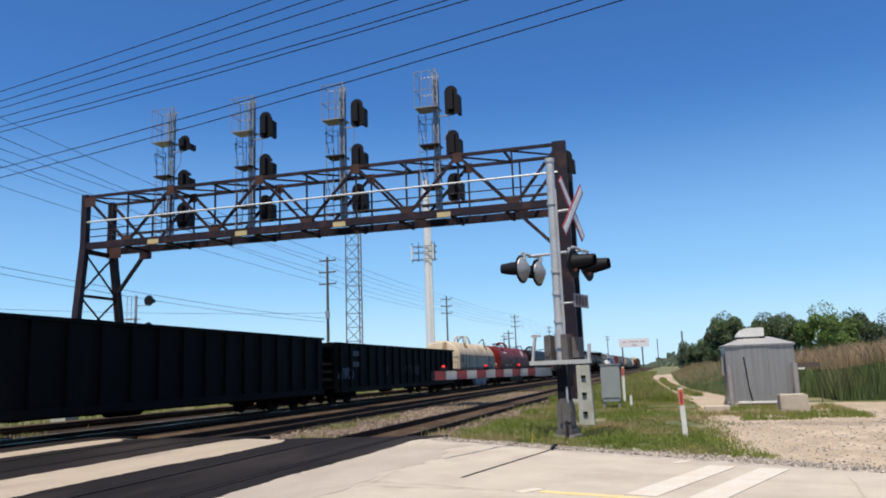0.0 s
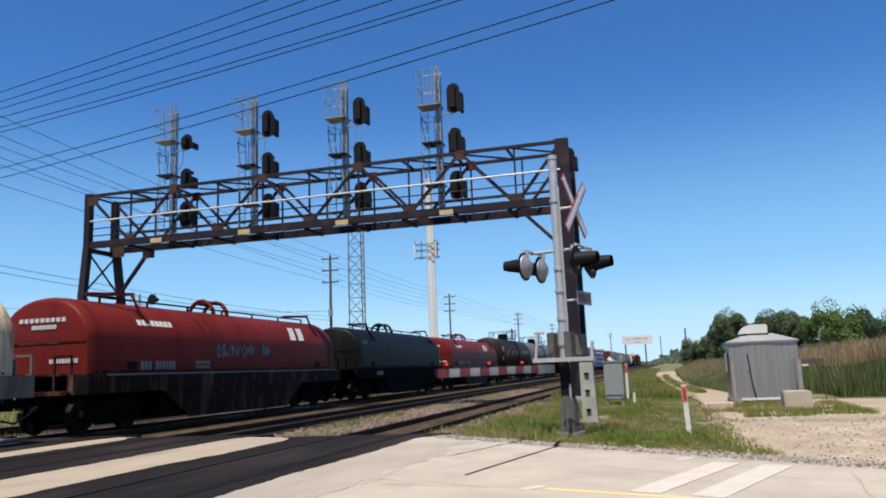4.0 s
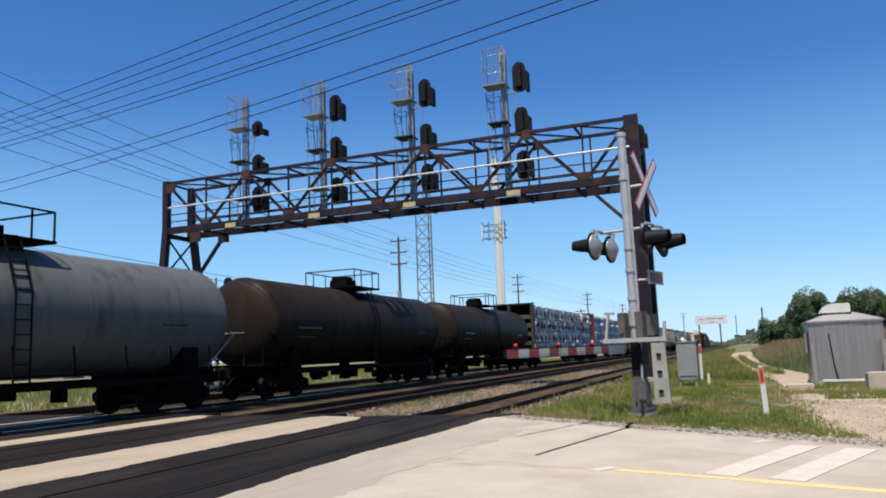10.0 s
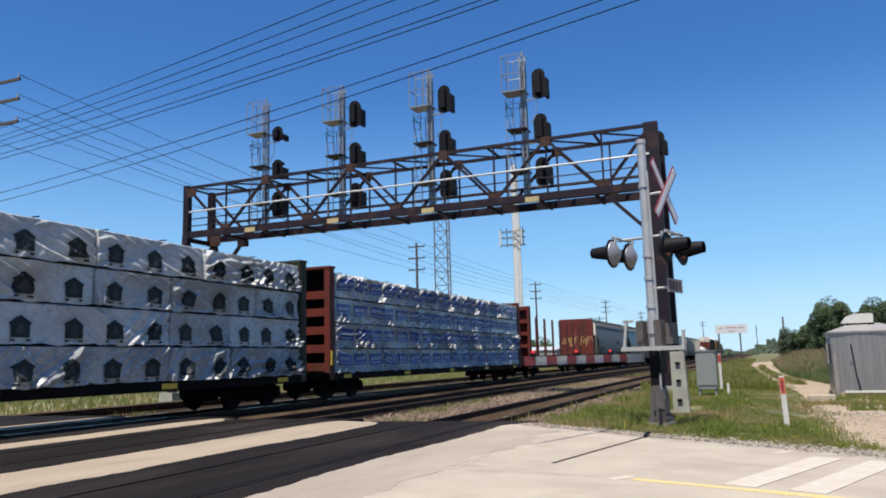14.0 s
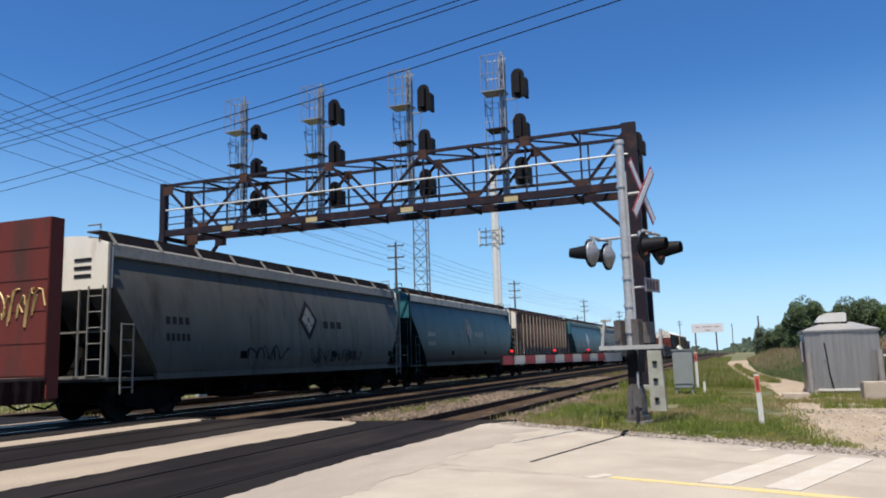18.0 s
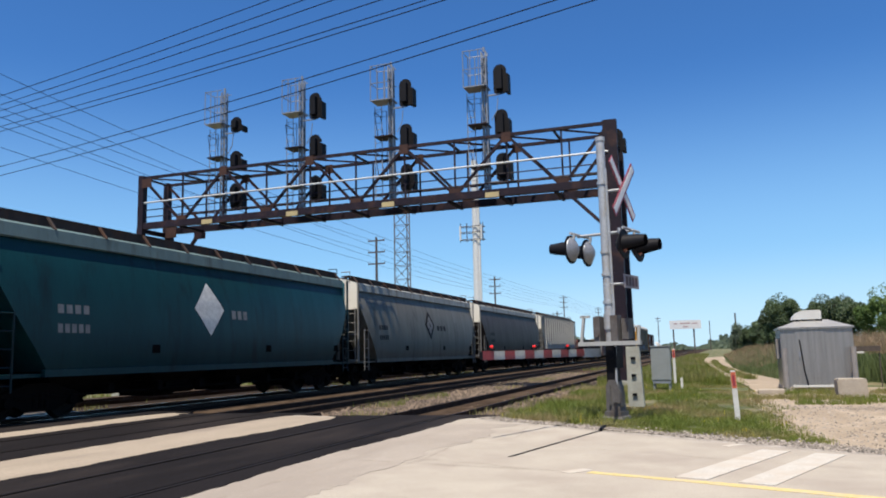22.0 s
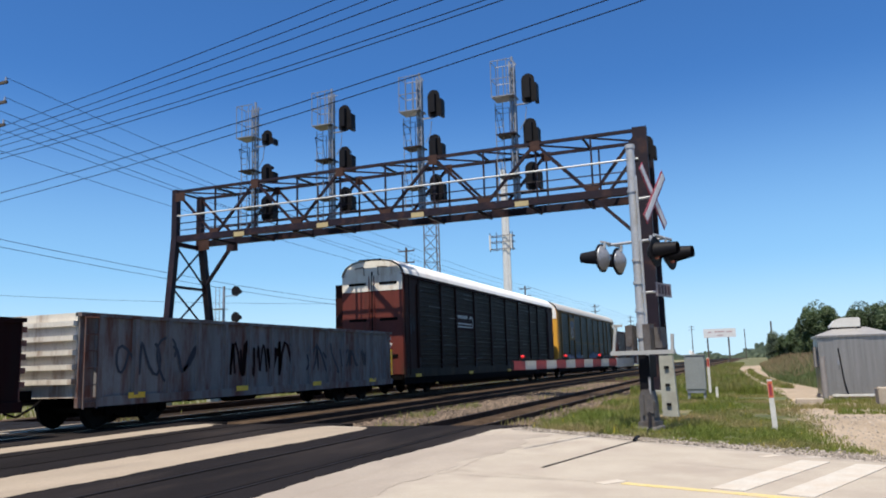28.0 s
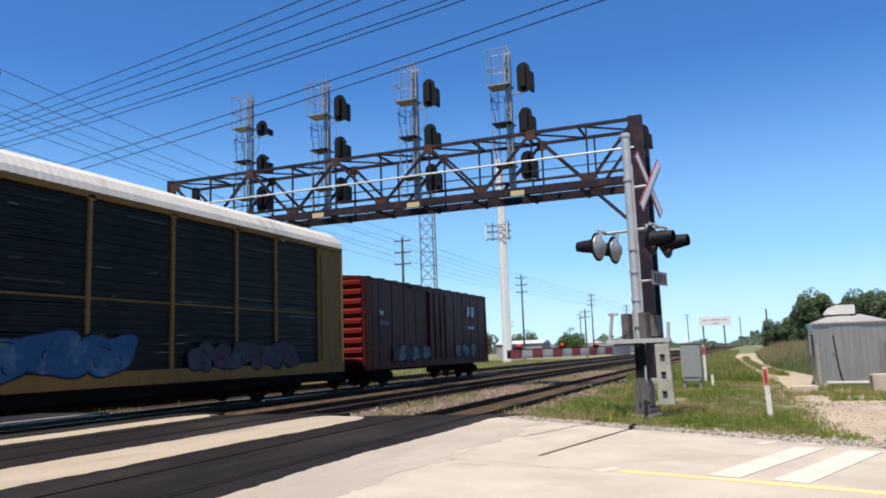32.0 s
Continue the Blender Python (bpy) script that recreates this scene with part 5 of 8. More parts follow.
# -- covered hoppers --
def hopper(s0, s1, label, body, end, ribbed=None, emblem=None, seed=0, roof="roof_rust", trim="galv_trim", low=None, eave=None):
    """A covered hopper; round-sided unless ribbed names the paint of its ribs."""
    car, L = start("covered_hopper", label, s0, s1, 2.1)
    low = low or body
    eave = eave or body
    if ribbed:
        prof = [(0, 4.62), (0.7, 4.58), (1.3, 4.42), (1.40, 4.30), (1.40, 1.42)]
    else:
        prof = [(0, 4.62), (0.7, 4.56), (1.19, 4.36), (1.19, 4.14), (1.235, 3.95), (1.33, 3.68), (1.43, 3.35), (1.51, 2.95), (1.565, 2.5), (1.595, 2.0), (1.595, 1.6), (1.565, 1.25), (1.53, 1.12)]
    zlow = prof[-1][1]

    def on_side(z, o=0.006):
        """Distance of the side's skin from the middle at height z, plus o."""
        for (xa, za), (xb, zb2) in zip(prof[2:], prof[3:]):
            if za >= z >= zb2:
                return xa + (xb - xa) * (za - z) / max(za - zb2, 1e-6) + o
        return prof[-1][0] + o

    def stencil(y, z, w, hgt, n, material):
        """Unreadable lettering as bars that follow the curved side."""
        sb = bmesh.new()
        for i in range(n):
            a = y + w * i / n
            b = a + w / n * 0.68
            sb.faces.new([sb.verts.new((on_side(zz), yy, zz)) for yy, zz in ((a, z), (b, z), (b, z + hgt), (a, z + hgt))])
        part("lettering", sb, P[material], car)

    cuts = ((0.35, 3.25), (0.62, 2.75), (1.0, 2.15), (1.45, 1.55), (1.8, zlow))
    ys = [(y, max(z, zlow)) for y, z in cuts]
    ys = ys + [(L - y, z) for y, z in ys[::-1]]
    bm = bmesh.new()
    rings = []

    def clip(x, z, zb):
        if z >= zb:
            return x, z
        for (xa, za), (xb, zb2) in zip(prof, prof[1:]):
            if za >= zb >= zb2:
                f = (za - zb) / max(za - zb2, 1e-6)
                return xa + (xb - xa) * f, zb
        return x, zb
    for y, zb in ys:
        half = [clip(x, z, zb) for x, z in prof]
        ring = half + [(-x, z) for x, z in half[:0:-1]]
        rings.append([bm.verts.new((x, y, z)) for x, z in ring])
    k = len(rings[0])
    for a, b in zip(rings, rings[1:]):
        for i in range(k):
            try:
                bm.faces.new((a[i], a[(i + 1) % k], b[(i + 1) % k], b[i]))
            except ValueError:
                pass
    bm.faces.new(rings[0])
    bm.faces.new(rings[-1][::-1])
    bmesh.ops.remove_doubles(bm, verts=bm.verts, dist=0.0005)
    h = part("body", bm, P[body], car, "hopper body with sloping ends")
    # end panels above the slope sheets
    for q, y in ((-1, 0.35), (1, L - 0.35)):
        bm = bmesh.new()
        pts = [(-1.36, 3.25), (1.36, 3.25), (1.36, 4.22), (1.2, 4.38), (0.7, 4.56), (0, 4.62), (-0.7, 4.56), (-1.2, 4.38), (-1.36, 4.22)]
        a = [bm.verts.new((x, y + q * 0.03, z)) for x, z in pts]
        b = [bm.verts.new((x, y + q * 0.10, z)) for x, z in pts]
        for i in range(len(pts)):
            bm.faces.new((a[i], a[(i + 1) % len(pts)], b[(i + 1) % len(pts)], b[i]))
        bm.faces.new(a)
        bm.faces.new(b)
        part("end_panel", bm, P[end], car)
        bm = bmesh.new()
        ye = y + q * 0.2
        for x in (-1.42, 1.42):
            beam(bm, (x, ye, 1.05), (x, ye, 4.35), 0.065)
        for x in (-0.5, 0.5):
            beam(bm, (x, ye, 1.05), (x, ye, 3.25), 0.045)
        beam(bm, (-1.42, ye, 2.2), (1.42, ye, 2.2), 0.045)
        beam(bm, (-1.42, ye, 1.1), (1.42, ye, 1.1), 0.1)
        part("end_frame", bm, P[trim], car)
        part("end_floor", B(-1.45, 1.45, *sorted((y + q * 0.33, y - q * 1.4)), 1.0, 1.08), P[low], car)
        # added near-black plates give the gap below the slope sheet its shade
        for x in (-0.55, 0.55):
            bm = bmesh.new()
            tri = [(y + q * 0.1, 1.06), (y - q * 1.4, 1.06), (y - q * 0.65, 2.1), (y - q * 0.25, 2.75), (y + q * 0.02, 3.2)]
            a = [bm.verts.new((x - 0.02, p, z)) for p, z in tri]
            b = [bm.verts.new((x + 0.02, p, z)) for p, z in tri]
            for i in range(5):
                bm.faces.new((a[i], a[(i + 1) % 5], b[(i + 1) % 5], b[i]))
            bm.faces.new(a)
            bm.faces.new(b)
            part("shear_plate", bm, P["under"], car)
        part("slope_brace", beam(bmesh.new(), (0, y - q * 0.1, 1.05), (0, y - q * 1.0, 2.6), 0.2), P["under"], car)
        ladder(car, ye + q * 0.06, 0, 1.0, 3.3, 0, trim, across=(0.85, 1.3))
        ya, yb = sorted((y - q * 0.1, y - q * 0.5))
        ladder(car, ya, yb, 0.7, 2.4, 1.53 if ribbed else 1.56, trim)
    for s in (-1, 1):
        if not ribbed:
            part("eave", extr(bmesh.new(), [(s * 1.10, 4.42), (s * 1.28, 4.34), (s * 1.315, 4.05), (s * 1.27, 4.02), (s * 1.16, 4.14)], 0.3, L - 0.3), P[eave], car, "pale roof edge beam")
            part("lower_sill", B(*sorted((s * 1.46, s * 1.575)), 1.7, L - 1.7, 1.0, 1.16), P[low], car)
        else:
            part("eave", B(*sorted((s * 1.34, s * 1.48)), 0.3, L - 0.3, 4.24, 4.38), P[eave], car)
            part("lower_sill", B(*sorted((s * 1.36, s * 1.5)), 1.6, L - 1.6, 1.34, 1.46), P[body], car)
            n = 15
            me = cached("hrib" + ribbed, lambda: extr_hrib(1.42, 4.24), P[ribbed])
            for i in range(n):
                y = 1.6 + (L - 3.2) * i / (n - 1)
                part("side_rib", me, None, h, at=Matrix.Translation((s * 1.40, y, 0)) @ Matrix.Diagonal((s, 1, 1, 1)))
    # discharge chutes
    n = 4 if not ribbed else 3
    for i in range(n):
        yc = L * (i + 0.5) / n if n == 3 else 3.4 + (L - 6.8) * i / (n - 1)
        bm = bmesh.new()
        w = L / n * 0.46 if n == 3 else 1.45
        top = [(-1.36, yc - w, zlow), (1.36, yc - w, zlow), (1.36, yc + w, zlow), (-1.36, yc + w, zlow)]
        bot = [(-0.55, yc - 0.4, 0.42), (0.55, yc - 0.4, 0.42), (0.55, yc + 0.4, 0.42), (-0.55, yc + 0.4, 0.42)]
        a = [bm.verts.new(p) for p in top]
        b = [bm.verts.new(p) for p in bot]
        for i2 in range(4):
            bm.faces.new((a[i2], a[(i2 + 1) % 4], b[(i2 + 1) % 4], b[i2]))
        bm.faces.new(b)
        bm.faces.new(a)
        c = part("chute", bm, P[low if ribbed else "under"], car, "sloping discharge chute")
        part("gate", B(-0.6, 0.6, yc - 0.42, yc + 0.42, 0.34, 0.43), P["under"], c)
    sill(car, L, 0.55, 1.02)
    rigging(car, L)
    # roof walk, hatches, stanchions
    for s in (-1, 1):
        part("roof_walk", B(*sorted((s * 0.62, s * 1.02)), 0.2, L - 0.2, 4.645, 4.685), P[roof], car, "grated roof walkway")
        part("walk_skirt", B(*sorted((s * 0.95, s * 1.0)), 0.25, L - 0.25, 4.40, 4.645), P[roof], car)
        for i in range(11):
            y = 0.5 + (L - 1.0) * i / 10
            part("walk_bracket", beam(bmesh.new(), (s * 1.02, y, 4.66), (s * 1.28, y, 4.34), 0.05), P[trim if body == "grey" else roof], car)
    part("hatch_trough", B(-0.32, 0.32, 1.0, L - 1.0, 4.58, 4.67), P[roof], car, "long dark loading hatch")
    for i in range(7):
        y = 1.2 + (L - 2.4) * i / 6
        part("hatch_bar", beam(bmesh.new(), (-0.4, y, 4.69), (0.4, y, 4.69), 0.06), P[roof], car)
    for y in (0.25, L - 0.25):
        bm = bmesh.new()
        pipe(bm, [(1.0, y, 4.72), (1.0, y, 4.84), (0.6, y, 4.84)], 0.02)
        part("grab_iron", bm, P[trim], car)
    if emblem:
        ec, eb, ep = emblem
        yc, er = {1: (9.15, 0.62), 2: (L * 0.469, 0.66), 4: (L * 0.446, 0.68), 5: (8.4, 0.66)}.get(seed, (L * 0.5, 0.6))
        ez = 2.78 if ec == "dark_letter" else 2.76
        bm = bmesh.new()

        def diamond(r, o):
            rows = []
            for i in range(25):
                z = r * 1.14 * (i / 12 - 1)
                hw = r * 1.02 * (1 - abs(i / 12 - 1)) + 0.002
                rows.append([bm.verts.new((on_side(ez + z, 0.008 + o), yc + q * hw, ez + z)) for q in (-1, 1)])
            for p, q in zip(rows, rows[1:]):
                bm.faces.new((p[0], p[1], q[1], q[0]))
        diamond(er, 0.0)
        e = part("emblem", bm, P[ec], car, "diamond emblem")
        if ec != "letter":
            for f, o, m in ((0.66 if ec == "dark_letter" else 0.84, 0.008, "dim_letter" if ec == "dark_letter" else eb), (0.56 if ec == "dark_letter" else 0.76, 0.014, eb)):
                bm = bmesh.new()
                diamond(er * f, o)
                part("emblem_field", bm, P[m], e)
            bm = bmesh.new()
            for dy, dz in ((0, 0.24), (0.22, 0), (0, -0.24), (-0.22, 0)):
                pts = [(0.17 * math.cos(a), 0.17 * math.sin(a)) for a in [math.tau * i / 10 for i in range(10)]]
                bm.faces.new([bm.verts.new((on_side(ez + (dz + z) * er / 0.66, 0.03), yc + (dy + y) * er / 0.66, ez + (dz + z) * er / 0.66)) for y, z in pts])
            part("emblem_petals", bm, P[ep], e)
        stencil(yc + er + 0.4, ez - 0.26, 1.5 if ec != "letter" else 0.9, 0.26, 3, "dark_letter" if eb == "dark_letter" else "dim_letter")
    if not ribbed:
        lm = "dark_letter" if body.startswith("grey") else "dim_letter"
        stencil(1.98, 2.42, 1.0, 0.2, 4, lm)
        stencil(1.98, 1.98, 1.0, 0.2, 5, lm)
        if seed == 1:
            scrawl(car, 5.5, 1.35, 2.3, 0.6, "dark_letter", 71, 1.595, 5, 0.05)
            scrawl(car, 9.3, 1.3, 3.6, 0.5, "dark_letter", 72, 1.595, 8, 0.045)
        for f in (0.3, 0.62, 0.9):
            part("slope_hatch", B(1.58, 1.603, L * f, L * f + 0.3, 1.5, 1.72), P["under"], car)
    else:
        for y in (1.7, 6.6, 13.0):
            part("reflector", B(1.49, 1.502, y, y + 0.09, 1.5, 1.95), P["reflector"], car, "yellow reflective stripe")
        mark(car, 3.6, 2.7, 0.9, 0.2, "dark_letter", x=1.402, bars=4)
        mark(car, 3.6, 2.3, 1.0, 0.2, "dark_letter", x=1.402, bars=5)
        mark(car, L * 0.6, 1.8, 0.8, 0.3, "dark_letter", x=1.402, bars=3)
    for k in range(3):
        y = 0.24
        part("end_stencil", B(0.2, 0.75, y - 0.006, y, 3.95 - k * 0.2, 4.03 - k * 0.2), P["dark_letter"], car)
    return car, L


def extr_hrib(z0, z1):
    bm = bmesh.new()
    pts = [(0, -0.06), (0.13, -0.045), (0.13, 0.045), (0, 0.06)]
    a = [bm.verts.new((x, y, z0)) for x, y in pts]
    b = [bm.verts.new((x, y, z1)) for x, y in pts]
    for i in range(4):
        bm.faces.new((a[i], a[(i + 1) % 4], b[(i + 1) % 4], b[i]))
    bm.faces.new(a)
    bm.faces.new(b)
    return bm


# -- enclosed car carriers --
def rack_panel(w, h):
    """Perforated, lengthwise ridged side screen."""
    bm = bmesh.new()
    n = 18
    prof = []
    for k in range(n):
        z = h * k / n
        dz = h / n
        prof += [(0.0, z), (0.0, z + dz * 0.62), (0.028, z + dz * 0.70), (0.028, z + dz * 0.92)]
    prof.append((0.0, h))
    a = [bm.verts.new((x, 0, z)) for x, z in prof]
    b = [bm.verts.new((x, w, z)) for x, z in prof]
    for i in range(len(prof) - 1):
        bm.faces.new((a[i], b[i], b[i + 1], a[i + 1]))
    return bm


def autorack(s0, s1, label, panel, post, door, top, emblem, seed):
    car, L = start("autorack_car", label, s0, s1, 3.4)
    Z0, Z1 = 1.05, 5.36
    part("deck", B(-1.42, 1.42, 0.1, L - 0.1, 0.85, 1.05), P[post], car)
    part("upper_deck", B(-1.38, 1.38, 0.5, L - 0.5, 2.95, 3.0), P["under"], car)
    sill(car, L, 0.62, 0.85, hw=0.6)
    rigging(car, L)
    edges = [1.75, 4.45, 6.5, 9.3, 12.15, 15.0, 17.8, 20.55, 22.6, 25.25]
    edges = [y * L / 27.0 for y in edges]
    bays = len(edges) - 1
    pm = cached("rpost%s" % post, lambda: B(-0.05, 0.055, -0.055, 0.055, Z0 - 0.1, Z1), P[post])
    paint_roof = "roof_pale" if post == "ochre" else "roof_white"
    for s in (-1, 1):
        sd = part("side_sill", B(*sorted((s * 1.40, s * 1.52)), 0.0, L, 0.80, 1.16), P["ochre" if post == "ochre" else "rack_sill"], car)
        part("lower_skirt", B(*sorted((s * 1.34, s * 1.47)), 0.1, L - 0.1, 0.50, 0.80), P["under"], car)
        part("belly_beam", B(*sorted((s * 0.95, s * 1.15)), 5.2, L - 5.2, 0.34, 0.62), P["under"], car)
        part("side_top_rail", B(*sorted((s * 1.40, s * 1.53)), 0.1, L - 0.1, Z1 - 0.16, Z1 + 0.02), P[post], car)
        for k in range(bays):
            y, w = edges[k], edges[k + 1] - edges[k]
            me = cached("rack%s%.2f" % (panel, w), lambda: rack_panel(w - 0.1, Z1 - Z0 - 0.28), P[panel], False)
            if s > 0:
                part("side_screen", me, None, sd, at=(1.43, y + 0.05, Z0 + 0.1))
            else:
                part("side_screen", me, None, sd, at=pose(-1.43, y + w - 0.05, Z0 + 0.1, 0, 0, 180))
            if post == "ochre" and k > 1:
                part("mid_rail", B(*sorted((s * 1.44, s * 1.475)), y + 0.05, y + w - 0.05, 2.84, 2.88), P[post], car)
        for y in edges:
            part("side_post", pm, None, sd, at=Matrix.Translation((s * 1.45, y, 0)) @ Matrix.Diagonal((s, 1, 1, 1)))
            part("post_cap", B(*sorted((s * 1.44, s * 1.53)), y - 0.11, y + 0.11, Z1 - 0.22, Z1 - 0.1), P[post], sd)
            if s > 0 and post != "ochre":
                part("post_scuff", B(1.506, 1.510, y - 0.035, y - 0.01, Z0 + 0.12, Z0 + 0.62), P["dim_letter"], sd)
        for y0, y1 in ((0.06, edges[0] - 0.06), (edges[-1] + 0.06, L - 0.06)):
            part("corner_panel", B(*sorted((s * 1.42, s * 1.47)), y0, y1, Z0 - 0.1, Z1), P["rack_corner" if post == "rack_brown" else post], car)
            ye = y0 if y0 < 1 else y1
            part("corner_post", B(*sorted((s * 1.40, s * 1.50)), ye - 0.05, ye + 0.05, Z0 - 0.1, Z1), P[door], car)
            yi = y1 - 0.2 if y0 < 1 else y0 + 0.1
            part("panel_edge", B(*sorted((s * 1.47, s * 1.53)), yi, yi + 0.1, Z0 + 0.15, Z1 - 0.4), P[post], car)
    arch = [(1.55, 5.34), (1.50, 5.52), (1.34, 5.76), (0.97, 5.96), (0.5, 6.03), (0, 6.05)]
    arch = arch + [(-x, z) for x, z in arch[-2::-1]]
    n = 240
    bm = bmesh.new()
    rings = []
    for i in range(n + 1):
        y = 0.02 + (L - 0.04) * i / n
        g = (0.008 if post == "ochre" else 0.014) * (i % 2)
        rings.append([bm.verts.new((x * (1 + g * 0.4), y, z + g)) for x, z in arch])
    k = len(arch)
    for a, b in zip(rings, rings[1:]):
        for i in range(k - 1):
            bm.faces.new((a[i], a[i + 1], b[i + 1], b[i]))
    part("roof", mesh_of("roof", bm, P[paint_roof]), None, car, "white corrugated curved roof")
    for q, y in ((-1, 0.0), (1, L)):
        bm = bmesh.new()
        pts = [(-1.44, 5.3), (1.44, 5.3)] + [(x * 0.93, z - 0.06) for x, z in arch]
        y0, y1 = sorted((y - q * 0.02, y - q * 0.12))
        a = [bm.verts.new((x, y0, z)) for x, z in pts]
        b = [bm.verts.new((x, y1, z)) for x, z in pts]
        for i in range(len(pts)):
            bm.faces.new((a[i], a[(i + 1) % len(pts)], b[(i + 1) % len(pts)], b[i]))
        bm.faces.new(a)
        bm.faces.new(b)
        part("end_cap", bm, P[top], car, "white roof end above the doors")
        part("roof_hatch", B(-0.75, 0.35, *sorted((y - q * 0.15, y - q * 1.0)), 6.03, 6.09), P["under"], car)
        for s in (-1, 1):
            x0, x1 = sorted((s * 0.03, s * 1.48))
            d = part("end_door", B(x0, x1, *sorted((y + q * 0.02, y - q * 0.08)), 0.95, 4.62), P[door], car)
            part("door_top", B(x0, x1, *sorted((y + q * 0.035, y - q * 0.08)), 4.62, 5.3), P[top], d, "pale painted upper door")
            for z in (1.75, 3.35, 4.95):
                part("hinge", B(x0 + 0.35, x1 - 0.25, *sorted((y + q * 0.02, y + q * 0.05)), z - 0.06, z + 0.06), P["under"], d)
            part("lock_rod", rod(bmesh.new(), (s * 0.12, y + q * 0.06, 1.0), (s * 0.12, y + q * 0.06, 5.3), 0.025, 6), P[door], d)
            part("stencil", B(*sorted((s * 0.4, s * 0.95)), *sorted((y + q * 0.02, y + q * 0.026)), 2.2, 2.3), P["letter"], d)
        part("end_sill", B(-1.5, 1.5, *sorted((y, y - q * 0.2)), 0.72, 0.95), P["under"], car)
        part("door_flange", B(-1.95, -1.50, *sorted((y - q * 0.18, y - q * 0.32)), 1.0, 5.02), P[post], car, "dark folded door edge")
        part("door_seam", B(-0.03, 0.03, *sorted((y - q * 0.06, y + q * 0.025)), 0.95, 5.5), P["under"], car)
        for s in (-1, 1):
            part("roof_step", tube(bmesh.new(), [(s * 0.35, y + q * 0.03, 5.35), (s * 0.35, y + q * 0.09, 5.35), (s * 0.35, y + q * 0.09, 5.7), (s * 0.8, y + q * 0.09, 5.66)], 0.025, 5), P["tan_shelf"], car)
    ladder(car, 0.12, 0.58, 0.9, 5.2, 1.53, "yellow" if door == "yellow" else post)
    rnd = random.Random(seed)
    rows = (1, 2, 4, 5, 6, 8, 9, 10, 12, 15, 16) if post != "ochre" else (1, 2, 3, 6, 7, 8, 10, 12, 15, 16)
    # thin pale strips paint in the sun's glints along the ridges
    for k in range(270):
        bay = rnd.randrange(bays)
        w = edges[bay + 1] - edges[bay]
        z = Z0 + 0.1 + (Z1 - Z0 - 0.28) * (rnd.choice(rows) + 0.93) / 18
        a, ln = edges[bay] + 0.07 + rnd.uniform(0.0, w * 0.5), rnd.uniform(0.25, 0.95)
        b = min(a + ln * w, edges[bay + 1] - 0.07)
        part("worn_edge", B(1.45, 1.463, a, b, z, z + rnd.uniform(0.014, 0.032)), P["dim_letter" if k % 5 == 0 else "graf_white" if k % 10 == 2 else "ridge_glint"], car)
    if emblem == "shield":
        a, b = edges[1], edges[2]
        part("emblem_panel", B(1.485, 1.515, a - 0.05, b + 0.05, 3.07, 4.9), P["ochre"], car)
        bm = bmesh.new()
        yc, hw = (a + b) / 2 + 0.05, 0.56
        bm.faces.new([bm.verts.new((1.524, yc + p * hw, z)) for p, z in ((-1.1, 4.2), (-0.85, 4.05), (0.85, 4.05), (1.1, 4.2), (1.05, 4.52), (0.6, 4.66), (0, 4.58), (-0.6, 4.66), (-1.05, 4.52))])
        sh = part("emblem", bm, P["navy"], car, "navy and striped shield emblem")
        bm = bmesh.new()
        bm.faces.new([bm.verts.new((1.519, yc + p * hw, z)) for p, z in ((-0.9, 4.1), (-1.0, 3.5), (-0.6, 3.32), (0, 3.2), (0.6, 3.32), (1.0, 3.5), (0.9, 4.1))])
        part("emblem_field", bm, P["letter"], sh)
        for k in range(7):
            p = yc - hw * 0.84 + k * hw * 1.68 / 6
            part("emblem_stripe", B(1.519, 1.523, p - 0.045, p + 0.045, 3.36, 4.06), P["oxide"], sh)
        for z in (4.38, 4.2):
            mark(car, yc - 0.4, z, 0.8, 0.1, "dim_letter", x=1.527, bars=6)
    else:
        part("emblem_panel", B(1.470, 1.478, 6.62, 9.3, 3.05, 4.0), P["rack_brown"], car)
        mark(car, 6.8, 3.66, 1.5, 0.17, "letter", x=1.480, bars=8)
        for z in (3.36, 3.2):
            mark(car, 6.75, z, 2.2, 0.07, "letter", x=1.480)
        arc = [(8.85 + 0.27 * math.cos(p), 3.5 + 0.3 * math.sin(p)) for p in [k * 0.45 for k in range(-3, 7)]]
        ribbon(arc, 0.1, 1.484, "letter", car, "emblem")
        scrawl(car, 0.75, 2.6, 0.5, 1.1, "graf_grey", 81, 1.475, 4, 0.05)
    return car, L


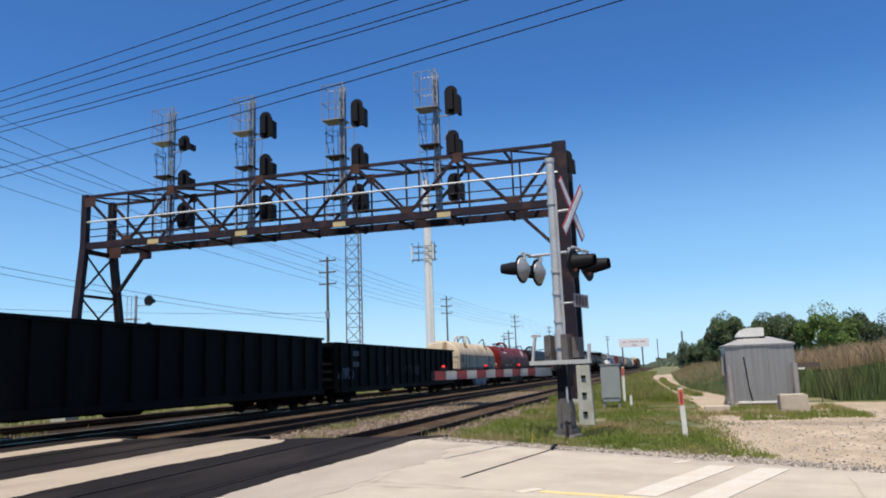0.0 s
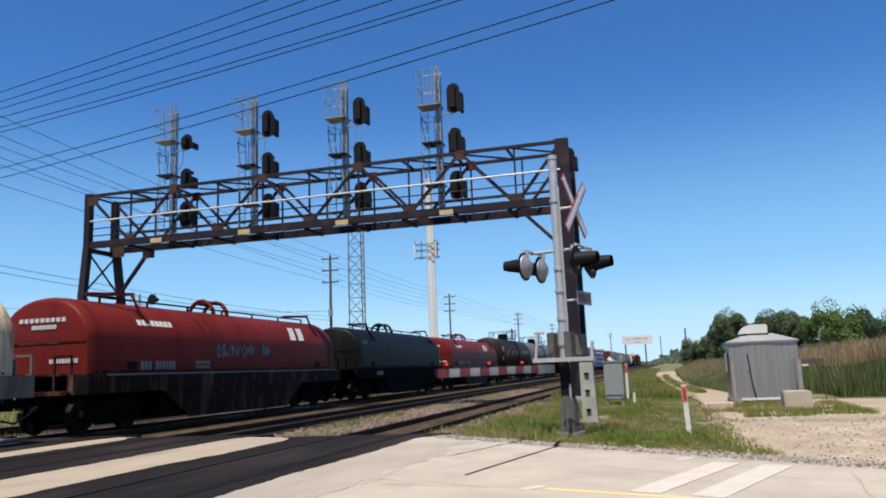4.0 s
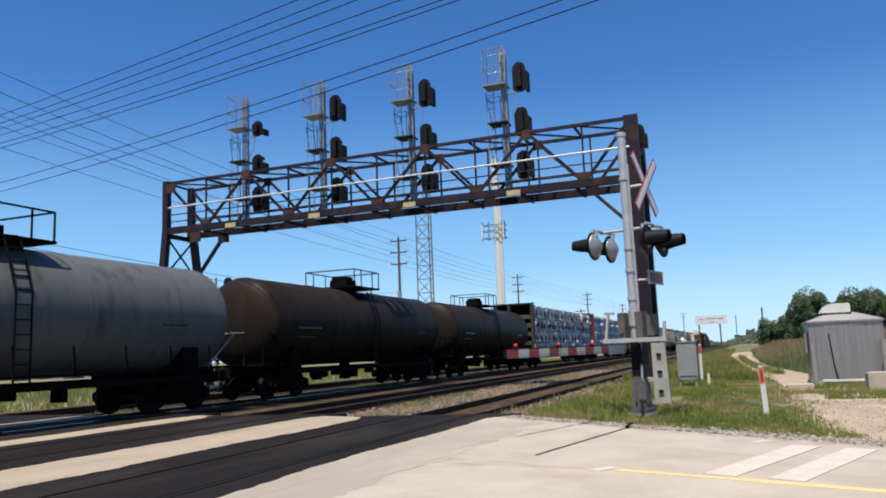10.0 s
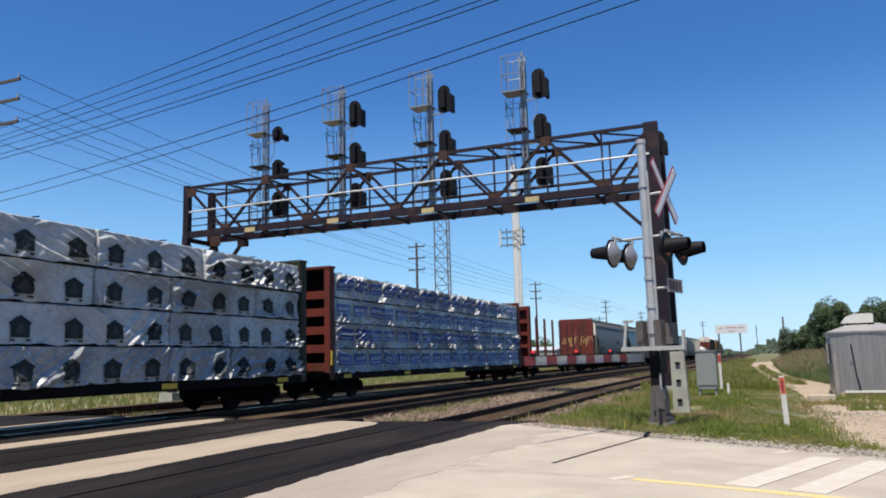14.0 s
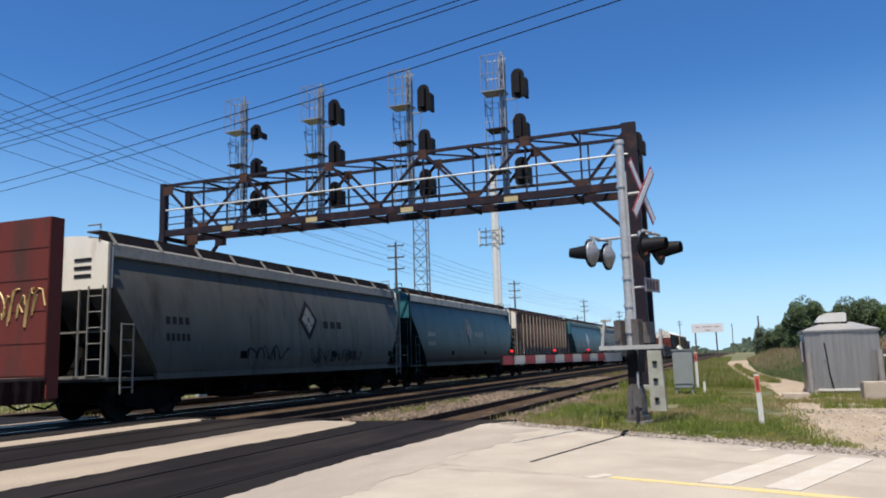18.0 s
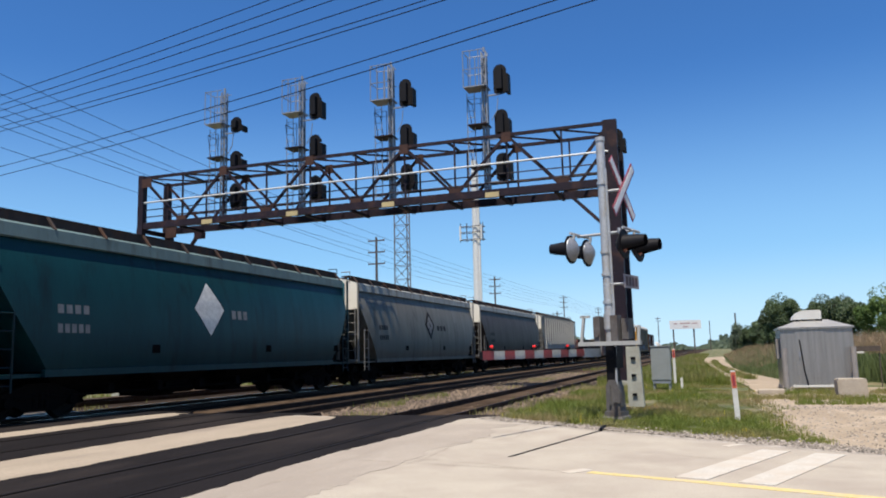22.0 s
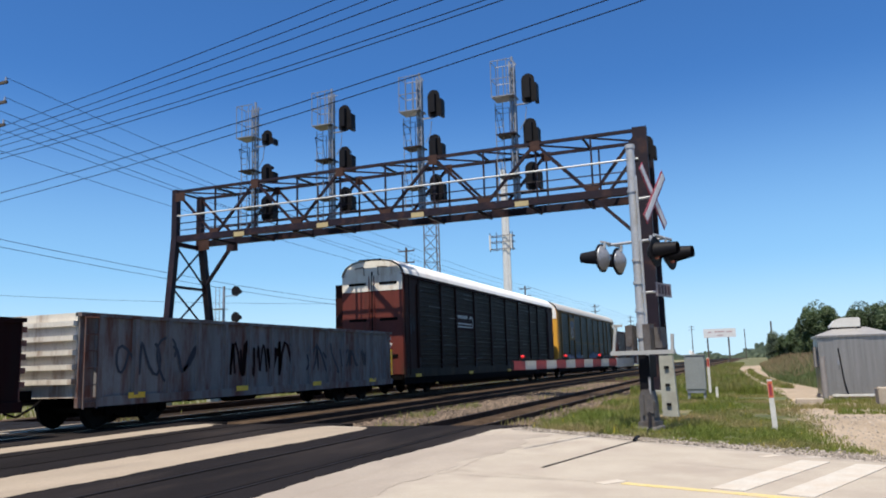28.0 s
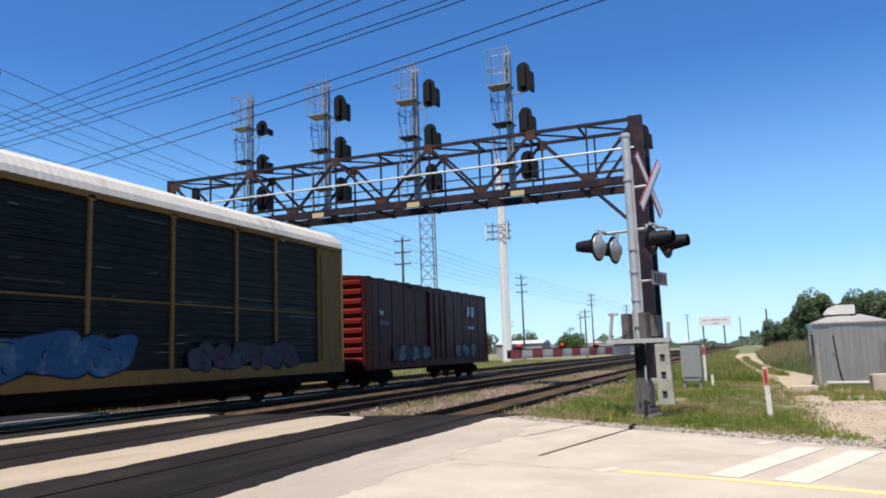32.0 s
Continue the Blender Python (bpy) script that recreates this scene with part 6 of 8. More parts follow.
# -- boxcar --
def boxcar(s0, s1, label):
    car, L = start("boxcar", label, s0, s1, 2.2)
    part("body", B(-1.40, 1.40, 0.12, L - 0.12, 0.95, 4.45), P["boxred"], car)
    part("side_sill", B(1.40, 1.47, 0.1, L - 0.1, 0.78, 1.0), P["boxred"], car)
    part("side_sill", B(-1.47, -1.40, 0.1, L - 0.1, 0.78, 1.0), P["boxred"], car)
    part("roof", extr(bmesh.new(), [(1.47, 4.43), (1.47, 4.50), (0, 4.64), (-1.47, 4.50), (-1.47, 4.43)], 0.05, L - 0.05), P["boxred"], car)
    for k in range(12):
        y = 0.6 + (L - 1.2) * k / 11
        part("roof_seam", beam(bmesh.new(), (-1.46, y, 4.53), (0, y, 4.66), 0.06, 0.04), P["boxred"], car)
        part("roof_seam", beam(bmesh.new(), (1.46, y, 4.53), (0, y, 4.66), 0.06, 0.04), P["boxred"], car)
    m = L / 2
    for k in range(13):
        y = 0.2 + (L - 0.4) * k / 12
        if abs(y - m) > 1.7:
            part("side_post", B(1.40, 1.415, y - 0.05, y + 0.05, 1.0, 4.43), P["boxred"], car)
    d = part("door", B(1.40, 1.46, m - 1.1, m + 1.55, 1.05, 4.3), P["boxred"], car, "sliding plug door")
    for y in (m - 1.0, m - 0.35, m + 0.35, m + 1.0):
        part("door_rod", rod(bmesh.new(), (1.48, y, 1.1), (1.48, y, 4.25), 0.025, 6), P["boxred"], d)
    for z in (1.0, 4.35):
        part("door_track", B(1.40, 1.49, m - 3.2, m + 1.7, z - 0.04, z + 0.04), P["boxred"], car)
    for q, y in ((-1, 0.12), (1, L - 0.12)):
        for k in range(9):
            z = 1.15 + k * 0.39
            bm = bmesh.new()
            pts = [(0.0, -0.15), (0.10, -0.07), (0.10, 0.07), (0.0, 0.15)]
            a = [bm.verts.new((-1.3, y + q * o, z + dz)) for o, dz in pts]
            b = [bm.verts.new((1.3, y + q * o, z + dz)) for o, dz in pts]
            for i in range(4):
                bm.faces.new((a[i], a[(i + 1) % 4], b[(i + 1) % 4], b[i]))
            bm.faces.new(a)
            bm.faces.new(b)
            # end ribs carry the sunlight as a lighter red than the sides
            part("end_rib", bm, P["red"], car)
        for x in (-1.38, 1.38):
            part("corner_post", B(x - 0.06, x + 0.06, y - 0.06, y + 0.06, 0.95, 4.45), P["boxred"], car)
    ladder(car, 0.2, 0.62, 0.7, 4.4, 1.50, "boxred")
    ladder(car, L - 0.62, L - 0.2, 0.7, 2.2, 1.50, "boxred")
    sill(car, L, 0.65, 0.95)
    bm = bmesh.new()
    for c in (-0.6, 0.08):
        bm.faces.new([bm.verts.new((1.466, 12.6 + c + y, 3.25 + z)) for y, z in ((0, 0), (0.42, 0), (0.56, 0.55), (0.14, 0.55))])
    part("emblem", bm, P["letter"], car, "slanted white block emblem")
    mark(car, 12.2, 2.6, 1.0, 0.14, "letter", x=1.452, bars=6)
    mark(car, 1.4, 3.0, 0.4, 0.18, "letter", x=1.452, bars=2)
    mark(car, 1.4, 2.6, 0.9, 0.16, "dim_letter", x=1.452, bars=6)
    graffiti(car, 2.6, 1.05, 4.0, 0.75, ["graf_grey", "dim_letter"], 31, 1.456)
    graffiti(car, 10.2, 1.15, 3.0, 0.7, ["graf_white", "graf_grey"], 32, 1.456)
    return car, L


# -- the cars in their order --
gondola(10.4, 30.5, "long black ribbed gondola car, empty", 2.86, ("black", "black"), 17)
car, L = gondola(31.7, 51.8, "long black ribbed gondola car with worn white scrawls", 2.72, ("black", "black"), 17)
scrawl(car, 0.35, 1.0, 1.7, 0.85, "graf_white", 40, 1.44, 5, 0.08)
for z in (2.22, 1.72):
    mark(car, 2.15, z, 0.8, 0.24, "dim_letter", x=1.44, bars=3)
for k, (y, w) in enumerate(((6.4, 0.5), (9.6, 1.5), (11.6, 0.9), (17.4, 1.3))):
    scrawl(car, y, 1.1, w, 0.8, "graf_grey", 41 + k, 1.44, 3, 0.06)
car, L = coil_car(53.2, 66.3, "pale tan coil car with a rust-streaked round hood", "tan", "tan_sill")
graffiti(car, 5.0, 0.28, 3.7, 0.78, ["bubble"], 7, 1.43, 0.74)
scrawl(car, 8.8, 0.42, 0.7, 0.6, "bubble", 8, 1.43, 3)
mark(car, 2.3, 1.2, 0.7, 0.24, "dark_letter", x=1.482, bars=3)
mark(car, 3.3, 1.2, 1.1, 0.24, "dark_letter", x=1.482, bars=5)
mark(car, 1.5, 1.12, 0.45, 0.14, "letter", x=1.482, bars=3)


def red_coil(s0, s1, seed, along):
    car, L = coil_car(s0, s1, "red coil car with a round hood and white lettering", "red", "red_dark", True)
    bm = bmesh.new()
    for k in range(8):
        y = 2.6 + 0.2 * k
        bm.faces.new([bm.verts.new((1.318 - (z - 2.88) * 0.64, y + d, z)) for d, z in ((0, 2.88), (0.16, 2.88), (0.16, 3.04), (0, 3.04))])
    part("lettering", bm, P["letter"], car)
    bm = bmesh.new()
    for c in (-0.62, 0.08):
        bm.faces.new([bm.verts.new((1.405 - 0.42 * z if z < 0.2 else 1.328 - 0.60 * (z - 0.2), L * along + c + y, 2.70 + z)) for y, z in ((0, 0), (0.46, 0), (0.50, 0.2), (0.60, 0.5), (0.14, 0.5), (0.04, 0.2))])
    part("emblem", bm, P["letter"], car, "slanted white block emblem")
    mark(car, 2.6, 1.64, 0.5, 0.24, "dim_letter", x=1.432, bars=3)
    mark(car, 3.25, 1.64, 0.95, 0.24, "dim_letter", x=1.432, bars=6)
    for z in (1.80, 1.66):
        mark(car, 5.2, z, 0.8, 0.09, "dim_letter", x=1.432, bars=6)
    scrawl(car, 6.5, 1.95, 1.5, 0.55, "graf_white", seed, 1.43, 4, 0.07)
    graffiti(car, 8.2, 2.05, 0.45, 0.4, ["graf_white"], seed + 1, 1.43, 0.4)
    graffiti(car, 9.3, 2.05, 0.5, 0.4, ["graf_white"], seed + 2, 1.43, 0.4)
    part("pinstripe", B(1.46, 1.485, 1.2, L - 0.4, 1.5, 1.545), P["dim_letter"], car)
    for z, x0, x1 in ((2.92, -0.75, 0.75), (2.74, -0.35, 0.45), (1.85, 0.25, 1.15), (1.4, -0.95, -0.2)):
        bm = bmesh.new()
        for k in range(9):
            a = x0 + (x1 - x0) * k / 9
            box(bm, a, a + (x1 - x0) / 9 * 0.72, 0.53, 0.545, z, z + 0.11)
        part("lettering", bm, P["letter"], car)
    return car


red_coil(67.5, 83.6, 21, 0.757)
car, L = coil_car(85.6, 100.1, "charcoal black coil car with a round hood", "charcoal", "under", True)
mark(car, 0.95, 2.6, 0.8, 0.3, "dim_letter", x=1.36, bars=3)
mark(car, 2.6, 1.2, 0.9, 0.2, "dim_letter", x=1.482, bars=5)
red_coil(101.65, 117.6, 22, 0.715)
tank_car(118.6, 134.9, "dark brown tank car with yellow reflective stripes", "brown", "dim_letter", 1, (0.34, 0.5, 0.62), True)
tank_car(135.7, 151.4, "pale grey tank car with scattered darker patches", "grey_tank", "dark_letter", 2, (0.44, 0.62))
tank_car(152.2, 168.3, "dark brown tank car with a dull painted shell", "brown", "dim_letter", 3, (0.3, 0.66))
tank_car(169.1, 185.3, "dark brown tank car with worn white lettering", "brown", "letter", 4, (0.35, 0.62))
lumber_car(186.05, 208.7, "olive lumber car stacked with wrapped board packs", "green", "ink", 5)
lumber_car(210.2, 233.2, "red lumber car stacked with blue-printed wrapped packs", "oxide", "blue", 6)
stake_flat(235.3, 255.9, "empty flat car with tall stakes and red bulkheads")
hopper(257.2, 274.5, "weathered grey covered hopper with a diamond emblem", "grey", "cream", None, ("dark_letter", "dark_letter", "dim_letter"), 1, eave="galv_trim")
hopper(275.4, 292.6, "teal covered hopper with a pale diamond emblem", "teal", "teal_light", None, ("dim_letter", "teal", "dim_letter"), 2, trim="teal", eave="eave_pale")
hopper(293.7, 310.9, "rust-streaked covered hopper with pale side ribs", "rusty", "cream", "rust_rib", None, 3, low="grey_brown")
hopper(312.0, 328.9, "teal covered hopper with a white diamond emblem", "teal_green", "teal_light", None, ("letter", "letter", "letter"), 4, trim="teal", eave="teal_dull")
hopper(329.6, 346.2, "dirty grey covered hopper with a dark diamond emblem", "grey_warm", "cream", None, ("dark_letter", "dark_letter", "dim_letter"), 5, eave="eave_pale")
hopper(347.4, 364.6, "brown-grey covered hopper with a pale roof edge", "grey_brown", "cream", None, None, 6, eave="eave_pale")
hopper(365.7, 382.8, "grey covered hopper with pale vertical side ribs", "grey_rib", "cream", "rib", None, 7, low="grey_warm")
car, L = gondola(384.1, 401.0, "maroon gondola car with ends in a lighter, sunlit red", 2.42, ("maroon", "pink"), 14)
mark(car, 13.2, 1.75, 1.2, 0.4, "dim_letter", x=1.532, bars=2)
mark(car, 4.2, 2.0, 1.8, 0.18, "dim_letter", x=1.532, bars=7)
car, L = gondola(402.4, 418.6, "stained grey gondola car with rusty patches", 2.62, ("gond_grey", "rib"), 14)
scrawl(car, 1.2, 1.1, 2.6, 1.1, "graf_grey", 51, 1.44, 4, 0.09)
scrawl(car, 5.4, 1.1, 3.2, 1.1, "maroon", 52, 1.44, 5, 0.10)
scrawl(car, 9.6, 1.1, 4.4, 1.1, "graf_grey", 53, 1.44, 6, 0.08)
for k in range(4):
    mark(car, 1.5 + 4.2 * k, 0.72, 0.55, 0.14, "reflector", "reflector", 1.502, label="yellow reflective stripe")
part("reflector", B(1.50, 1.535, L - 0.16, L - 0.06, 0.95, 2.0), P["reflector"], car, "yellow reflective stripe")
car, L = autorack(419.8, 447.2, "dark autorack car with rust red end doors and a white roof", "rack_dark", "rack_brown", "rack_red", "cream", "arc", 1)
for k in range(4):
    mark(car, 1.2 + 7.0 * k, 0.8, 0.6, 0.14, "reflector", "reflector", 1.522, label="yellow reflective stripe")
car, L = autorack(448.5, 475.5, "yellow-framed autorack car with grey-green screens and graffiti", "rack_teal", "ochre", "yellow", "roof_white", "shield", 2)
graffiti(car, 1.75, 0.86, 2.2, 1.1, ["graf_violet"], 61, 1.525, 0.85)
graffiti(car, 3.9, 0.84, 1.9, 1.05, ["graf_lilac", "graf_violet"], 65, 1.525, 0.7)
graffiti(car, 6.75, 0.86, 2.5, 1.1, ["graf_blue", "graf_blue", "graf_violet"], 62, 1.525, 0.9)
graffiti(car, 12.3, 0.95, 3.9, 1.15, ["graf_blue"], 64, 1.525, 1.3)
graffiti(car, 18.5, 1.0, 5.2, 0.9, ["graf_grey", "graf_dusk"], 63, 1.525, 0.9)
boxcar(477.3, 492.8, "dark red boxcar with ribbed ends and faint graffiti")


def motions():
    for car, s in CARS:
        walk(car, [(2 * k, pose(CX, s - gone(2 * k), 0)) for k in range(17)])


# ---- crossing signals ----
U = Vector((0.276, 0.961, 0))        # across the road
N = Vector((0.961, -0.276, 0))       # along the road, towards the drivers
M.update(
    dull_red=mat("faded_red_print", (0.4345, 0.2686, 0.2607), (0.3792, 0.237, 0.237), 0.6, bump=0),
    lens=mat("dark_red_lens", (0.16, 0.012, 0.012), (0.10, 0.01, 0.01), 0.2, scale=6, bump=0),
    red_glow=mat("lit_red_lamp", (0.6, 0.02, 0.02), None, 0.3, bump=0, emit=((1.0, 0.03, 0.02), 0.35)),
    gate_red=mat("gate_red", (0.237, 0.01738, 0.0237), (0.1896, 0.0158, 0.02054), 0.45, scale=6),
    gate_white=mat("gate_white", (0.4108, 0.4108, 0.3871), (0.3476, 0.3476, 0.3318), 0.5, scale=6),
    sign_white=mat("sign_white", (0.6715, 0.6715, 0.6715), (0.6162, 0.6162, 0.6162), 0.4, scale=4),
    sign_dull=mat("dull_sign_face", (0.2844, 0.2449, 0.2528), (0.237, 0.2054, 0.2133), 0.6, scale=4),
    sign_red=mat("sign_red", (0.2844, 0.0237, 0.0474), (0.2212, 0.0237, 0.0395), 0.45, scale=4),
    dark_mark=mat("dark_maroon_print", (0.0553, 0.0158, 0.0237), (0.0395, 0.0158, 0.01975), 0.6, bump=0),
    casting=mat("grey_castings", (0.1501, 0.1382, 0.1304), (0.079, 0.07268, 0.0711), 0.65, 0.2, scale=5, c=(0.079, 0.0632, 0.0553), c_scale=3),
    cab=mat("brushed_aluminium_siding", (0.335, 0.318, 0.305), (0.235, 0.223, 0.214), 0.32, 0.55, scale=1.2, fine=30, stretch=(9, 9, 0.4), bump=0.05, c=(0.2607, 0.2528, 0.2449), c_scale=0.8, c_amount=0.4),
    cab_grey=mat("grey_cabinet_paint", (0.237, 0.2528, 0.2449), (0.1975, 0.2133, 0.2054), 0.55, scale=3),
    orange=mat("orange_band", (0.5688, 0.1343, 0.0553), (0.4898, 0.1106, 0.0474), 0.5, scale=5),
    post_white=mat("white_marker_paint", (0.6162, 0.6083, 0.5767), (0.5372, 0.5293, 0.4898), 0.5, scale=5),
    wire=mat("weathered_wire", (0.006, 0.007, 0.012), None, 0.7, bump=0, spec=0.1),
    pole_wood=mat("old_pole_wood", (0.079, 0.05925, 0.0474), (0.0553, 0.04345, 0.03792), 0.9, scale=3, stretch=(4, 4, 0.3)),
    bark=mat("bark", (0.06715, 0.05135, 0.0395), (0.0474, 0.03555, 0.02765), 0.95, scale=5, stretch=(2, 2, 0.5), bump=0.8),
    leaf=mat("tree_leaf", (0.105, 0.150, 0.066), (0.074, 0.110, 0.046), 0.6, scale=0.5, fine=3, vary=0.25, bump=0),
    leaf_light=mat("light_tree_leaf", (0.125, 0.19, 0.045), (0.080, 0.135, 0.032), 0.6, scale=0.5, fine=3, vary=0.2, bump=0),
    # leaf_far: paler green with the haze of distance put into the colour
    leaf_far=mat("hazed_pale_leaf", (0.15, 0.19, 0.125), (0.105, 0.145, 0.09), 0.7, scale=0.5, fine=3, bump=0),
    blade=mat("grass_blade", (0.145, 0.200, 0.027), (0.215, 0.235, 0.044), 0.6, scale=0.8, fine=4, c=(0.36, 0.265, 0.135), c_scale=0.38, c_amount=0.50, bump=0),
    reed=mat("reed_blade", (0.06715, 0.1067, 0.02686), (0.09875, 0.1264, 0.0395), 0.7, scale=0.5, fine=3, c=(0.1975, 0.1501, 0.0869), c_scale=0.25, c_amount=0.4, bump=0),
    plume=mat("dry_reed_plume", (0.2844, 0.1857, 0.1145), (0.2054, 0.1501, 0.08295), 0.85, scale=1, fine=4, bump=0),
    flower=mat("yellow_flower", (0.75, 0.62, 0.05), None, 0.6, bump=0),
    stone=mat("loose_stone", (0.2844, 0.2449, 0.2054), (0.1738, 0.1501, 0.1264), 0.95, scale=3, fine=20),
    siding=mat("grey_house_siding", (0.2844, 0.2686, 0.2607), (0.237, 0.2251, 0.2212), 0.8, scale=1),
    shingle=mat("grey_shingle", (0.1659, 0.158, 0.158), (0.1264, 0.1225, 0.1225), 0.9, scale=2),
    window=mat("dark_window", (0.03, 0.035, 0.045), None, 0.1, bump=0),
    metal_roof=mat("pale_metal_roof", (0.474, 0.4898, 0.5056), (0.395, 0.4108, 0.4266), 0.5, scale=1),
    shed_blue=mat("slate_siding", (0.1027, 0.1264, 0.158), (0.079, 0.1027, 0.1343), 0.7, scale=1),
    bollard=mat("grey_bollard", (0.2686, 0.2489, 0.237), (0.2133, 0.1975, 0.1896), 0.9, scale=4),
    ballast_stone=mat("ballast_stone", (0.175, 0.128, 0.090), (0.085, 0.062, 0.045), 0.95, scale=3, fine=20),
    hut_roof=mat("dull_aluminium_roof", (0.3318, 0.3239, 0.316), (0.2686, 0.2607, 0.2528), 0.6, 0.2, scale=2),
    block=mat("weathered_concrete_block", (0.4345, 0.3713, 0.2923), (0.3555, 0.3002, 0.237), 0.95, scale=4, fine=30, bump=0.6),
)
for rock in (M["ballast_stone"], M["stone"]):
    # each stone has its own tone
    nt = rock.node_tree
    bsdf, geo = nt.nodes["Principled BSDF"], nt.nodes.new("ShaderNodeNewGeometry")
    tones, hue = nt.nodes.new("ShaderNodeMapRange"), nt.nodes.new("ShaderNodeHueSaturation")
    tones.inputs["To Min"].default_value, tones.inputs["To Max"].default_value = 0.25, 1.75
    nt.links.new(geo.outputs["Random Per Island"], tones.inputs["Value"])
    nt.links.new(tones.outputs[0], hue.inputs["Value"])
    nt.links.new(bsdf.inputs["Base Color"].links[0].from_socket, hue.inputs["Color"])
    nt.links.new(hue.outputs[0], bsdf.inputs["Base Color"])
for leaf_mat in (M["leaf"], M["leaf_light"], M["leaf_far"], M["blade"]):
    # thin leaves pass part of the light
    nt = leaf_mat.node_tree
    bsdf = nt.nodes["Principled BSDF"]
    thin, blend = nt.nodes.new("ShaderNodeBsdfTranslucent"), nt.nodes.new("ShaderNodeMixShader")
    nt.links.new(bsdf.inputs["Base Color"].links[0].from_socket, thin.inputs["Color"])
    blend.inputs["Fac"].default_value = 0.38
    nt.links.new(bsdf.outputs[0], blend.inputs[1])
    nt.links.new(thin.outputs[0], blend.inputs[2])
    nt.links.new(blend.outputs[0], nt.nodes["Material Output"].inputs["Surface"])
MX, MY = -1.95, 15.4
base = Vector((MX, MY, 0))
mast = thing("crossing_signal_mast", "silver crossing signal mast with crossbuck, flashers and gate", "crossing signal", (MX, MY, 0))


def at_road(n, u, z):
    """Local place: n along the road, u across it."""
    v = N * n + U * u
    return (v.x, v.y, z)


TURN = Matrix(((N.x, U.x, 0, 0), (N.y, U.y, 0, 0), (0, 0, 1, 0), (0, 0, 0, 1)))
part("pole", rod(bmesh.new(), (0, 0, 0.2), (0, 0, 5.5), 0.086, 18), M["silver"], mast)
part("pole_cap", rod(bmesh.new(), (0, 0, 5.5), (0, 0, 5.58), 0.098, 18), M["silver"], mast)
part("pole_sleeve", rod(bmesh.new(), (0, 0, 1.7), (0, 0, 2.0), 0.11, 18), M["silver"], mast)
bm = bmesh.new()
box(bm, -0.14, 0.25, -0.22, 0.22, -0.15, 0.03)
box(bm, -0.10, 0.21, -0.17, 0.17, 0.03, 0.08)
part("footing", bm, M["bollard"], mast, at=TURN)
bm = bmesh.new()
extr(bm, [(-0.09, 0.10), (0.19, 0.10), (0.16, 0.58), (0.12, 0.72), (-0.02, 0.72), (-0.08, 0.6)], -0.15, 0.15)
box(bm, 0.16, 0.20, -0.1, 0.1, 0.2, 0.5)
box(bm, -0.11, 0.22, -0.2, 0.2, 0.03, 0.12)
rod(bm, (0.0, -0.17, 0.25), (0.0, -0.17, 0.62), 0.025, 8)
box(bm, 0.06, 0.2, -0.17, -0.15, 0.28, 0.55)
part("junction_box", bm, M["casting"], mast, "grey cast junction box at the mast foot", TURN)
bm = bmesh.new()
box(bm, -0.07, 0.13, -0.1, 0.1, 0.6, 1.42)
box(bm, -0.02, 0.16, -0.14, 0.2, 0.95, 1.36)
rod(bm, (0.05, -0.16, 1.2), (0.05, 0.1, 1.2), 0.09, 12)
part("gate_mechanism", bm, M["black"], mast, "dark grey gate drive housing", TURN)
bm = bmesh.new()
box(bm, 0.10, 0.24, -0.2, 0.02, 1.46, 1.96)
box(bm, -0.26, -0.12, -0.2, 0.04, 1.46, 1.95)
box(bm, 0.27, 0.40, -0.05, 0.2, 1.5, 1.9)
rod(bm, (-0.19, -0.2, 1.6), (-0.19, -0.23, 1.6), 0.055, 12)
part("drive_cover", bm, M["casting"], mast, "dull grey gate drive covers", TURN)
bm = bmesh.new()
box(bm, -0.55, 0.72, -0.3, -0.2, 1.38, 1.46)
beam(bm, (-0.50, -0.25, 1.42), (-0.42, -0.25, 1.98), 0.05)
beam(bm, (-0.50, -0.25, 1.95), (-0.3, -0.25, 1.95), 0.05)
beam(bm, (0.68, -0.25, 1.42), (0.70, -0.25, 1.75), 0.05)
part("arm_bracket", bm, M["gate_white"], mast, "pale bracket that carries the gate arm", TURN)
bm = bmesh.new()
pts = [(-0.12, 0.05), (0.22, 0.03), (0.17, 1.36), (-0.12, 1.36)]
a = [bm.verts.new((x, 2.35, z)) for x, z in pts]
b = [bm.verts.new((x, 2.6, z)) for x, z in pts]
for i in range(4):
    bm.faces.new((a[i], a[(i + 1) % 4], b[(i + 1) % 4], b[i]))
bm.faces.new(a)
bm.faces.new(b)
weight = tagged(new("concrete_marker_post", smooth(mesh_of("concrete_marker_post", bm, M["concrete"]))), "pale tapered concrete post with bolts in the grass", "post")
weight.matrix_basis = Matrix.Translation((-1.80, 15.4, 0))
for z in (0.3, 0.72, 1.1):
    part("bolt", B(-0.02, 0.08, 2.31, 2.35, z - 0.03, z + 0.03), M["black"], weight)
part("conduit", pipe(bmesh.new(), [at_road(0.12, -0.1, 0.3), at_road(0.16, -0.12, 2.2), at_road(0.13, -0.1, 4.9)], 0.022), M["silver"], mast)
for z in (2.2, 2.75, 3.2, 4.6):
    part("clamp", rod(bmesh.new(), (0, 0, z), (0, 0, z + 0.06), 0.104, 14), M["silver"], mast)
# crossarm and four flashers
part("crossarm", pipe(bmesh.new(), [at_road(-0.6, 0, 3.6), at_road(0.6, 0, 3.6)], 0.03, 8), M["silver"], mast)


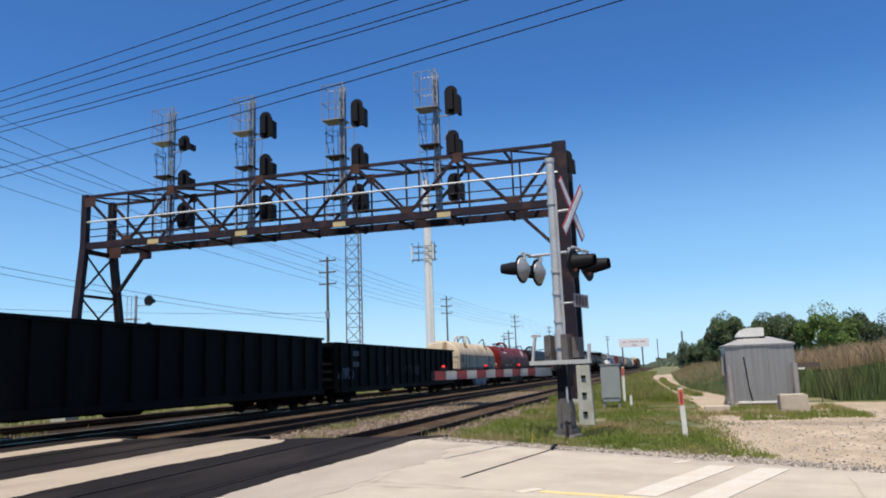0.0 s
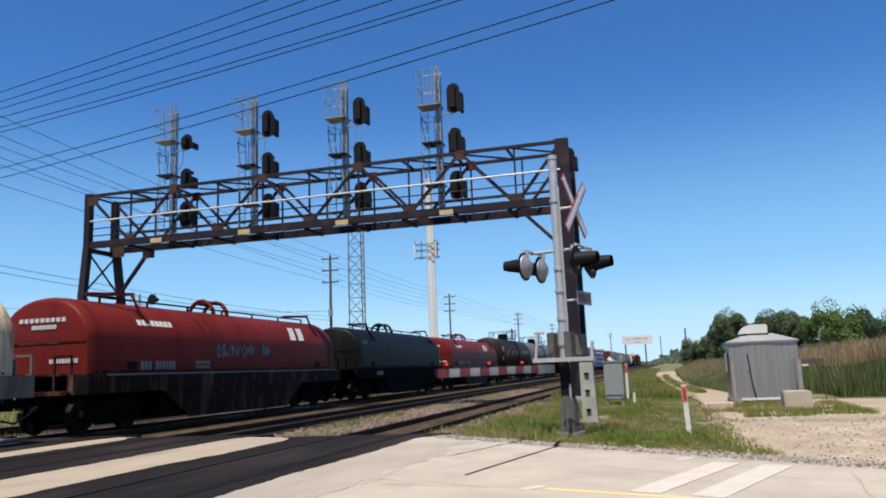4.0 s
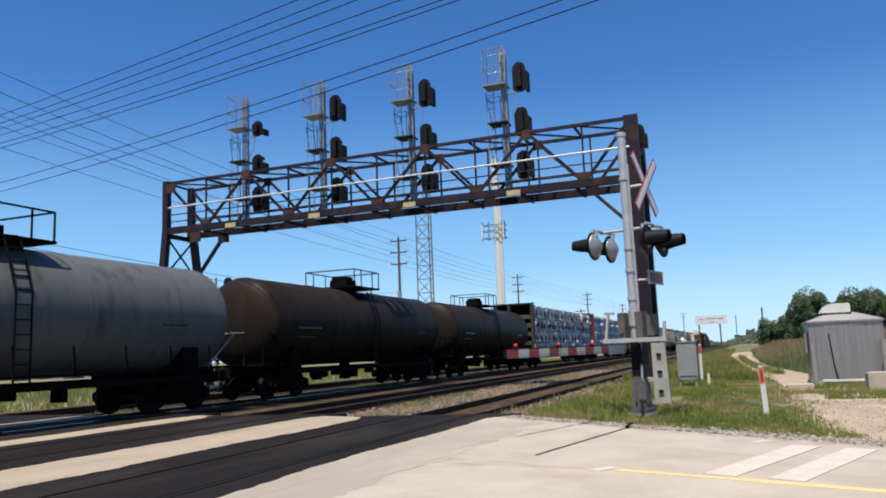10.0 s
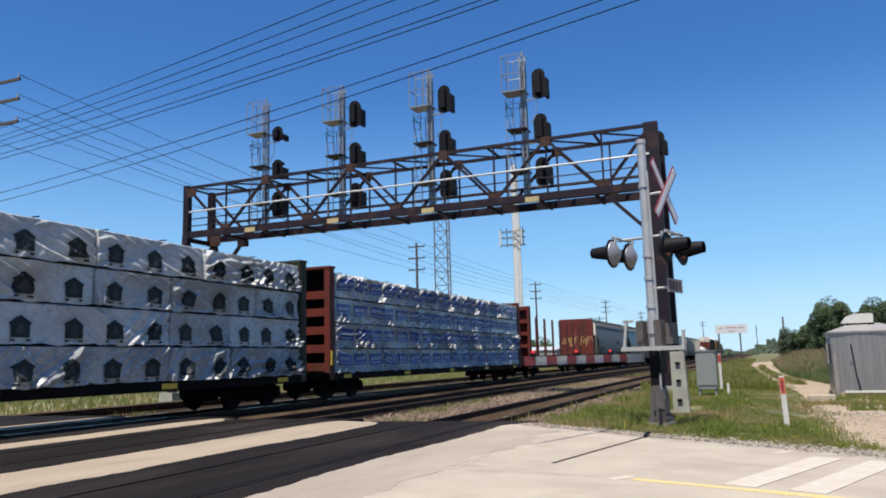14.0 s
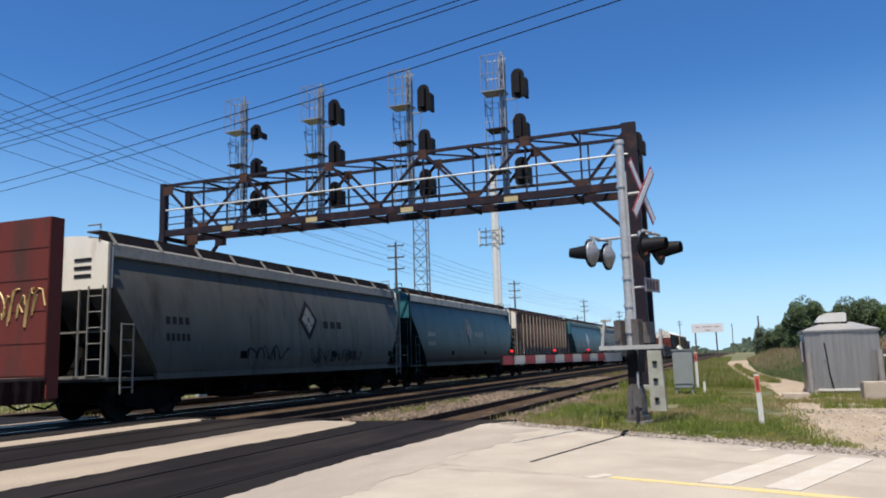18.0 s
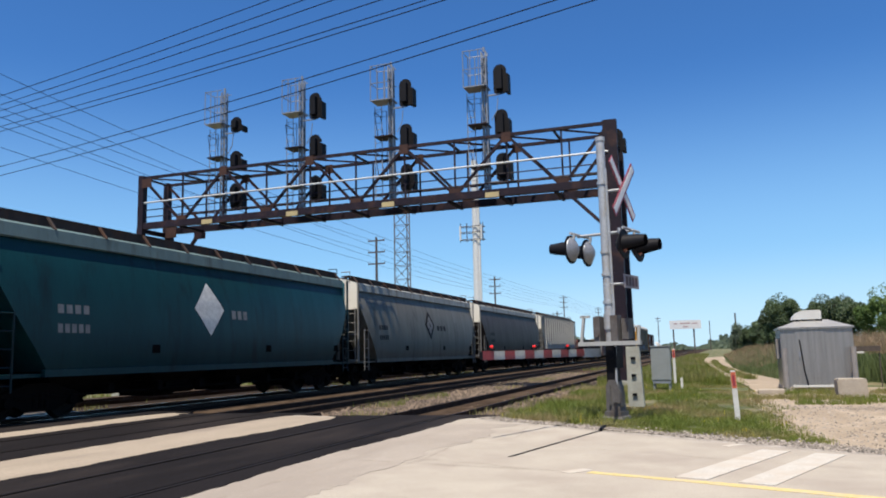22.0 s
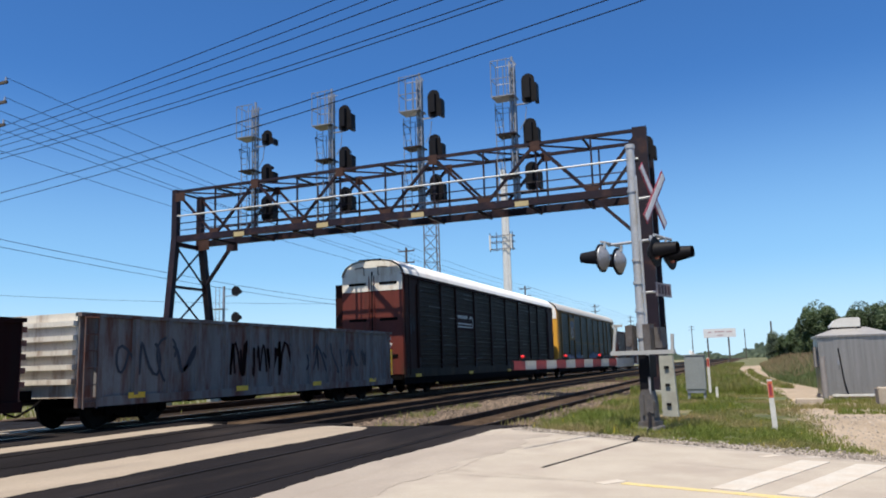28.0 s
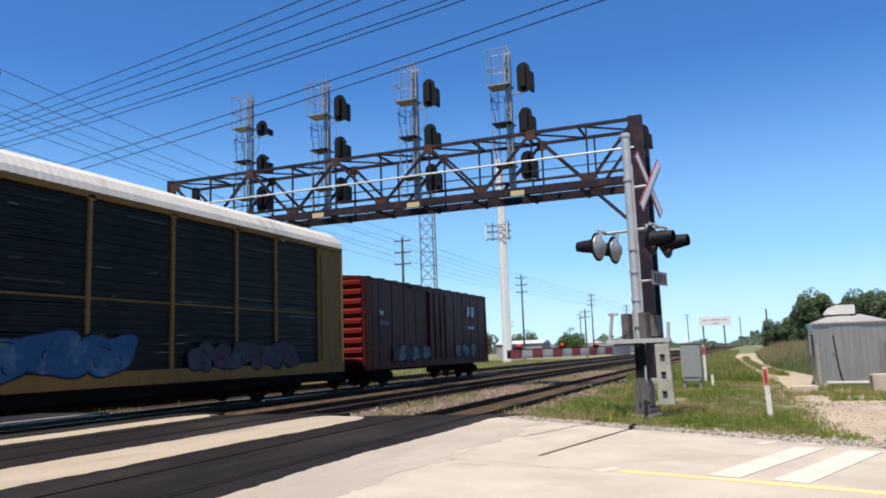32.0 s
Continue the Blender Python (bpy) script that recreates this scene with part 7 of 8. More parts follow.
def flasher(n, u, z, face):
    """A round signal head: silver back bowl, black backing disc, red lens and long hood."""
    g = Matrix.Translation(at_road(n, u, z)) @ TURN @ pose(0, 0, 0, 0, 0, 90 if face > 0 else -90)
    # local: light shines along -y turned to the road
    bm = lathe_y(bmesh.new(), [(0.0, 0.27), (0.0, 0.285), (0.02, 0.285), (0.03, 0.27)], 0, 0, 24)
    disc = part("backing_disc", bm, M["black"], mast, "black round backing disc", g)
    part("bowl", lathe_y(bmesh.new(), [(0.03, 0.245), (0.05, 0.24), (0.10, 0.17), (0.155, 0.085), (0.165, 0.03)], 0, 0, 20), M["galv" if face < 0 else "black"], disc, "conical lamp housing")
    part("lens", lathe_y(bmesh.new(), [(-0.05, 0.02), (-0.04, 0.12), (-0.001, 0.16)], 0, 0, 20), M["lens"], disc, "red lens")
    bm = bmesh.new()
    n_ = 12
    ring = []
    for y, r in ((-0.001, 0.18), (-0.42, 0.12)):
        ring.append([bm.verts.new((r * math.cos(a), y, r * math.sin(a) + (0.0 if y > -0.1 else 0.03))) for a in [math.pi * (-0.25 + 1.5 * k / n_) for k in range(n_ + 1)]])
    for k in range(n_):
        bm.faces.new((ring[0][k], ring[0][k + 1], ring[1][k + 1], ring[1][k]))
    part("hood", bm, M["black"], disc, "long black hood")
    part("hanger", pipe(bmesh.new(), [(0, 0.08, 0.2), (0, 0.1, 0.32)], 0.03, 6), M["silver"], disc)


flasher(-0.58, -0.38, 3.3, -1)
flasher(-0.58, 0.38, 3.3, -1)
flasher(0.56, -0.38, 3.3, 1)
flasher(0.56, 0.38, 3.3, 1)
for n in (-0.55, 0.55):
    part("lamp_arm", pipe(bmesh.new(), [at_road(n, -0.42, 3.62), at_road(n, 0.42, 3.62)], 0.03, 8), M["silver"], mast)
# crossbuck
cb = part("crossbuck", B(-0.02, 0.0, -0.1, 0.1, -0.1, 0.1), M["silver"], mast, "white and red railway crossbuck", Matrix.Translation(at_road(0.42, 0.0, 4.45)) @ TURN)
part("sign_bracket", pipe(bmesh.new(), [at_road(0, 0, 4.45), at_road(0.42, 0, 4.45)], 0.03, 6), M["silver"], mast)
for s in (-1, 1):
    bm = bmesh.new()
    beam(bm, (0.012 * s, -0.42 * s, -0.56), (0.012 * s, 0.42 * s, 0.56), 0.02, 0.2, up=(1, 0, 0))
    bl = part("blade", beam(bmesh.new(), (0.014 * s + 0.015, -0.53 * s, -0.53), (0.014 * s + 0.015, 0.53 * s, 0.53), 0.22, 0.014, up=(1, 0, 0)), M["sign_red"], cb)
    part("blade_face", beam(bmesh.new(), (0.014 * s + 0.024, -0.51 * s, -0.51), (0.014 * s + 0.024, 0.51 * s, 0.51), 0.13, 0.006, up=(1, 0, 0)), M["sign_white"], bl)
    part("blade_face", beam(bmesh.new(), (0.014 * s + 0.006, -0.51 * s, -0.51), (0.014 * s + 0.006, 0.51 * s, 0.51), 0.13, 0.006, up=(1, 0, 0)), M["sign_white"], bl)
tr = part("track_count_sign", B(-0.01, 0.01, -0.36, 0.36, -0.13, 0.13), M["sign_dull"], mast, "small dull sign with dark square characters", Matrix.Translation(at_road(0.50, 0.0, 2.60)) @ TURN)
for k in range(4):
    y = -0.30 + k * 0.155
    part("sign_bar", B(-0.014, 0.014, y, y + 0.11, -0.09, 0.09), M["dark_mark"], tr)
part("sign_arm", pipe(bmesh.new(), [at_road(0, 0, 2.58), at_road(0.42, 0, 2.58)], 0.025, 6), M["silver"], mast)
bm = tube(bmesh.new(), [(0.06, -0.1, 0.35), (0.09, -0.5, 0.02), (0.12, -1.3, -0.02), (0.06, -2.1, 0.015), (0.09, -2.55, 0.02)], 0.028, 8)
part("ground_cable", bm, M["black"], mast, "black cable running from the mast foot to the road")
# lowered gate arm
arm = thing("crossing_gate_arm", "lowered red and white striped gate arm with lamps", "gate arm", (MX, MY, 0))
arm.matrix_basis = Matrix.Translation((MX - 0.2, MY - 0.1, 0)) @ TURN
part("arm_root", B(-0.02, 0.02, -0.739, 0.0, 1.17, 1.33), M["silver"], arm, "bare aluminium root of the arm")
for k in range(11):
    a = -0.74 - 0.321 * k
    part("stripe", B(-0.012, 0.012, a - 0.321, a - 0.001, 1.19, 1.325), M["gate_white" if k % 2 else "gate_red"], arm)
part("arm_tip", B(-0.013, 0.013, -4.33, -4.272, 1.20, 1.32), M["black"], arm)
for k, y in enumerate((-1.4, -2.65, -4.0)):
    l = part("arm_lamp", B(-0.035, 0.035, y - 0.05, y + 0.05, 1.32, 1.37), M["black"], arm, "red warning lamp on the arm")
    part("lamp_lens", lathe_y(bmesh.new(), [(y - 0.03, 0.008), (y - 0.022, 0.02), (y + 0.022, 0.02), (y + 0.03, 0.008)], 0, 1.39, 12), M["red_glow"], l)
part("arm_wire", pipe(bmesh.new(), [(0.03, -0.2, 1.34), (0.03, -4.0, 1.33)], 0.008, 4), M["wire"], arm)

# ---- signals on the bridge ----
SY = GY + 0.95
SIGNALS = []


def signal_head(p, tall, parent):
    """A three-light head seen from behind: tall rounded backing plate, lamp box and hoods beyond."""
    x, z0, z1 = p
    w = 0.30
    x, z0, z1 = x + 0.05, z0 + 0.07, z1 + 0.09
    zc = (z0 + z1) / 2
    bm = bmesh.new()
    pts = []
    for k in range(9):
        a = math.pi * k / 8
        pts.append((w * math.cos(a), z1 - w + w * math.sin(a)))
    for k in range(9):
        a = math.pi + math.pi * k / 8
        pts.append((w * math.cos(a), z0 + w * 0.6 + w * 0.6 * math.sin(a)))
    extr(bm, [(x + a, b) for a, b in pts], -0.02, 0.02)
    h = part("signal_head", bm, M["black"], parent, "black signal head on a rounded backing plate")
    part("lamp_case", B(x - 0.14, x + 0.14, -0.28, -0.02, z0 + 0.2, z1 - 0.25), M["black"], h)
    n = 3 if tall else 1
    for k in range(n):
        z = z0 + (z1 - z0) * (k + 0.5) / n if n > 1 else zc
        bm = bmesh.new()
        ring = []
        for y, r in ((0.02, 0.15), (0.42, 0.13)):
            ring.append([bm.verts.new((x + 0.02 + r * math.cos(a), y, z + r * math.sin(a))) for a in [math.pi * (-0.2 + 1.4 * i / 10) for i in range(11)]])
        for i in range(10):
            bm.faces.new((ring[0][i], ring[0][i + 1], ring[1][i + 1], ring[1][i]))
        part("hood", bm, M["black"], h)
    part("head_bracket", beam(bmesh.new(), (x - 0.6, -0.1, z0 - 0.02), (x, -0.1, z0 - 0.02), 0.06), M["galv"], h)
    part("side_vane", B(x + 0.24, x + 0.37, 0.0, 0.45, z0 + 0.08, z1 - 0.45), M["black"], h)


def signal_mast(x, heads):
    """Galvanized lattice mast with cage ladder and platforms."""
    t = thing("signal_mast", "galvanized signal mast with platforms and black signal heads", "signal mast", (0, SY, 0), "signal masts on the bridge")
    SIGNALS.append(t)
    z0, z1 = ZB + 0.2, 14.75
    for dx, dy in ((-0.1, -0.1), (0.1, -0.1), (0.1, 0.1), (-0.1, 0.1)):
        part("mast_leg", beam(bmesh.new(), (x + dx, dy, z0), (x + dx, dy, z1), 0.055), M["galv"], t)
    bm = bmesh.new()
    k = 0
    z = z0
    while z < z1 - 0.3:
        s = 1 if k % 2 else -1
        for dy in (-0.1, 0.1):
            beam(bm, (x - 0.1 * s, dy, z), (x + 0.1 * s, dy, z + 0.3), 0.028)
        for dx in (-0.1, 0.1):
            beam(bm, (x + dx, -0.1 * s, z), (x + dx, 0.1 * s, z + 0.3), 0.022)
        z += 0.3
        k += 1
    tagged(part("lacing", bm, M["galv"], t), kind="stuff")
    bm = bmesh.new()
    for dx in (-0.5, -0.85):
        rod(bm, (x + dx, 0, z0), (x + dx, 0, 12.9), 0.022, 6)
    z = z0 + 0.2
    while z < 12.9:
        rod(bm, (x - 0.85, 0, z), (x - 0.5, 0, z), 0.014, 5)
        z += 0.32
    part("ladder", bm, M["galv"], t)
    for z, w in ((13.05, 0.88), (11.3, 0.72), (9.4, 0.7)):
        p = part("platform", B(x - w, x + 0.15, -0.42, 0.42, z, z + 0.05), M["galv" if z > 12 else "iron"], t)
        bm = bmesh.new()
        if z > 12:
            for dx in (-w, -w * 0.62, -0.15):
                for dy in (-0.4, 0.4):
                    part("rail_post", rod(bmesh.new(), (x + dx, dy, z), (x + dx, dy, z + 1.72), 0.022, 5), M["galv"], p)
            for zz in (0.85, 1.7):
                part("hand_rail", tube(bmesh.new(), [(x + 0.1, -0.4, z + zz), (x - w, -0.4, z + zz), (x - w, 0.4, z + zz), (x + 0.1, 0.4, z + zz)], 0.022, 5), M["galv"], p)
            bm.free()
        else:
            for dy in (-0.35, 0.35):
                part("hand_rail", tube(bmesh.new(), [(x - w * 0.75, dy, z), (x - w, dy, z + 1.2), (x - 0.1, dy, z + 1.2), (x - 0.1, dy, z)], 0.022, 5), M["iron"], p)
            part("hand_rail", tube(bmesh.new(), [(x - w, -0.35, z + 1.2), (x - w, 0.35, z + 1.2)], 0.022, 5), M["iron"], p)
            bm.free()
    part("conduit", rod(bmesh.new(), (x + 0.02, 0, z0), (x + 0.02, 0, z1 - 0.3), 0.04, 6), M["casting"], t)
    part("finial", rod(bmesh.new(), (x, 0, z1), (x, 0, z1 + 0.22), 0.06, 8), M["galv"], t)
    part("hanging_cable", pipe(bmesh.new(), [(x + 0.62, -0.1, 12.5), (x + 0.55, -0.1, 11.9), (x + 0.3, -0.1, 11.5)], 0.02, 5), M["galv"], t)
    for h in heads:
        signal_head((x + 0.66 if len(h) < 4 else h[3], h[0], h[1]), h[2], t)


signal_mast(-22.75, ((12.5, 13.3, False), (10.55, 11.55, True), (8.6, 9.9, True)))
signal_mast(-18.28, ((12.62, 13.95, True), (10.6, 11.85, True), (8.58, 9.83, True)))
signal_mast(-13.55, ((12.62, 13.95, True), (10.55, 11.8, True), (8.6, 9.9, True)))
signal_mast(-9.0, ((12.6, 13.97, True), (10.6, 11.9, True), (8.65, 9.92, True)))
side = thing("bracket_signal", "black signal head bracketed behind the bridge leg", "signal head", (0, SY, 0))
signal_head((-3.42, 9.35, 10.4), True, side)
# the bridge and its signals, drawn nearer by one measure so that the truss clears the rails by seven metres
CLOSER = Matrix.Translation((0, 0, 1.3)) @ Matrix.Scale(0.925, 4) @ Matrix.Translation((0, 0, -1.3))
for ob in [bridge, side] + SIGNALS:
    ob.matrix_basis = CLOSER @ ob.matrix_basis
# low signal beyond the train
low = thing("ground_signal_mast", "short galvanized signal mast with two black heads", "signal mast", (-33.85, 44.0, -0.25))
part("pole", rod(bmesh.new(), (0, 0, -0.3), (0, 0, 7.4), 0.09, 10), M["galv"], low)
bm = bmesh.new()
for dx in (-0.35, -0.7):
    rod(bm, (dx, 0, 0), (dx, 0, 7.4), 0.022, 6)
for k in range(22):
    rod(bm, (-0.7, 0, 0.4 + k * 0.32), (-0.35, 0, 0.4 + k * 0.32), 0.014, 5)
part("ladder", bm, M["galv"], low)
for z in (6.4, 4.6):
    part("platform", B(-0.9, 0.1, -0.35, 0.35, z - 0.6, z - 0.55), M["galv"], low)
    part("head_disc", lathe_y(bmesh.new(), [(-0.02, 0.36), (0.02, 0.36)], 1.0, z + 0.6, 20), M["black"], low, "round black signal head")
    part("hood", lathe_y(bmesh.new(), [(0.0, 0.18), (0.45, 0.15)], 1.05, z + 0.6, 12), M["black"], low)
    part("bracket", beam(bmesh.new(), (0, 0, z + 0.3), (1.0, 0, z + 0.3), 0.05), M["galv"], low)

# ---- cabinets and posts on the verge ----
cab = thing("equipment_cabinet", "small grey metal equipment cabinet on legs", "cabinet", (-1.7, 25.6, 0))
part("body", B(-0.3, 0.3, 0, 0.5, 0.28, 1.36), M["cab_grey"], cab)
part("door", B(-0.27, 0.27, -0.02, 0.0, 0.32, 1.32), M["cab_grey"], cab)
part("lid", B(-0.33, 0.33, -0.04, 0.54, 1.36, 1.39), M["cab_grey"], cab)
part("cap", rod(bmesh.new(), (-0.08, 0.2, 1.39), (-0.02, 0.2, 1.46), 0.12, 10), M["post_white"], cab, "white dome on the lid")
for x in (-0.24, 0.24):
    for y in (0.06, 0.44):
        part("leg", B(x - 0.03, x + 0.03, y - 0.03, y + 0.03, -0.1, 0.28), M["cab_grey"], cab)
part("crossbar", B(-0.27, 0.27, 0.0, 0.04, 0.2, 0.27), M["galv"], cab)


def marker(x, y, z, name, label, tilt=0.0):
    t = thing(name, label, "marker post", Matrix.Translation((x, y, 0)) @ pose(0, 0, 0, 0, tilt, 0))
    part("stem", B(-0.045, 0.045, -0.02, 0.02, -0.2, z), M["post_white"], t)
    bd = part("band", B(-0.042, 0.042, -0.024, 0.024, z - 0.33, z - 0.03), M["orange"], t, "orange reflective band")
    part("band_centre", B(-0.022, 0.022, -0.027, 0.027, z - 0.29, z - 0.08), M["sign_red"], bd, "dark red centre strip")


marker(0.29, 15.55, 0.86, "marker_post", "white flexible marker post with orange band in the grass", -2.0)
marker(-1.50, 29.8, 1.28, "tall_marker_post", "white marker post with orange top beside the cabinet")
tagged(new("short_stake", mesh_of("short_stake", B(-1.22, -1.14, 27.6, 27.64, -0.2, 0.3), M["post_white"])), "short white stake in the grass", "stake")

shed = thing("signal_bungalow", "ribbed aluminium signal equipment bungalow with white roof unit", "equipment hut", (1.86, 25.6, 0))
part("body", B(0, 1.98, 0, 1.9, 0.06, 1.78), M["cab"], shed)
part("plinth", B(-0.03, 2.0, -0.05, 1.95, -0.12, 0.06), M["block"], shed)
part("door_sill", B(0.25, 1.75, -0.14, 0.0, 0.05, 0.11), M["post_white"], shed, "white painted sill")
part("eave", B(-0.05, 2.03, -0.05, 1.95, 1.78, 1.83), M["cab"], shed)
bm = bmesh.new()
a = [bm.verts.new(p) for p in ((-0.05, -0.05, 1.83), (2.03, -0.05, 1.83), (2.03, 1.95, 1.83), (-0.05, 1.95, 1.83))]
b = [bm.verts.new(p) for p in ((0.6, 0.7, 2.07), (1.4, 0.7, 2.07), (1.4, 1.2, 2.07), (0.6, 1.2, 2.07))]
for i in range(4):
    bm.faces.new((a[i], a[(i + 1) % 4], b[(i + 1) % 4], b[i]))
bm.faces.new(b)
bm.faces.new(a)
part("roof", bm, M["hut_roof"], shed)
for k in range(9):
    x = 0.12 + k * 0.22
    part("panel_seam", B(x - 0.006, x + 0.006, -0.006, 0.0, 0.08, 1.78), M["cab"], shed)
d = part("door", B(0.42, 1.25, -0.02, -0.002, 0.14, 1.7), M["cab"], shed)
part("handle", B(0.47, 0.52, -0.07, -0.02, 0.95, 1.1), M["galv"], d, "bright door handle")
part("cable", pipe(bmesh.new(), [(0.52, -0.03, 1.45), (0.56, -0.05, 1.0), (0.6, -0.05, 0.5), (0.68, -0.1, 0.02)], 0.018, 6), M["wire"], shed, "black cable down the wall")
bm = bmesh.new()
prof = [(0.42, 2.08), (1.24, 2.08), (1.25, 2.32), (1.20, 2.36), (0.72, 2.36), (0.57, 2.30), (0.43, 2.14)]
extr(bm, prof, 0.55, 1.25)
part("roof_unit", bm, M["post_white"], shed, "white rooftop air unit")
for x in (0.46, 1.1):
    part("unit_foot", B(x, x + 0.16, 0.55, 1.2, 1.98, 2.08), M["black"], shed)
part("meter_box", B(-0.10, 0.0, 0.5, 0.9, 0.9, 1.5), M["bollard"], shed)
for x, y in ((1.90, 25.2), (3.76, 25.25)):
    t = tagged(new("bollard", smooth(mesh_of("bollard", rod(bmesh.new(), (x, y, -0.2), (x, y, 1.22), 0.08, 12), M["bollard"]))), "weathered concrete bollard guarding the hut", "bollard", "bollards")
rail = thing("timber_barrier", "dark weathered timber barrier beside the hut", "barrier", (4.05, 27.4, 0))
part("board", B(0, 0.8, -0.03, 0.03, 1.06, 1.22), M["pole_wood"], rail)
for x in (0.08, 0.76):
    part("post", B(x - 0.015, x + 0.015, 0.03, 0.06, -0.2, 1.2), M["pole_wood"], rail)
part("plate", B(0.12, 0.32, -0.045, -0.03, 1.0, 1.06), M["post_white"], rail)
bm = B(2.85, 3.53, 22.0, 22.7, -0.1, 0.42)
bmesh.ops.bevel(bm, geom=bm.edges[:], offset=0.03, segments=2, affect="EDGES")
solid("concrete_block", bm, M["block"], "weathered sandy concrete block on the dirt", "block")
bm = B(1.05, 1.75, 23.9, 24.4, -0.1, 0.07)
bmesh.ops.bevel(bm, geom=bm.edges[:], offset=0.015, segments=1, affect="EDGES")
solid("concrete_slab", bm, M["block"], "pale flat concrete slab on the ground", "slab")
# sandy track winding away
PATHWAY = [(1.0, 3.3, 25.0), (0.95, 2.9, 28.5), (0.75, 2.6, 31.5), (0.25, 2.15, 35.5), (-0.18, 1.2, 44), (-0.75, 0.9, 60), (-1.2, 0.65, 78), (-1.6, 0.9, 94), (-1.2, 2.0, 108), (2.0, 6.0, 122), (8.0, 12.0, 130)]
bm = bmesh.new()
for side in (0, 1):
    va, vb = [], []
    for (x0, x1, y0), (u0, u1, y1) in zip(PATHWAY, PATHWAY[1:]):
        for k in range(8):
            f = k / 8
            xa, xb, y = x0 + (u0 - x0) * f, x1 + (u1 - x1) * f, y0 + (y1 - y0) * f
            gap = (xb - xa) * (0.14 if 34 < y < 82 else -0.02)
            m = (xa + xb) / 2
            j = 0.10 * noise.noise((y * 0.5, side, 0.2)), 0.10 * noise.noise((y * 0.6, side, 5.2))
            p, q = (xa + j[0], m - gap + j[1]) if side == 0 else (m + gap + j[0], xb + j[1])
            va.append(bm.verts.new((p, y, -0.045 - 0.003 * side)))
            vb.append(bm.verts.new((q, y, -0.045 - 0.003 * side)))
    for i in range(len(va) - 1):
        bm.faces.new((va[i], vb[i], vb[i + 1], va[i + 1]))
solid("dirt_track", bm, M["dirt"], "sandy wheel ruts winding along the railway", "dirt track", "structure")
bm = bmesh.new()
slab(bm, [(-4.6, 15.6), (-4.15, 14.75), (-1.85, 13.05), (-0.1, 11.85), (1.0, 11.1), (2.3, 10.35), (2.3, 9.9), (-0.14, 11.4), (-1.87, 12.65), (-4.3, 14.4), (-4.9, 15.15)], -0.3, -0.01)
solid("gravel_edge", bm, M["gravel"], "grey gravel shoulder along the road edge", "gravel", "structure")

# ---- poles, wires, towers ----


def wire(pts, r, label="thin dark overhead wire against the sky", group="overhead wires"):
    bm = tube(bmesh.new(), pts, r, 5)
    solid("overhead_wire", bm, M["wire"], label, "wire", "", group)


def sagged(a, b, sag, n=14):
    a, b = Vector(a), Vector(b)
    return [a.lerp(b, k / n) - Vector((0, 0, sag * 4 * (k / n) * (1 - k / n))) for k in range(n + 1)]


def road_line(x):
    return 15.3 - 0.27 * x


for za, zb in ((11.98, 11.70), (11.60, 11.31), (11.33, 10.99), (10.99, 10.53), (10.62, 10.14), (10.42, 9.98), (9.06, 9.03), (8.70, 8.73)):
    sl = (zb - za) / 15.0
    wire([(x, road_line(x), za + sl * (x + 22.4) + 0.0009 * ((x + 12) ** 2 - 110)) for x in range(-62, 33, 5)], 0.014)


def utility_pole(x, y, z, arms, turn=0.0, lines=1.0):
    t = thing("utility_pole", "tall weathered wooden utility pole with crossarms", "utility pole", (x, y, 0), "utility poles")
    part("shaft", rod(bmesh.new(), (0, 0, -0.4), (0, 0, z), 0.19, 10, 0.12), M["pole_wood"], t)
    d = Vector((math.cos(turn), math.sin(turn), 0))
    for za in arms:
        a = part("crossarm", beam(bmesh.new(), d * -lines + Vector((0, 0, za)), d * lines + Vector((0, 0, za)), 0.1, 0.14), M["pole_wood"], t)
        for s in (-0.95, 0.95):
            p = d * (lines * s)
            part("insulator", rod(bmesh.new(), (p.x, p.y, za + 0.06), (p.x, p.y, za + 0.28), 0.06, 8, 0.03), M["galv"], a)
    return t


utility_pole(-62, road_line(-62), 13.2, (12.4, 11.4, 10.4, 9.4), 1.3)
utility_pole(32, road_line(32), 13.2, (12.4, 11.4, 10.4, 9.4), 1.3)
LINE = [(26.6, 17.8, (16.15, 15.1, 13.9)), (77.6, 14.4, (14.0, 12.7, 11.4)), (126.5, 14.2, (13.7, 12.5, 11.3)), (190, 15.0, (14.4, 13.2, 12.0)), (250, 15.0, (14.4, 13.2, 12.0)), (330, 15.0, (14.4, 13.2, 12.0))]
for y, z, arms in LINE:
    t = utility_pole(-35 if y > 30 else -36.3, y, z, arms, 0.0, 1.0 if y > 30 else 2.3)
    if y == 77.6:
        part("transformer", rod(bmesh.new(), (0.1, -0.3, 7.6), (0.1, -0.3, 8.4), 0.24, 12), M["galv"], t, "grey pole transformer")
for (y0, _, a0), (y1, _, a1) in zip(LINE, LINE[1:]):
    for k in range(3):
        for s in (-0.95, 0.95):
            wire(sagged((-35 + s if y0 > 30 else -36.3 + 2.3 * s, y0, a0[k] + 0.25), (-35 + s, y1, a1[k] + 0.25), 0.35, 10), 0.016)
for k, (y, z) in enumerate(((26.6, 8.6), (26.6, 8.2))):
    wire(sagged((-36.3, y, z), (-35, 77.6, 7.6 - 0.4 * k), 0.5, 10), 0.016)
wire(sagged((-70, 40, 9.2), (-35, 77.6, 8.2), 0.6, 10), 0.016)
for x, y, z in ((-29, 150, 9), (-46, 230, 12), (-20, 300, 13), (-62, 210, 10)):
    utility_pole(x, y, z, (z - 0.5, z - 1.5))
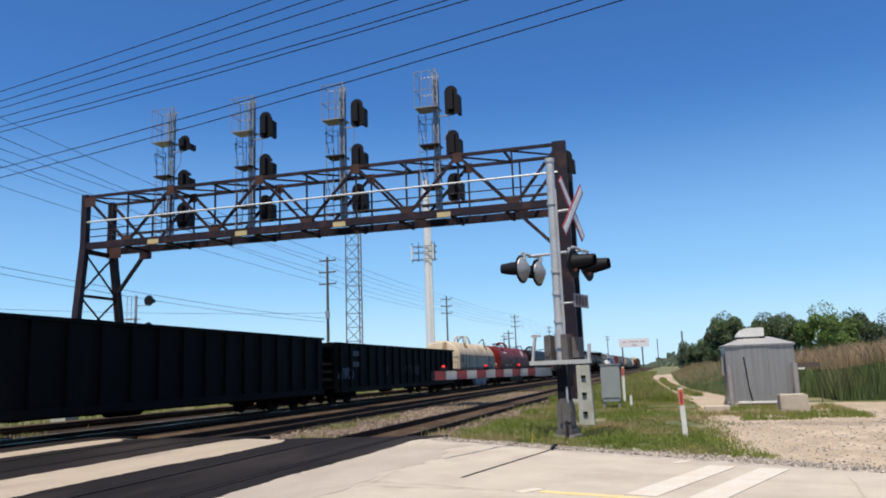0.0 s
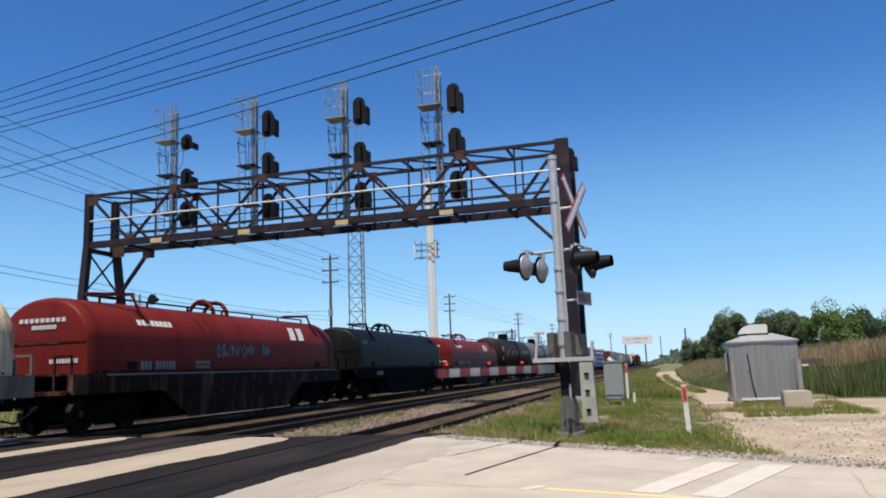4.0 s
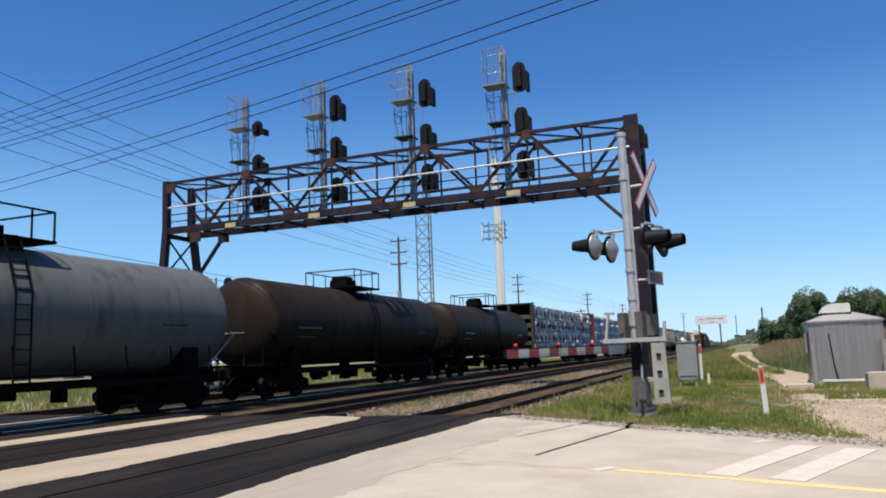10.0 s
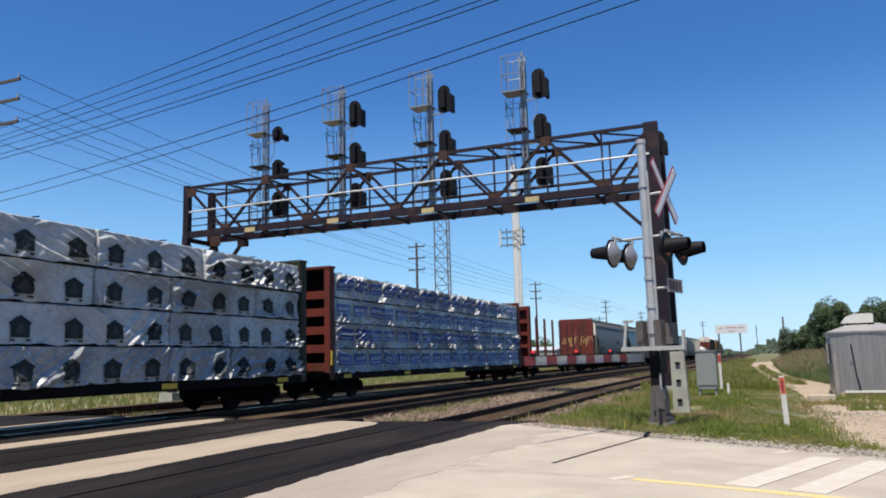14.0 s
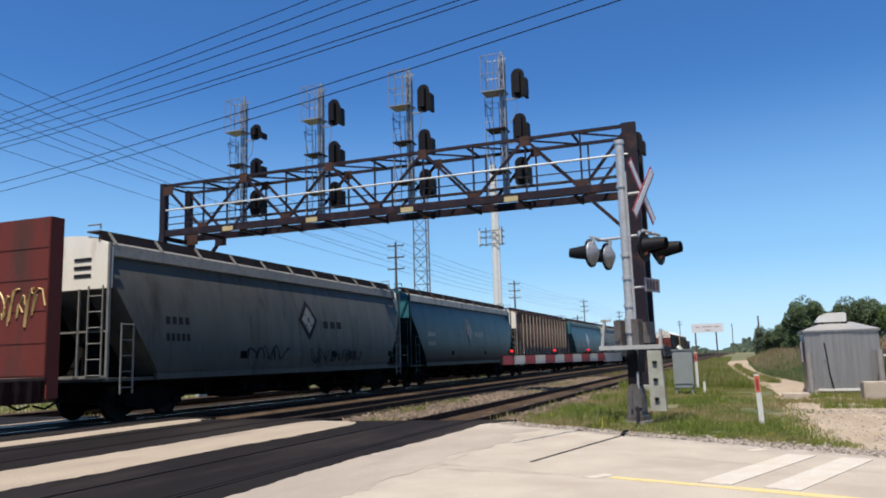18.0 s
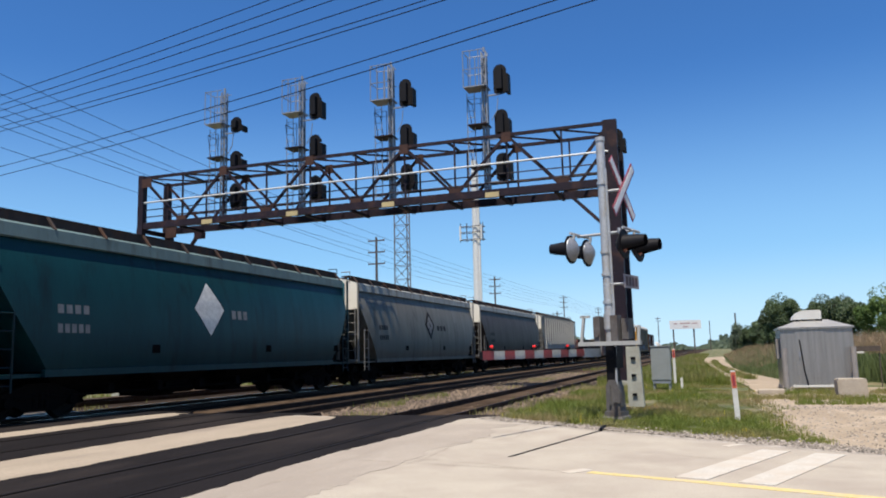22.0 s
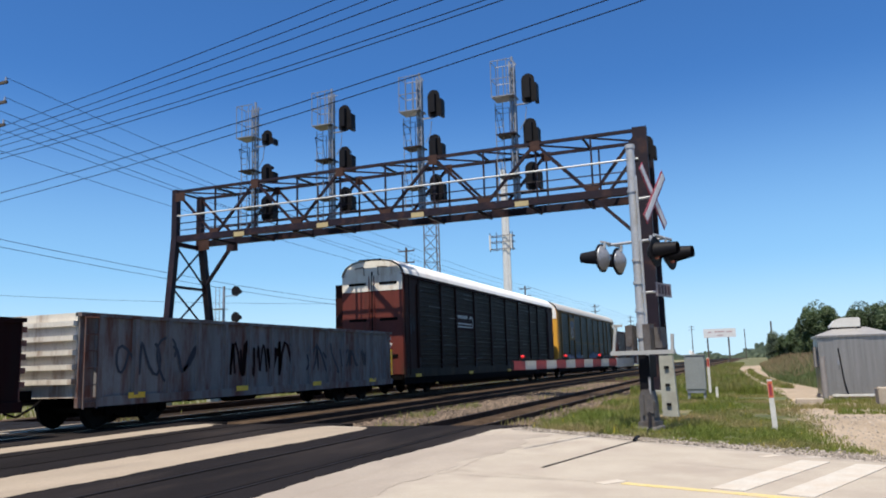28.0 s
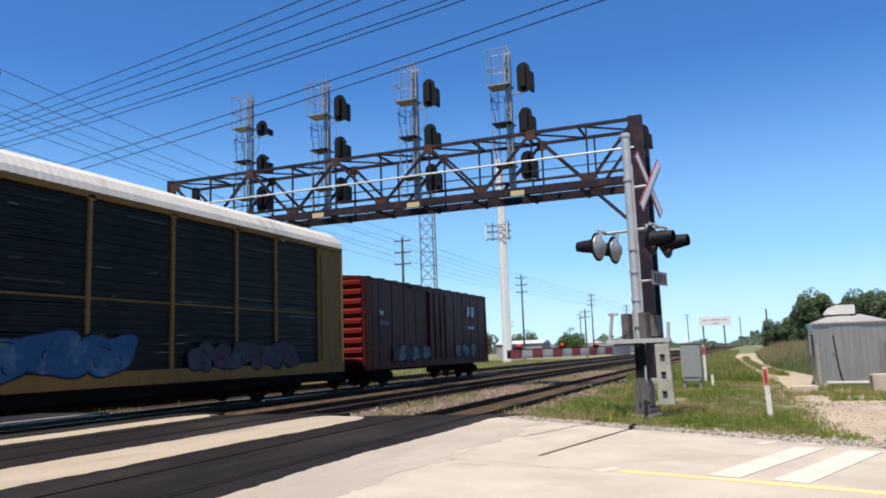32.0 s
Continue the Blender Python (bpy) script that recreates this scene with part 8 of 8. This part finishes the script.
for x, y, z in ((4.3, 180, 8.6), (-2.0, 330, 12)):
    tagged(new("bare_pole", smooth(mesh_of("bare_pole", rod(bmesh.new(), (x, y, -0.3), (x + 0.05, y, z), 0.16, 8), M["pole_wood"]))), "bare grey pole in the distance", "pole")
# lattice tower
tw = thing("lattice_tower", "slender galvanized lattice radio tower", "radio tower", (-49, 120, 0))
H, w = 32.5, 1.45
legs = [(-w, -0.8), (w, -0.8), (0, 1.6)]
for x, y in legs:
    part("tower_leg", rod(bmesh.new(), (x, y, -0.3), (x * 0.93, y * 0.93, H), 0.11, 8), M["tower"], tw)
n = 14
for i in range(3):
    (xa, ya), (xb, yb) = legs[i], legs[(i + 1) % 3]
    for k in range(n):
        z0, z1 = H * k / n, H * (k + 1) / n
        part("tower_brace", beam(bmesh.new(), (xa * 0.97, ya * 0.97, z0), (xb * 0.97, yb * 0.97, z1), 0.09), M["tower"], tw)
        part("tower_ring", beam(bmesh.new(), (xa * 0.97, ya * 0.97, z1), (xb * 0.97, yb * 0.97, z1), 0.07), M["tower"], tw)
mono = thing("monopole_mast", "white tubular antenna monopole with a platform", "antenna mast", (-33.15, 110, 0))
part("tube", rod(bmesh.new(), (0.0, 0, -0.3), (0.0, 0, 30.5), 0.62, 18, 0.42), M["white_pipe"], mono)
part("cable_tray", rod(bmesh.new(), (0.62, -0.15, 0), (0.5, -0.1, 30.0), 0.2, 8), M["white_pipe"], mono)
bm = bmesh.new()
for z in (18.3, 19.4, 20.3):
    pipe(bm, [(-2.2, -0.6, z), (-0.3, -0.6, z), (1.3, -0.6, z), (1.3, 0.6, z), (-2.2, 0.6, z), (-2.2, -0.6, z)], 0.06, 5)
for x in (-2.2, -1.2, 0.9, 1.3):
    rod(bm, (x, -0.6, 17.9), (x, -0.6, 20.8), 0.07, 6)
part("antenna_frame", bm, M["antenna"], mono)
for x in (-2.2, 1.1):
    part("antenna", B(x - 0.12, x + 0.12, -0.85, -0.65, 18.2, 20.4), M["white_pipe"], mono)
part("finial", rod(bmesh.new(), (0, 0, 30.5), (0, 0, 32.0), 0.06, 6), M["galv"], mono)
# billboard by the line
bb = thing("billboard", "white sign board with red marks on tall posts", "billboard", (-4.8, 140, 0))
part("board", B(-2.6, 2.6, -0.1, 0.1, 4.55, 6.05), M["sign_white"], bb)
for x in (-2.05, 1.35):
    part("post", B(x - 0.12, x + 0.12, 0.1, 0.3, -0.3, 6.0), M["pole_wood"], bb)
for k, (x, ww, z) in enumerate(((-1.9, 0.6, 5.4), (-0.8, 1.6, 5.45), (1.1, 0.9, 5.4), (-0.4, 0.9, 4.85))):
    part("sign_bar", B(x, x + ww, -0.12, -0.1, z, z + 0.16), M["dull_red"], bb)

# ---- far side of the tracks ----


def house(x, y):
    t = thing("house", "two-storey grey house with a hipped shingle roof", "house", (x, y, 0))
    part("wall", B(-9, 7, 0, 9, -0.3, 6.6), M["siding"], t)
    bm = bmesh.new()
    a = [bm.verts.new(p) for p in ((-9.8, -0.8, 6.6), (7.8, -0.8, 6.6), (7.8, 9.8, 6.6), (-9.8, 9.8, 6.6))]
    b = [bm.verts.new(p) for p in ((-5, 4.4, 10.2), (1.5, 4.4, 10.2), (1.5, 4.6, 10.2), (-5, 4.6, 10.2))]
    for i in range(4):
        bm.faces.new((a[i], a[(i + 1) % 4], b[(i + 1) % 4], b[i]))
    bm.faces.new(b)
    bm.faces.new(a)
    part("roof", bm, M["shingle"], t)
    part("fascia", B(-9.8, 7.8, -0.85, -0.75, 6.4, 6.65), M["post_white"], t)
    for z in (1.0, 4.2):
        for k in range(7):
            xx = -8.0 + k * 2.1
            wn = part("window", B(xx, xx + 1.0, -0.04, 0.02, z, z + 1.5), M["window"], t)
            part("frame", B(xx - 0.08, xx + 1.08, -0.06, -0.04, z + 0.7, z + 0.78), M["post_white"], wn)
            part("sill", B(xx - 0.1, xx + 1.1, -0.1, 0.0, z - 0.1, z), M["post_white"], wn)


house(-104.5, 90)


def low_shed(x, y, L, D, z, wall, label):
    t = thing("shed", label, "shed", (x, y, 0))
    part("wall", B(0, L, 0, D, -0.3, z), M[wall], t)
    bm = bmesh.new()
    a = [bm.verts.new(p) for p in ((-0.3, -0.3, z), (L + 0.3, -0.3, z), (L + 0.3, D + 0.3, z), (-0.3, D + 0.3, z))]
    b = [bm.verts.new(p) for p in ((-0.3, D / 2, z + 0.9), (L + 0.3, D / 2, z + 0.9))]
    bm.faces.new((a[0], a[1], b[1], b[0]))
    bm.faces.new((a[2], a[3], b[0], b[1]))
    bm.faces.new((a[1], a[2], b[1]))
    bm.faces.new((a[3], a[0], b[0]))
    bm.faces.new(a)
    part("roof", bm, M["metal_roof"], t, "pale metal roof")
    part("door", B(L * 0.2, L * 0.45, -0.05, 0.0, 0, z * 0.75), M["window"], t)


low_shed(-95.5, 92, 6, 8, 2.6, "siding", "small pale shed with a metal roof")
low_shed(-87.5, 88, 8, 8, 3.0, "shed_blue", "low slate-blue shed with a pale metal roof")
low_shed(-60, 190, 12, 9, 3.2, "siding", "low pale building beyond the tracks")
low_shed(-38, 240, 7, 3, 2.6, "shed_blue", "dark blue freight container used as a shed")
low_shed(-150, 620, 60, 30, 6, "siding", "long pale industrial building far off")

# ---- trees ----


def tree(x, y, h, r, seed, leaf="leaf", n=2600, size=0.34, low=0.25):
    """Tapered trunk and limbs, and a crown of leaf clumps with gaps."""
    rnd = random.Random(seed)
    t = thing("tree", "leafy green summer tree with an uneven crown", "tree", (x, y, -0.1), "trees")
    bm = bmesh.new()
    top = Vector((rnd.uniform(-0.4, 0.4), rnd.uniform(-0.4, 0.4), h * 0.72))
    rod(bm, (0, 0, 0), top, h * 0.03, 8, h * 0.01)
    tips = []
    for k in range(9):
        f = rnd.uniform(0.2, 0.85)
        a = rnd.uniform(0, math.tau)
        p = top * f
        q = p + Vector((math.cos(a) * r * rnd.uniform(0.4, 0.85), math.sin(a) * r * rnd.uniform(0.4, 0.85), h * rnd.uniform(0.08, 0.25)))
        rod(bm, p, q, h * 0.011, 6, h * 0.004)
        tips.append(q)
    part("trunk", bm, M["bark"], t)
    clumps = [(q, r * rnd.uniform(0.26, 0.42)) for q in tips] + [(top + Vector((0, 0, h * 0.12)), r * 0.5)]
    for k in range(17):
        a = rnd.uniform(0, math.tau)
        z = rnd.uniform(low, 0.86)
        rr = r * (0.85 - abs(z - 0.5) * 0.7) * rnd.uniform(0.4, 1.0)
        clumps.append((Vector((math.cos(a) * rr, math.sin(a) * rr, h * z)), r * rnd.uniform(0.20, 0.36)))
    verts, faces = [], []
    for k in range(n):
        c, cr = clumps[rnd.randrange(len(clumps))]
        d = Vector((rnd.gauss(0, 1), rnd.gauss(0, 1), rnd.gauss(0, 0.8))).normalized() * cr * rnd.uniform(0.55, 1.05) ** 0.7
        p = c + d
        u = Vector((rnd.gauss(0, 1), rnd.gauss(0, 1), rnd.gauss(0, 1))).normalized()
        v = u.cross(Vector((rnd.gauss(0, 1), rnd.gauss(0, 1), rnd.gauss(0, 1)))).normalized()
        s = size * rnd.uniform(0.6, 1.3)
        i = len(verts)
        verts += [p - u * s, p + v * s * 0.55, p + u * s, p - v * s * 0.55]
        faces.append((i, i + 1, i + 2, i + 3))
    me = bpy.data.meshes.new("crown")
    me.from_pydata([tuple(v) for v in verts], [], faces)
    me.materials.append(M[leaf])
    part("crown", me, None, t)


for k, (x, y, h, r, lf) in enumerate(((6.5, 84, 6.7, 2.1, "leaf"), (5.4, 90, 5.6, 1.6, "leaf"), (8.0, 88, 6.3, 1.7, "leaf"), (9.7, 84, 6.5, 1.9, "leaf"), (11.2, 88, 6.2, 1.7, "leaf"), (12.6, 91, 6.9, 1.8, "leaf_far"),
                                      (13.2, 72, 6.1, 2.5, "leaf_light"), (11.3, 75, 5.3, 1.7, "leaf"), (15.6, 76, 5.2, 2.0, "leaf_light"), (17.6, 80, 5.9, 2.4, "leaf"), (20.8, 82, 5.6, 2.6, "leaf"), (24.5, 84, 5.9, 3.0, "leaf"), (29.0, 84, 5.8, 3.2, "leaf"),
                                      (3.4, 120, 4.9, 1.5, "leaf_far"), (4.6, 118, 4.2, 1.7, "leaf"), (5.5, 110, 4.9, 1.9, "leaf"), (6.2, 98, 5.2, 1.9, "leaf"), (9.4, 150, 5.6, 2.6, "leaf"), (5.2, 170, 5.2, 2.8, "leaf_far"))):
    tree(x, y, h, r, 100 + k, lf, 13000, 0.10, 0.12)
for k, (x, y, h, r, lf) in enumerate(((-92.5, 96, 8.6, 4.0, "leaf"), (-88, 108, 8.0, 4.0, "leaf"), (-83, 96, 6.4, 3.4, "leaf"), (-77.5, 98, 6.8, 3.6, "leaf"),
                                      (-70, 150, 6.5, 4.0, "leaf"), (-61, 180, 7.0, 4.5, "leaf_light"), (-66, 170, 6.0, 4.0, "leaf"), (-55, 200, 6.0, 4.5, "leaf"), (-99, 83, 3.6, 1.6, "leaf_light"), (-46, 215, 6.5, 4.5, "leaf_light"))):
    tree(x, y, h, r, 200 + k, lf, 4000, 0.27)
# hedge line on the horizon
rnd = random.Random(9)
verts, faces = [], []
for k in range(9000):
    x = rnd.uniform(-420, 260)
    y = rnd.uniform(620, 700)
    z = abs(rnd.gauss(0, 1)) * (2.4 + 1.6 * math.sin(x * 0.05) + 1.2 * math.sin(x * 0.17 + 1))
    s = rnd.uniform(0.8, 2.2)
    i = len(verts)
    verts += [(x - s, y, z - s * 0.6), (x + s, y + rnd.uniform(-1, 1), z - s * 0.4), (x + s * 0.7, y, z + s), (x - s * 0.8, y, z + s * 0.8)]
    faces.append((i, i + 1, i + 2, i + 3))
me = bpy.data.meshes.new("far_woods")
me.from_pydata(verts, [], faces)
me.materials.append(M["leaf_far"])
tagged(new("far_woods", me), "belt of distant trees with haze mixed into the leaf colour", "woods", "", "stuff")

# ---- grasses, reeds, stones ----


def tufts(name, label, category, n, place, hmin, hmax, width, material, seed, lean=0.35):
    """Many single bent blades, joined."""
    rnd = random.Random(seed)
    verts, faces = [], []
    for _ in range(n):
        p = place(rnd)
        if p is None:
            continue
        x, y, z, f = p
        h = rnd.uniform(hmin, hmax) * f
        a = rnd.uniform(0, math.tau)
        w = width * rnd.uniform(0.6, 1.3)
        dx, dy = math.cos(a) * w, math.sin(a) * w
        l, b = rnd.uniform(0, lean) * h, rnd.uniform(0, math.tau)
        lx, ly = math.cos(b) * l, math.sin(b) * l
        i = len(verts)
        verts += [(x - dx, y - dy, z), (x + dx, y + dy, z), (x + lx * 0.35 + dx * 0.7, y + ly * 0.35 + dy * 0.7, z + h * 0.6),
                  (x + lx * 0.35 - dx * 0.7, y + ly * 0.35 - dy * 0.7, z + h * 0.6), (x + lx, y + ly, z + h)]
        faces += [(i, i + 1, i + 2, i + 3), (i + 3, i + 2, i + 4)]
    me = bpy.data.meshes.new(name)
    me.from_pydata(verts, [], faces)
    me.materials.append(M[material])
    return tagged(new(name, me), label, category, "", "stuff")


def verge_spot(r):
    y = 11.4 + 27 * r.random() ** 1.7
    lo = -4.2 if y > 15.2 else -4.2 + (15.2 - y) * 1.35
    hi = 2.4 if y < 25 else 1.0
    if hi <= lo:
        return None
    x = lo + (hi - lo) * r.random()
    d = noise.noise((x * 0.8, y * 0.5, 3.0)) + 0.5 * noise.noise((x * 2.6, y * 1.6, 8.0))
    soft = 0.75 + 0.35 * noise.noise((0.3, y * 0.7, 1.0)) - 0.25 * (y > 19)
    if d < -0.28 or (x > soft - 0.4 and r.random() < (x - soft + 0.4) / 1.2) or (x > 1.2 and d < 0.05):
        return None
    f = (0.45 + 0.6 * max(0, d + 0.3)) * (1.0 + 0.5 * (x < -2.4))
    if x > -0.6:
        f *= 0.55
    return x, y, -0.06, f


tufts("verge_grass", "green and yellowing grass growing on the verge", "grass", 150000, verge_spot, 0.06, 0.21, 0.006, "blade", 1, 0.6)
tufts("yellow_flowers", "small yellow wild flowers in the grass", "flowers", 600, verge_spot, 0.10, 0.22, 0.007, "flower", 2, 0.1)


def far_verge(r):
    y = 30 + 120 * r.random() ** 1.8
    x = -4.4 + (4.8 - 0.036 * (y - 30) if y < 75 else 3.1) * r.random()
    return x, y, -0.07, 0.7 + 0.8 * r.random()


tufts("far_verge_grass", "long grass between the tracks and the dirt track", "grass", 48000, far_verge, 0.12, 0.36, 0.013, "blade", 3)


def crown_strip(r):
    y = 35 + 45 * r.random() ** 1.4
    f = (y - 35.5) / (78 - 35.5)
    return 1.2 * (1 - f) ** 2 - 0.25 * (1 - (1 - f) ** 2) + r.gauss(0, 0.12), y, -0.05, 1.0


tufts("track_centre_grass", "strip of grass between the wheel ruts", "grass", 5000, crown_strip, 0.08, 0.22, 0.015, "blade", 8)


def block_spot(r):
    x, y = 0.8 + 3.8 * r.random(), 19.6 + 5.6 * r.random()
    if noise.noise((x * 1.2, y * 0.8, 5.0)) < -0.02:
        return None
    return x, y, -0.06, 1.0


tufts("yard_grass", "thin dry grass round the hut and the concrete block", "grass", 11000, block_spot, 0.05, 0.16, 0.008, "blade", 9)


def reed_spot(r):
    if r.random() < 0.55:
        x, y = 4.9 + 16 * r.random() ** 1.3, 28 + 26 * r.random() ** 1.5
        if x < 5.4 + (y - 28) * -0.05:
            return None
        return x, y, -0.07, 0.75 + 0.45 * min(1, (x - 4.6) / 3.5)
    y = 31 + 85 * r.random() ** 1.3
    edge = 0.9 + 1.9 * max(0.0, 1 - (y - 31) / 24) ** 1.5
    x = edge + 8.0 * r.random() ** 1.4
    return x, y, -0.07, 0.22 + 0.7 * min(1.0, (x - edge) / 3)


tufts("reed_bed", "tall green reeds beside the dirt yard", "reeds", 90000, reed_spot, 0.9, 1.75, 0.009, "reed", 4, 0.5)


def plume_spot(r):
    p = reed_spot(r)
    if p is None or (p[0] < 5.2 and (p[1] < 40 or r.random() < 0.6)):
        return None
    return p[0], p[1], 1.12 * p[3], p[3]


tufts("reed_plumes", "dry brownish reed plumes above the reeds", "reeds", 30000, plume_spot, 0.3, 0.7, 0.010, "plume", 5, 0.6)


def left_field(r):
    y = 8 + 120 * r.random() ** 1.5
    x = -25.5 - 40 * r.random() ** 1.4
    return x, y, -0.3, 0.5 + 0.5 * r.random() + 0.8 * min(1.0, (-25.5 - x) / 12)


tufts("field_grass", "long yellow-green grass beyond the tracks", "grass", 34000, left_field, 0.14, 0.36, 0.028, "blade", 6)


def between(r):
    k = r.choice((-8.45, -4.9, -17.8, -8.45))
    y = 16.4 + 50 * r.random() ** 1.6
    x = k + r.gauss(0, 0.45)
    if noise.noise((x * 0.5, y * 0.35, 7.0)) < 0.12:
        return None
    return x, y, -0.13, 1.0


tufts("track_weeds", "low green weeds in the ballast", "weeds", 9000, between, 0.05, 0.2, 0.012, "blade", 7)


def stones(name, label, n, place, smin, smax, material, seed):
    rnd = random.Random(seed)
    verts, faces = [], []
    for _ in range(n):
        p = place(rnd)
        if p is None:
            continue
        x, y, z, f = p
        s = rnd.uniform(smin, smax)
        i = len(verts)
        for dx, dy, dz in ((1, 0, 0), (-1, 0, 0), (0, 1, 0), (0, -1, 0), (0, 0, 0.8), (0, 0, -0.6)):
            k = s * rnd.uniform(0.6, 1.2)
            verts.append((x + dx * k + rnd.uniform(-0.2, 0.2) * s, y + dy * k, z + dz * k))
        for a, b in ((0, 2), (2, 1), (1, 3), (3, 0)):
            faces += [(i + a, i + b, i + 4), (i + b, i + a, i + 5)]
    me = bpy.data.meshes.new(name)
    me.from_pydata(verts, [], faces)
    me.materials.append(M[material])
    return tagged(new(name, me), label, "stones", "", "stuff")


def ballast_spot(r):
    y = 15.6 + 34 * r.random() ** 1.5
    x = r.choice((-8.45, -8.45, -4.75)) + r.gauss(0, 0.42)
    return x, y, -0.12, 1


stones("ballast_stones", "loose beige ballast stones between the tracks", 20000, ballast_spot, 0.022, 0.065, "ballast_stone", 11)


def edge_spot(r):
    f = r.random()
    x, y = -4.5 + 6.9 * f, 15.2 - 5.0 * f
    return x + r.gauss(0, 0.12), y + abs(r.gauss(0, 0.28)) - 0.1, -0.01, 1


stones("shoulder_gravel", "grey gravel along the pavement edge", 5000, edge_spot, 0.01, 0.03, "stone", 12)


def yard_spot(r):
    return 1.0 + 8 * r.random(), 10.6 + 12 * r.random() ** 1.4, -0.062, 1


stones("yard_stones", "small stones scattered over the dirt yard", 6000, yard_spot, 0.008, 0.03, "stone", 13)
motions()
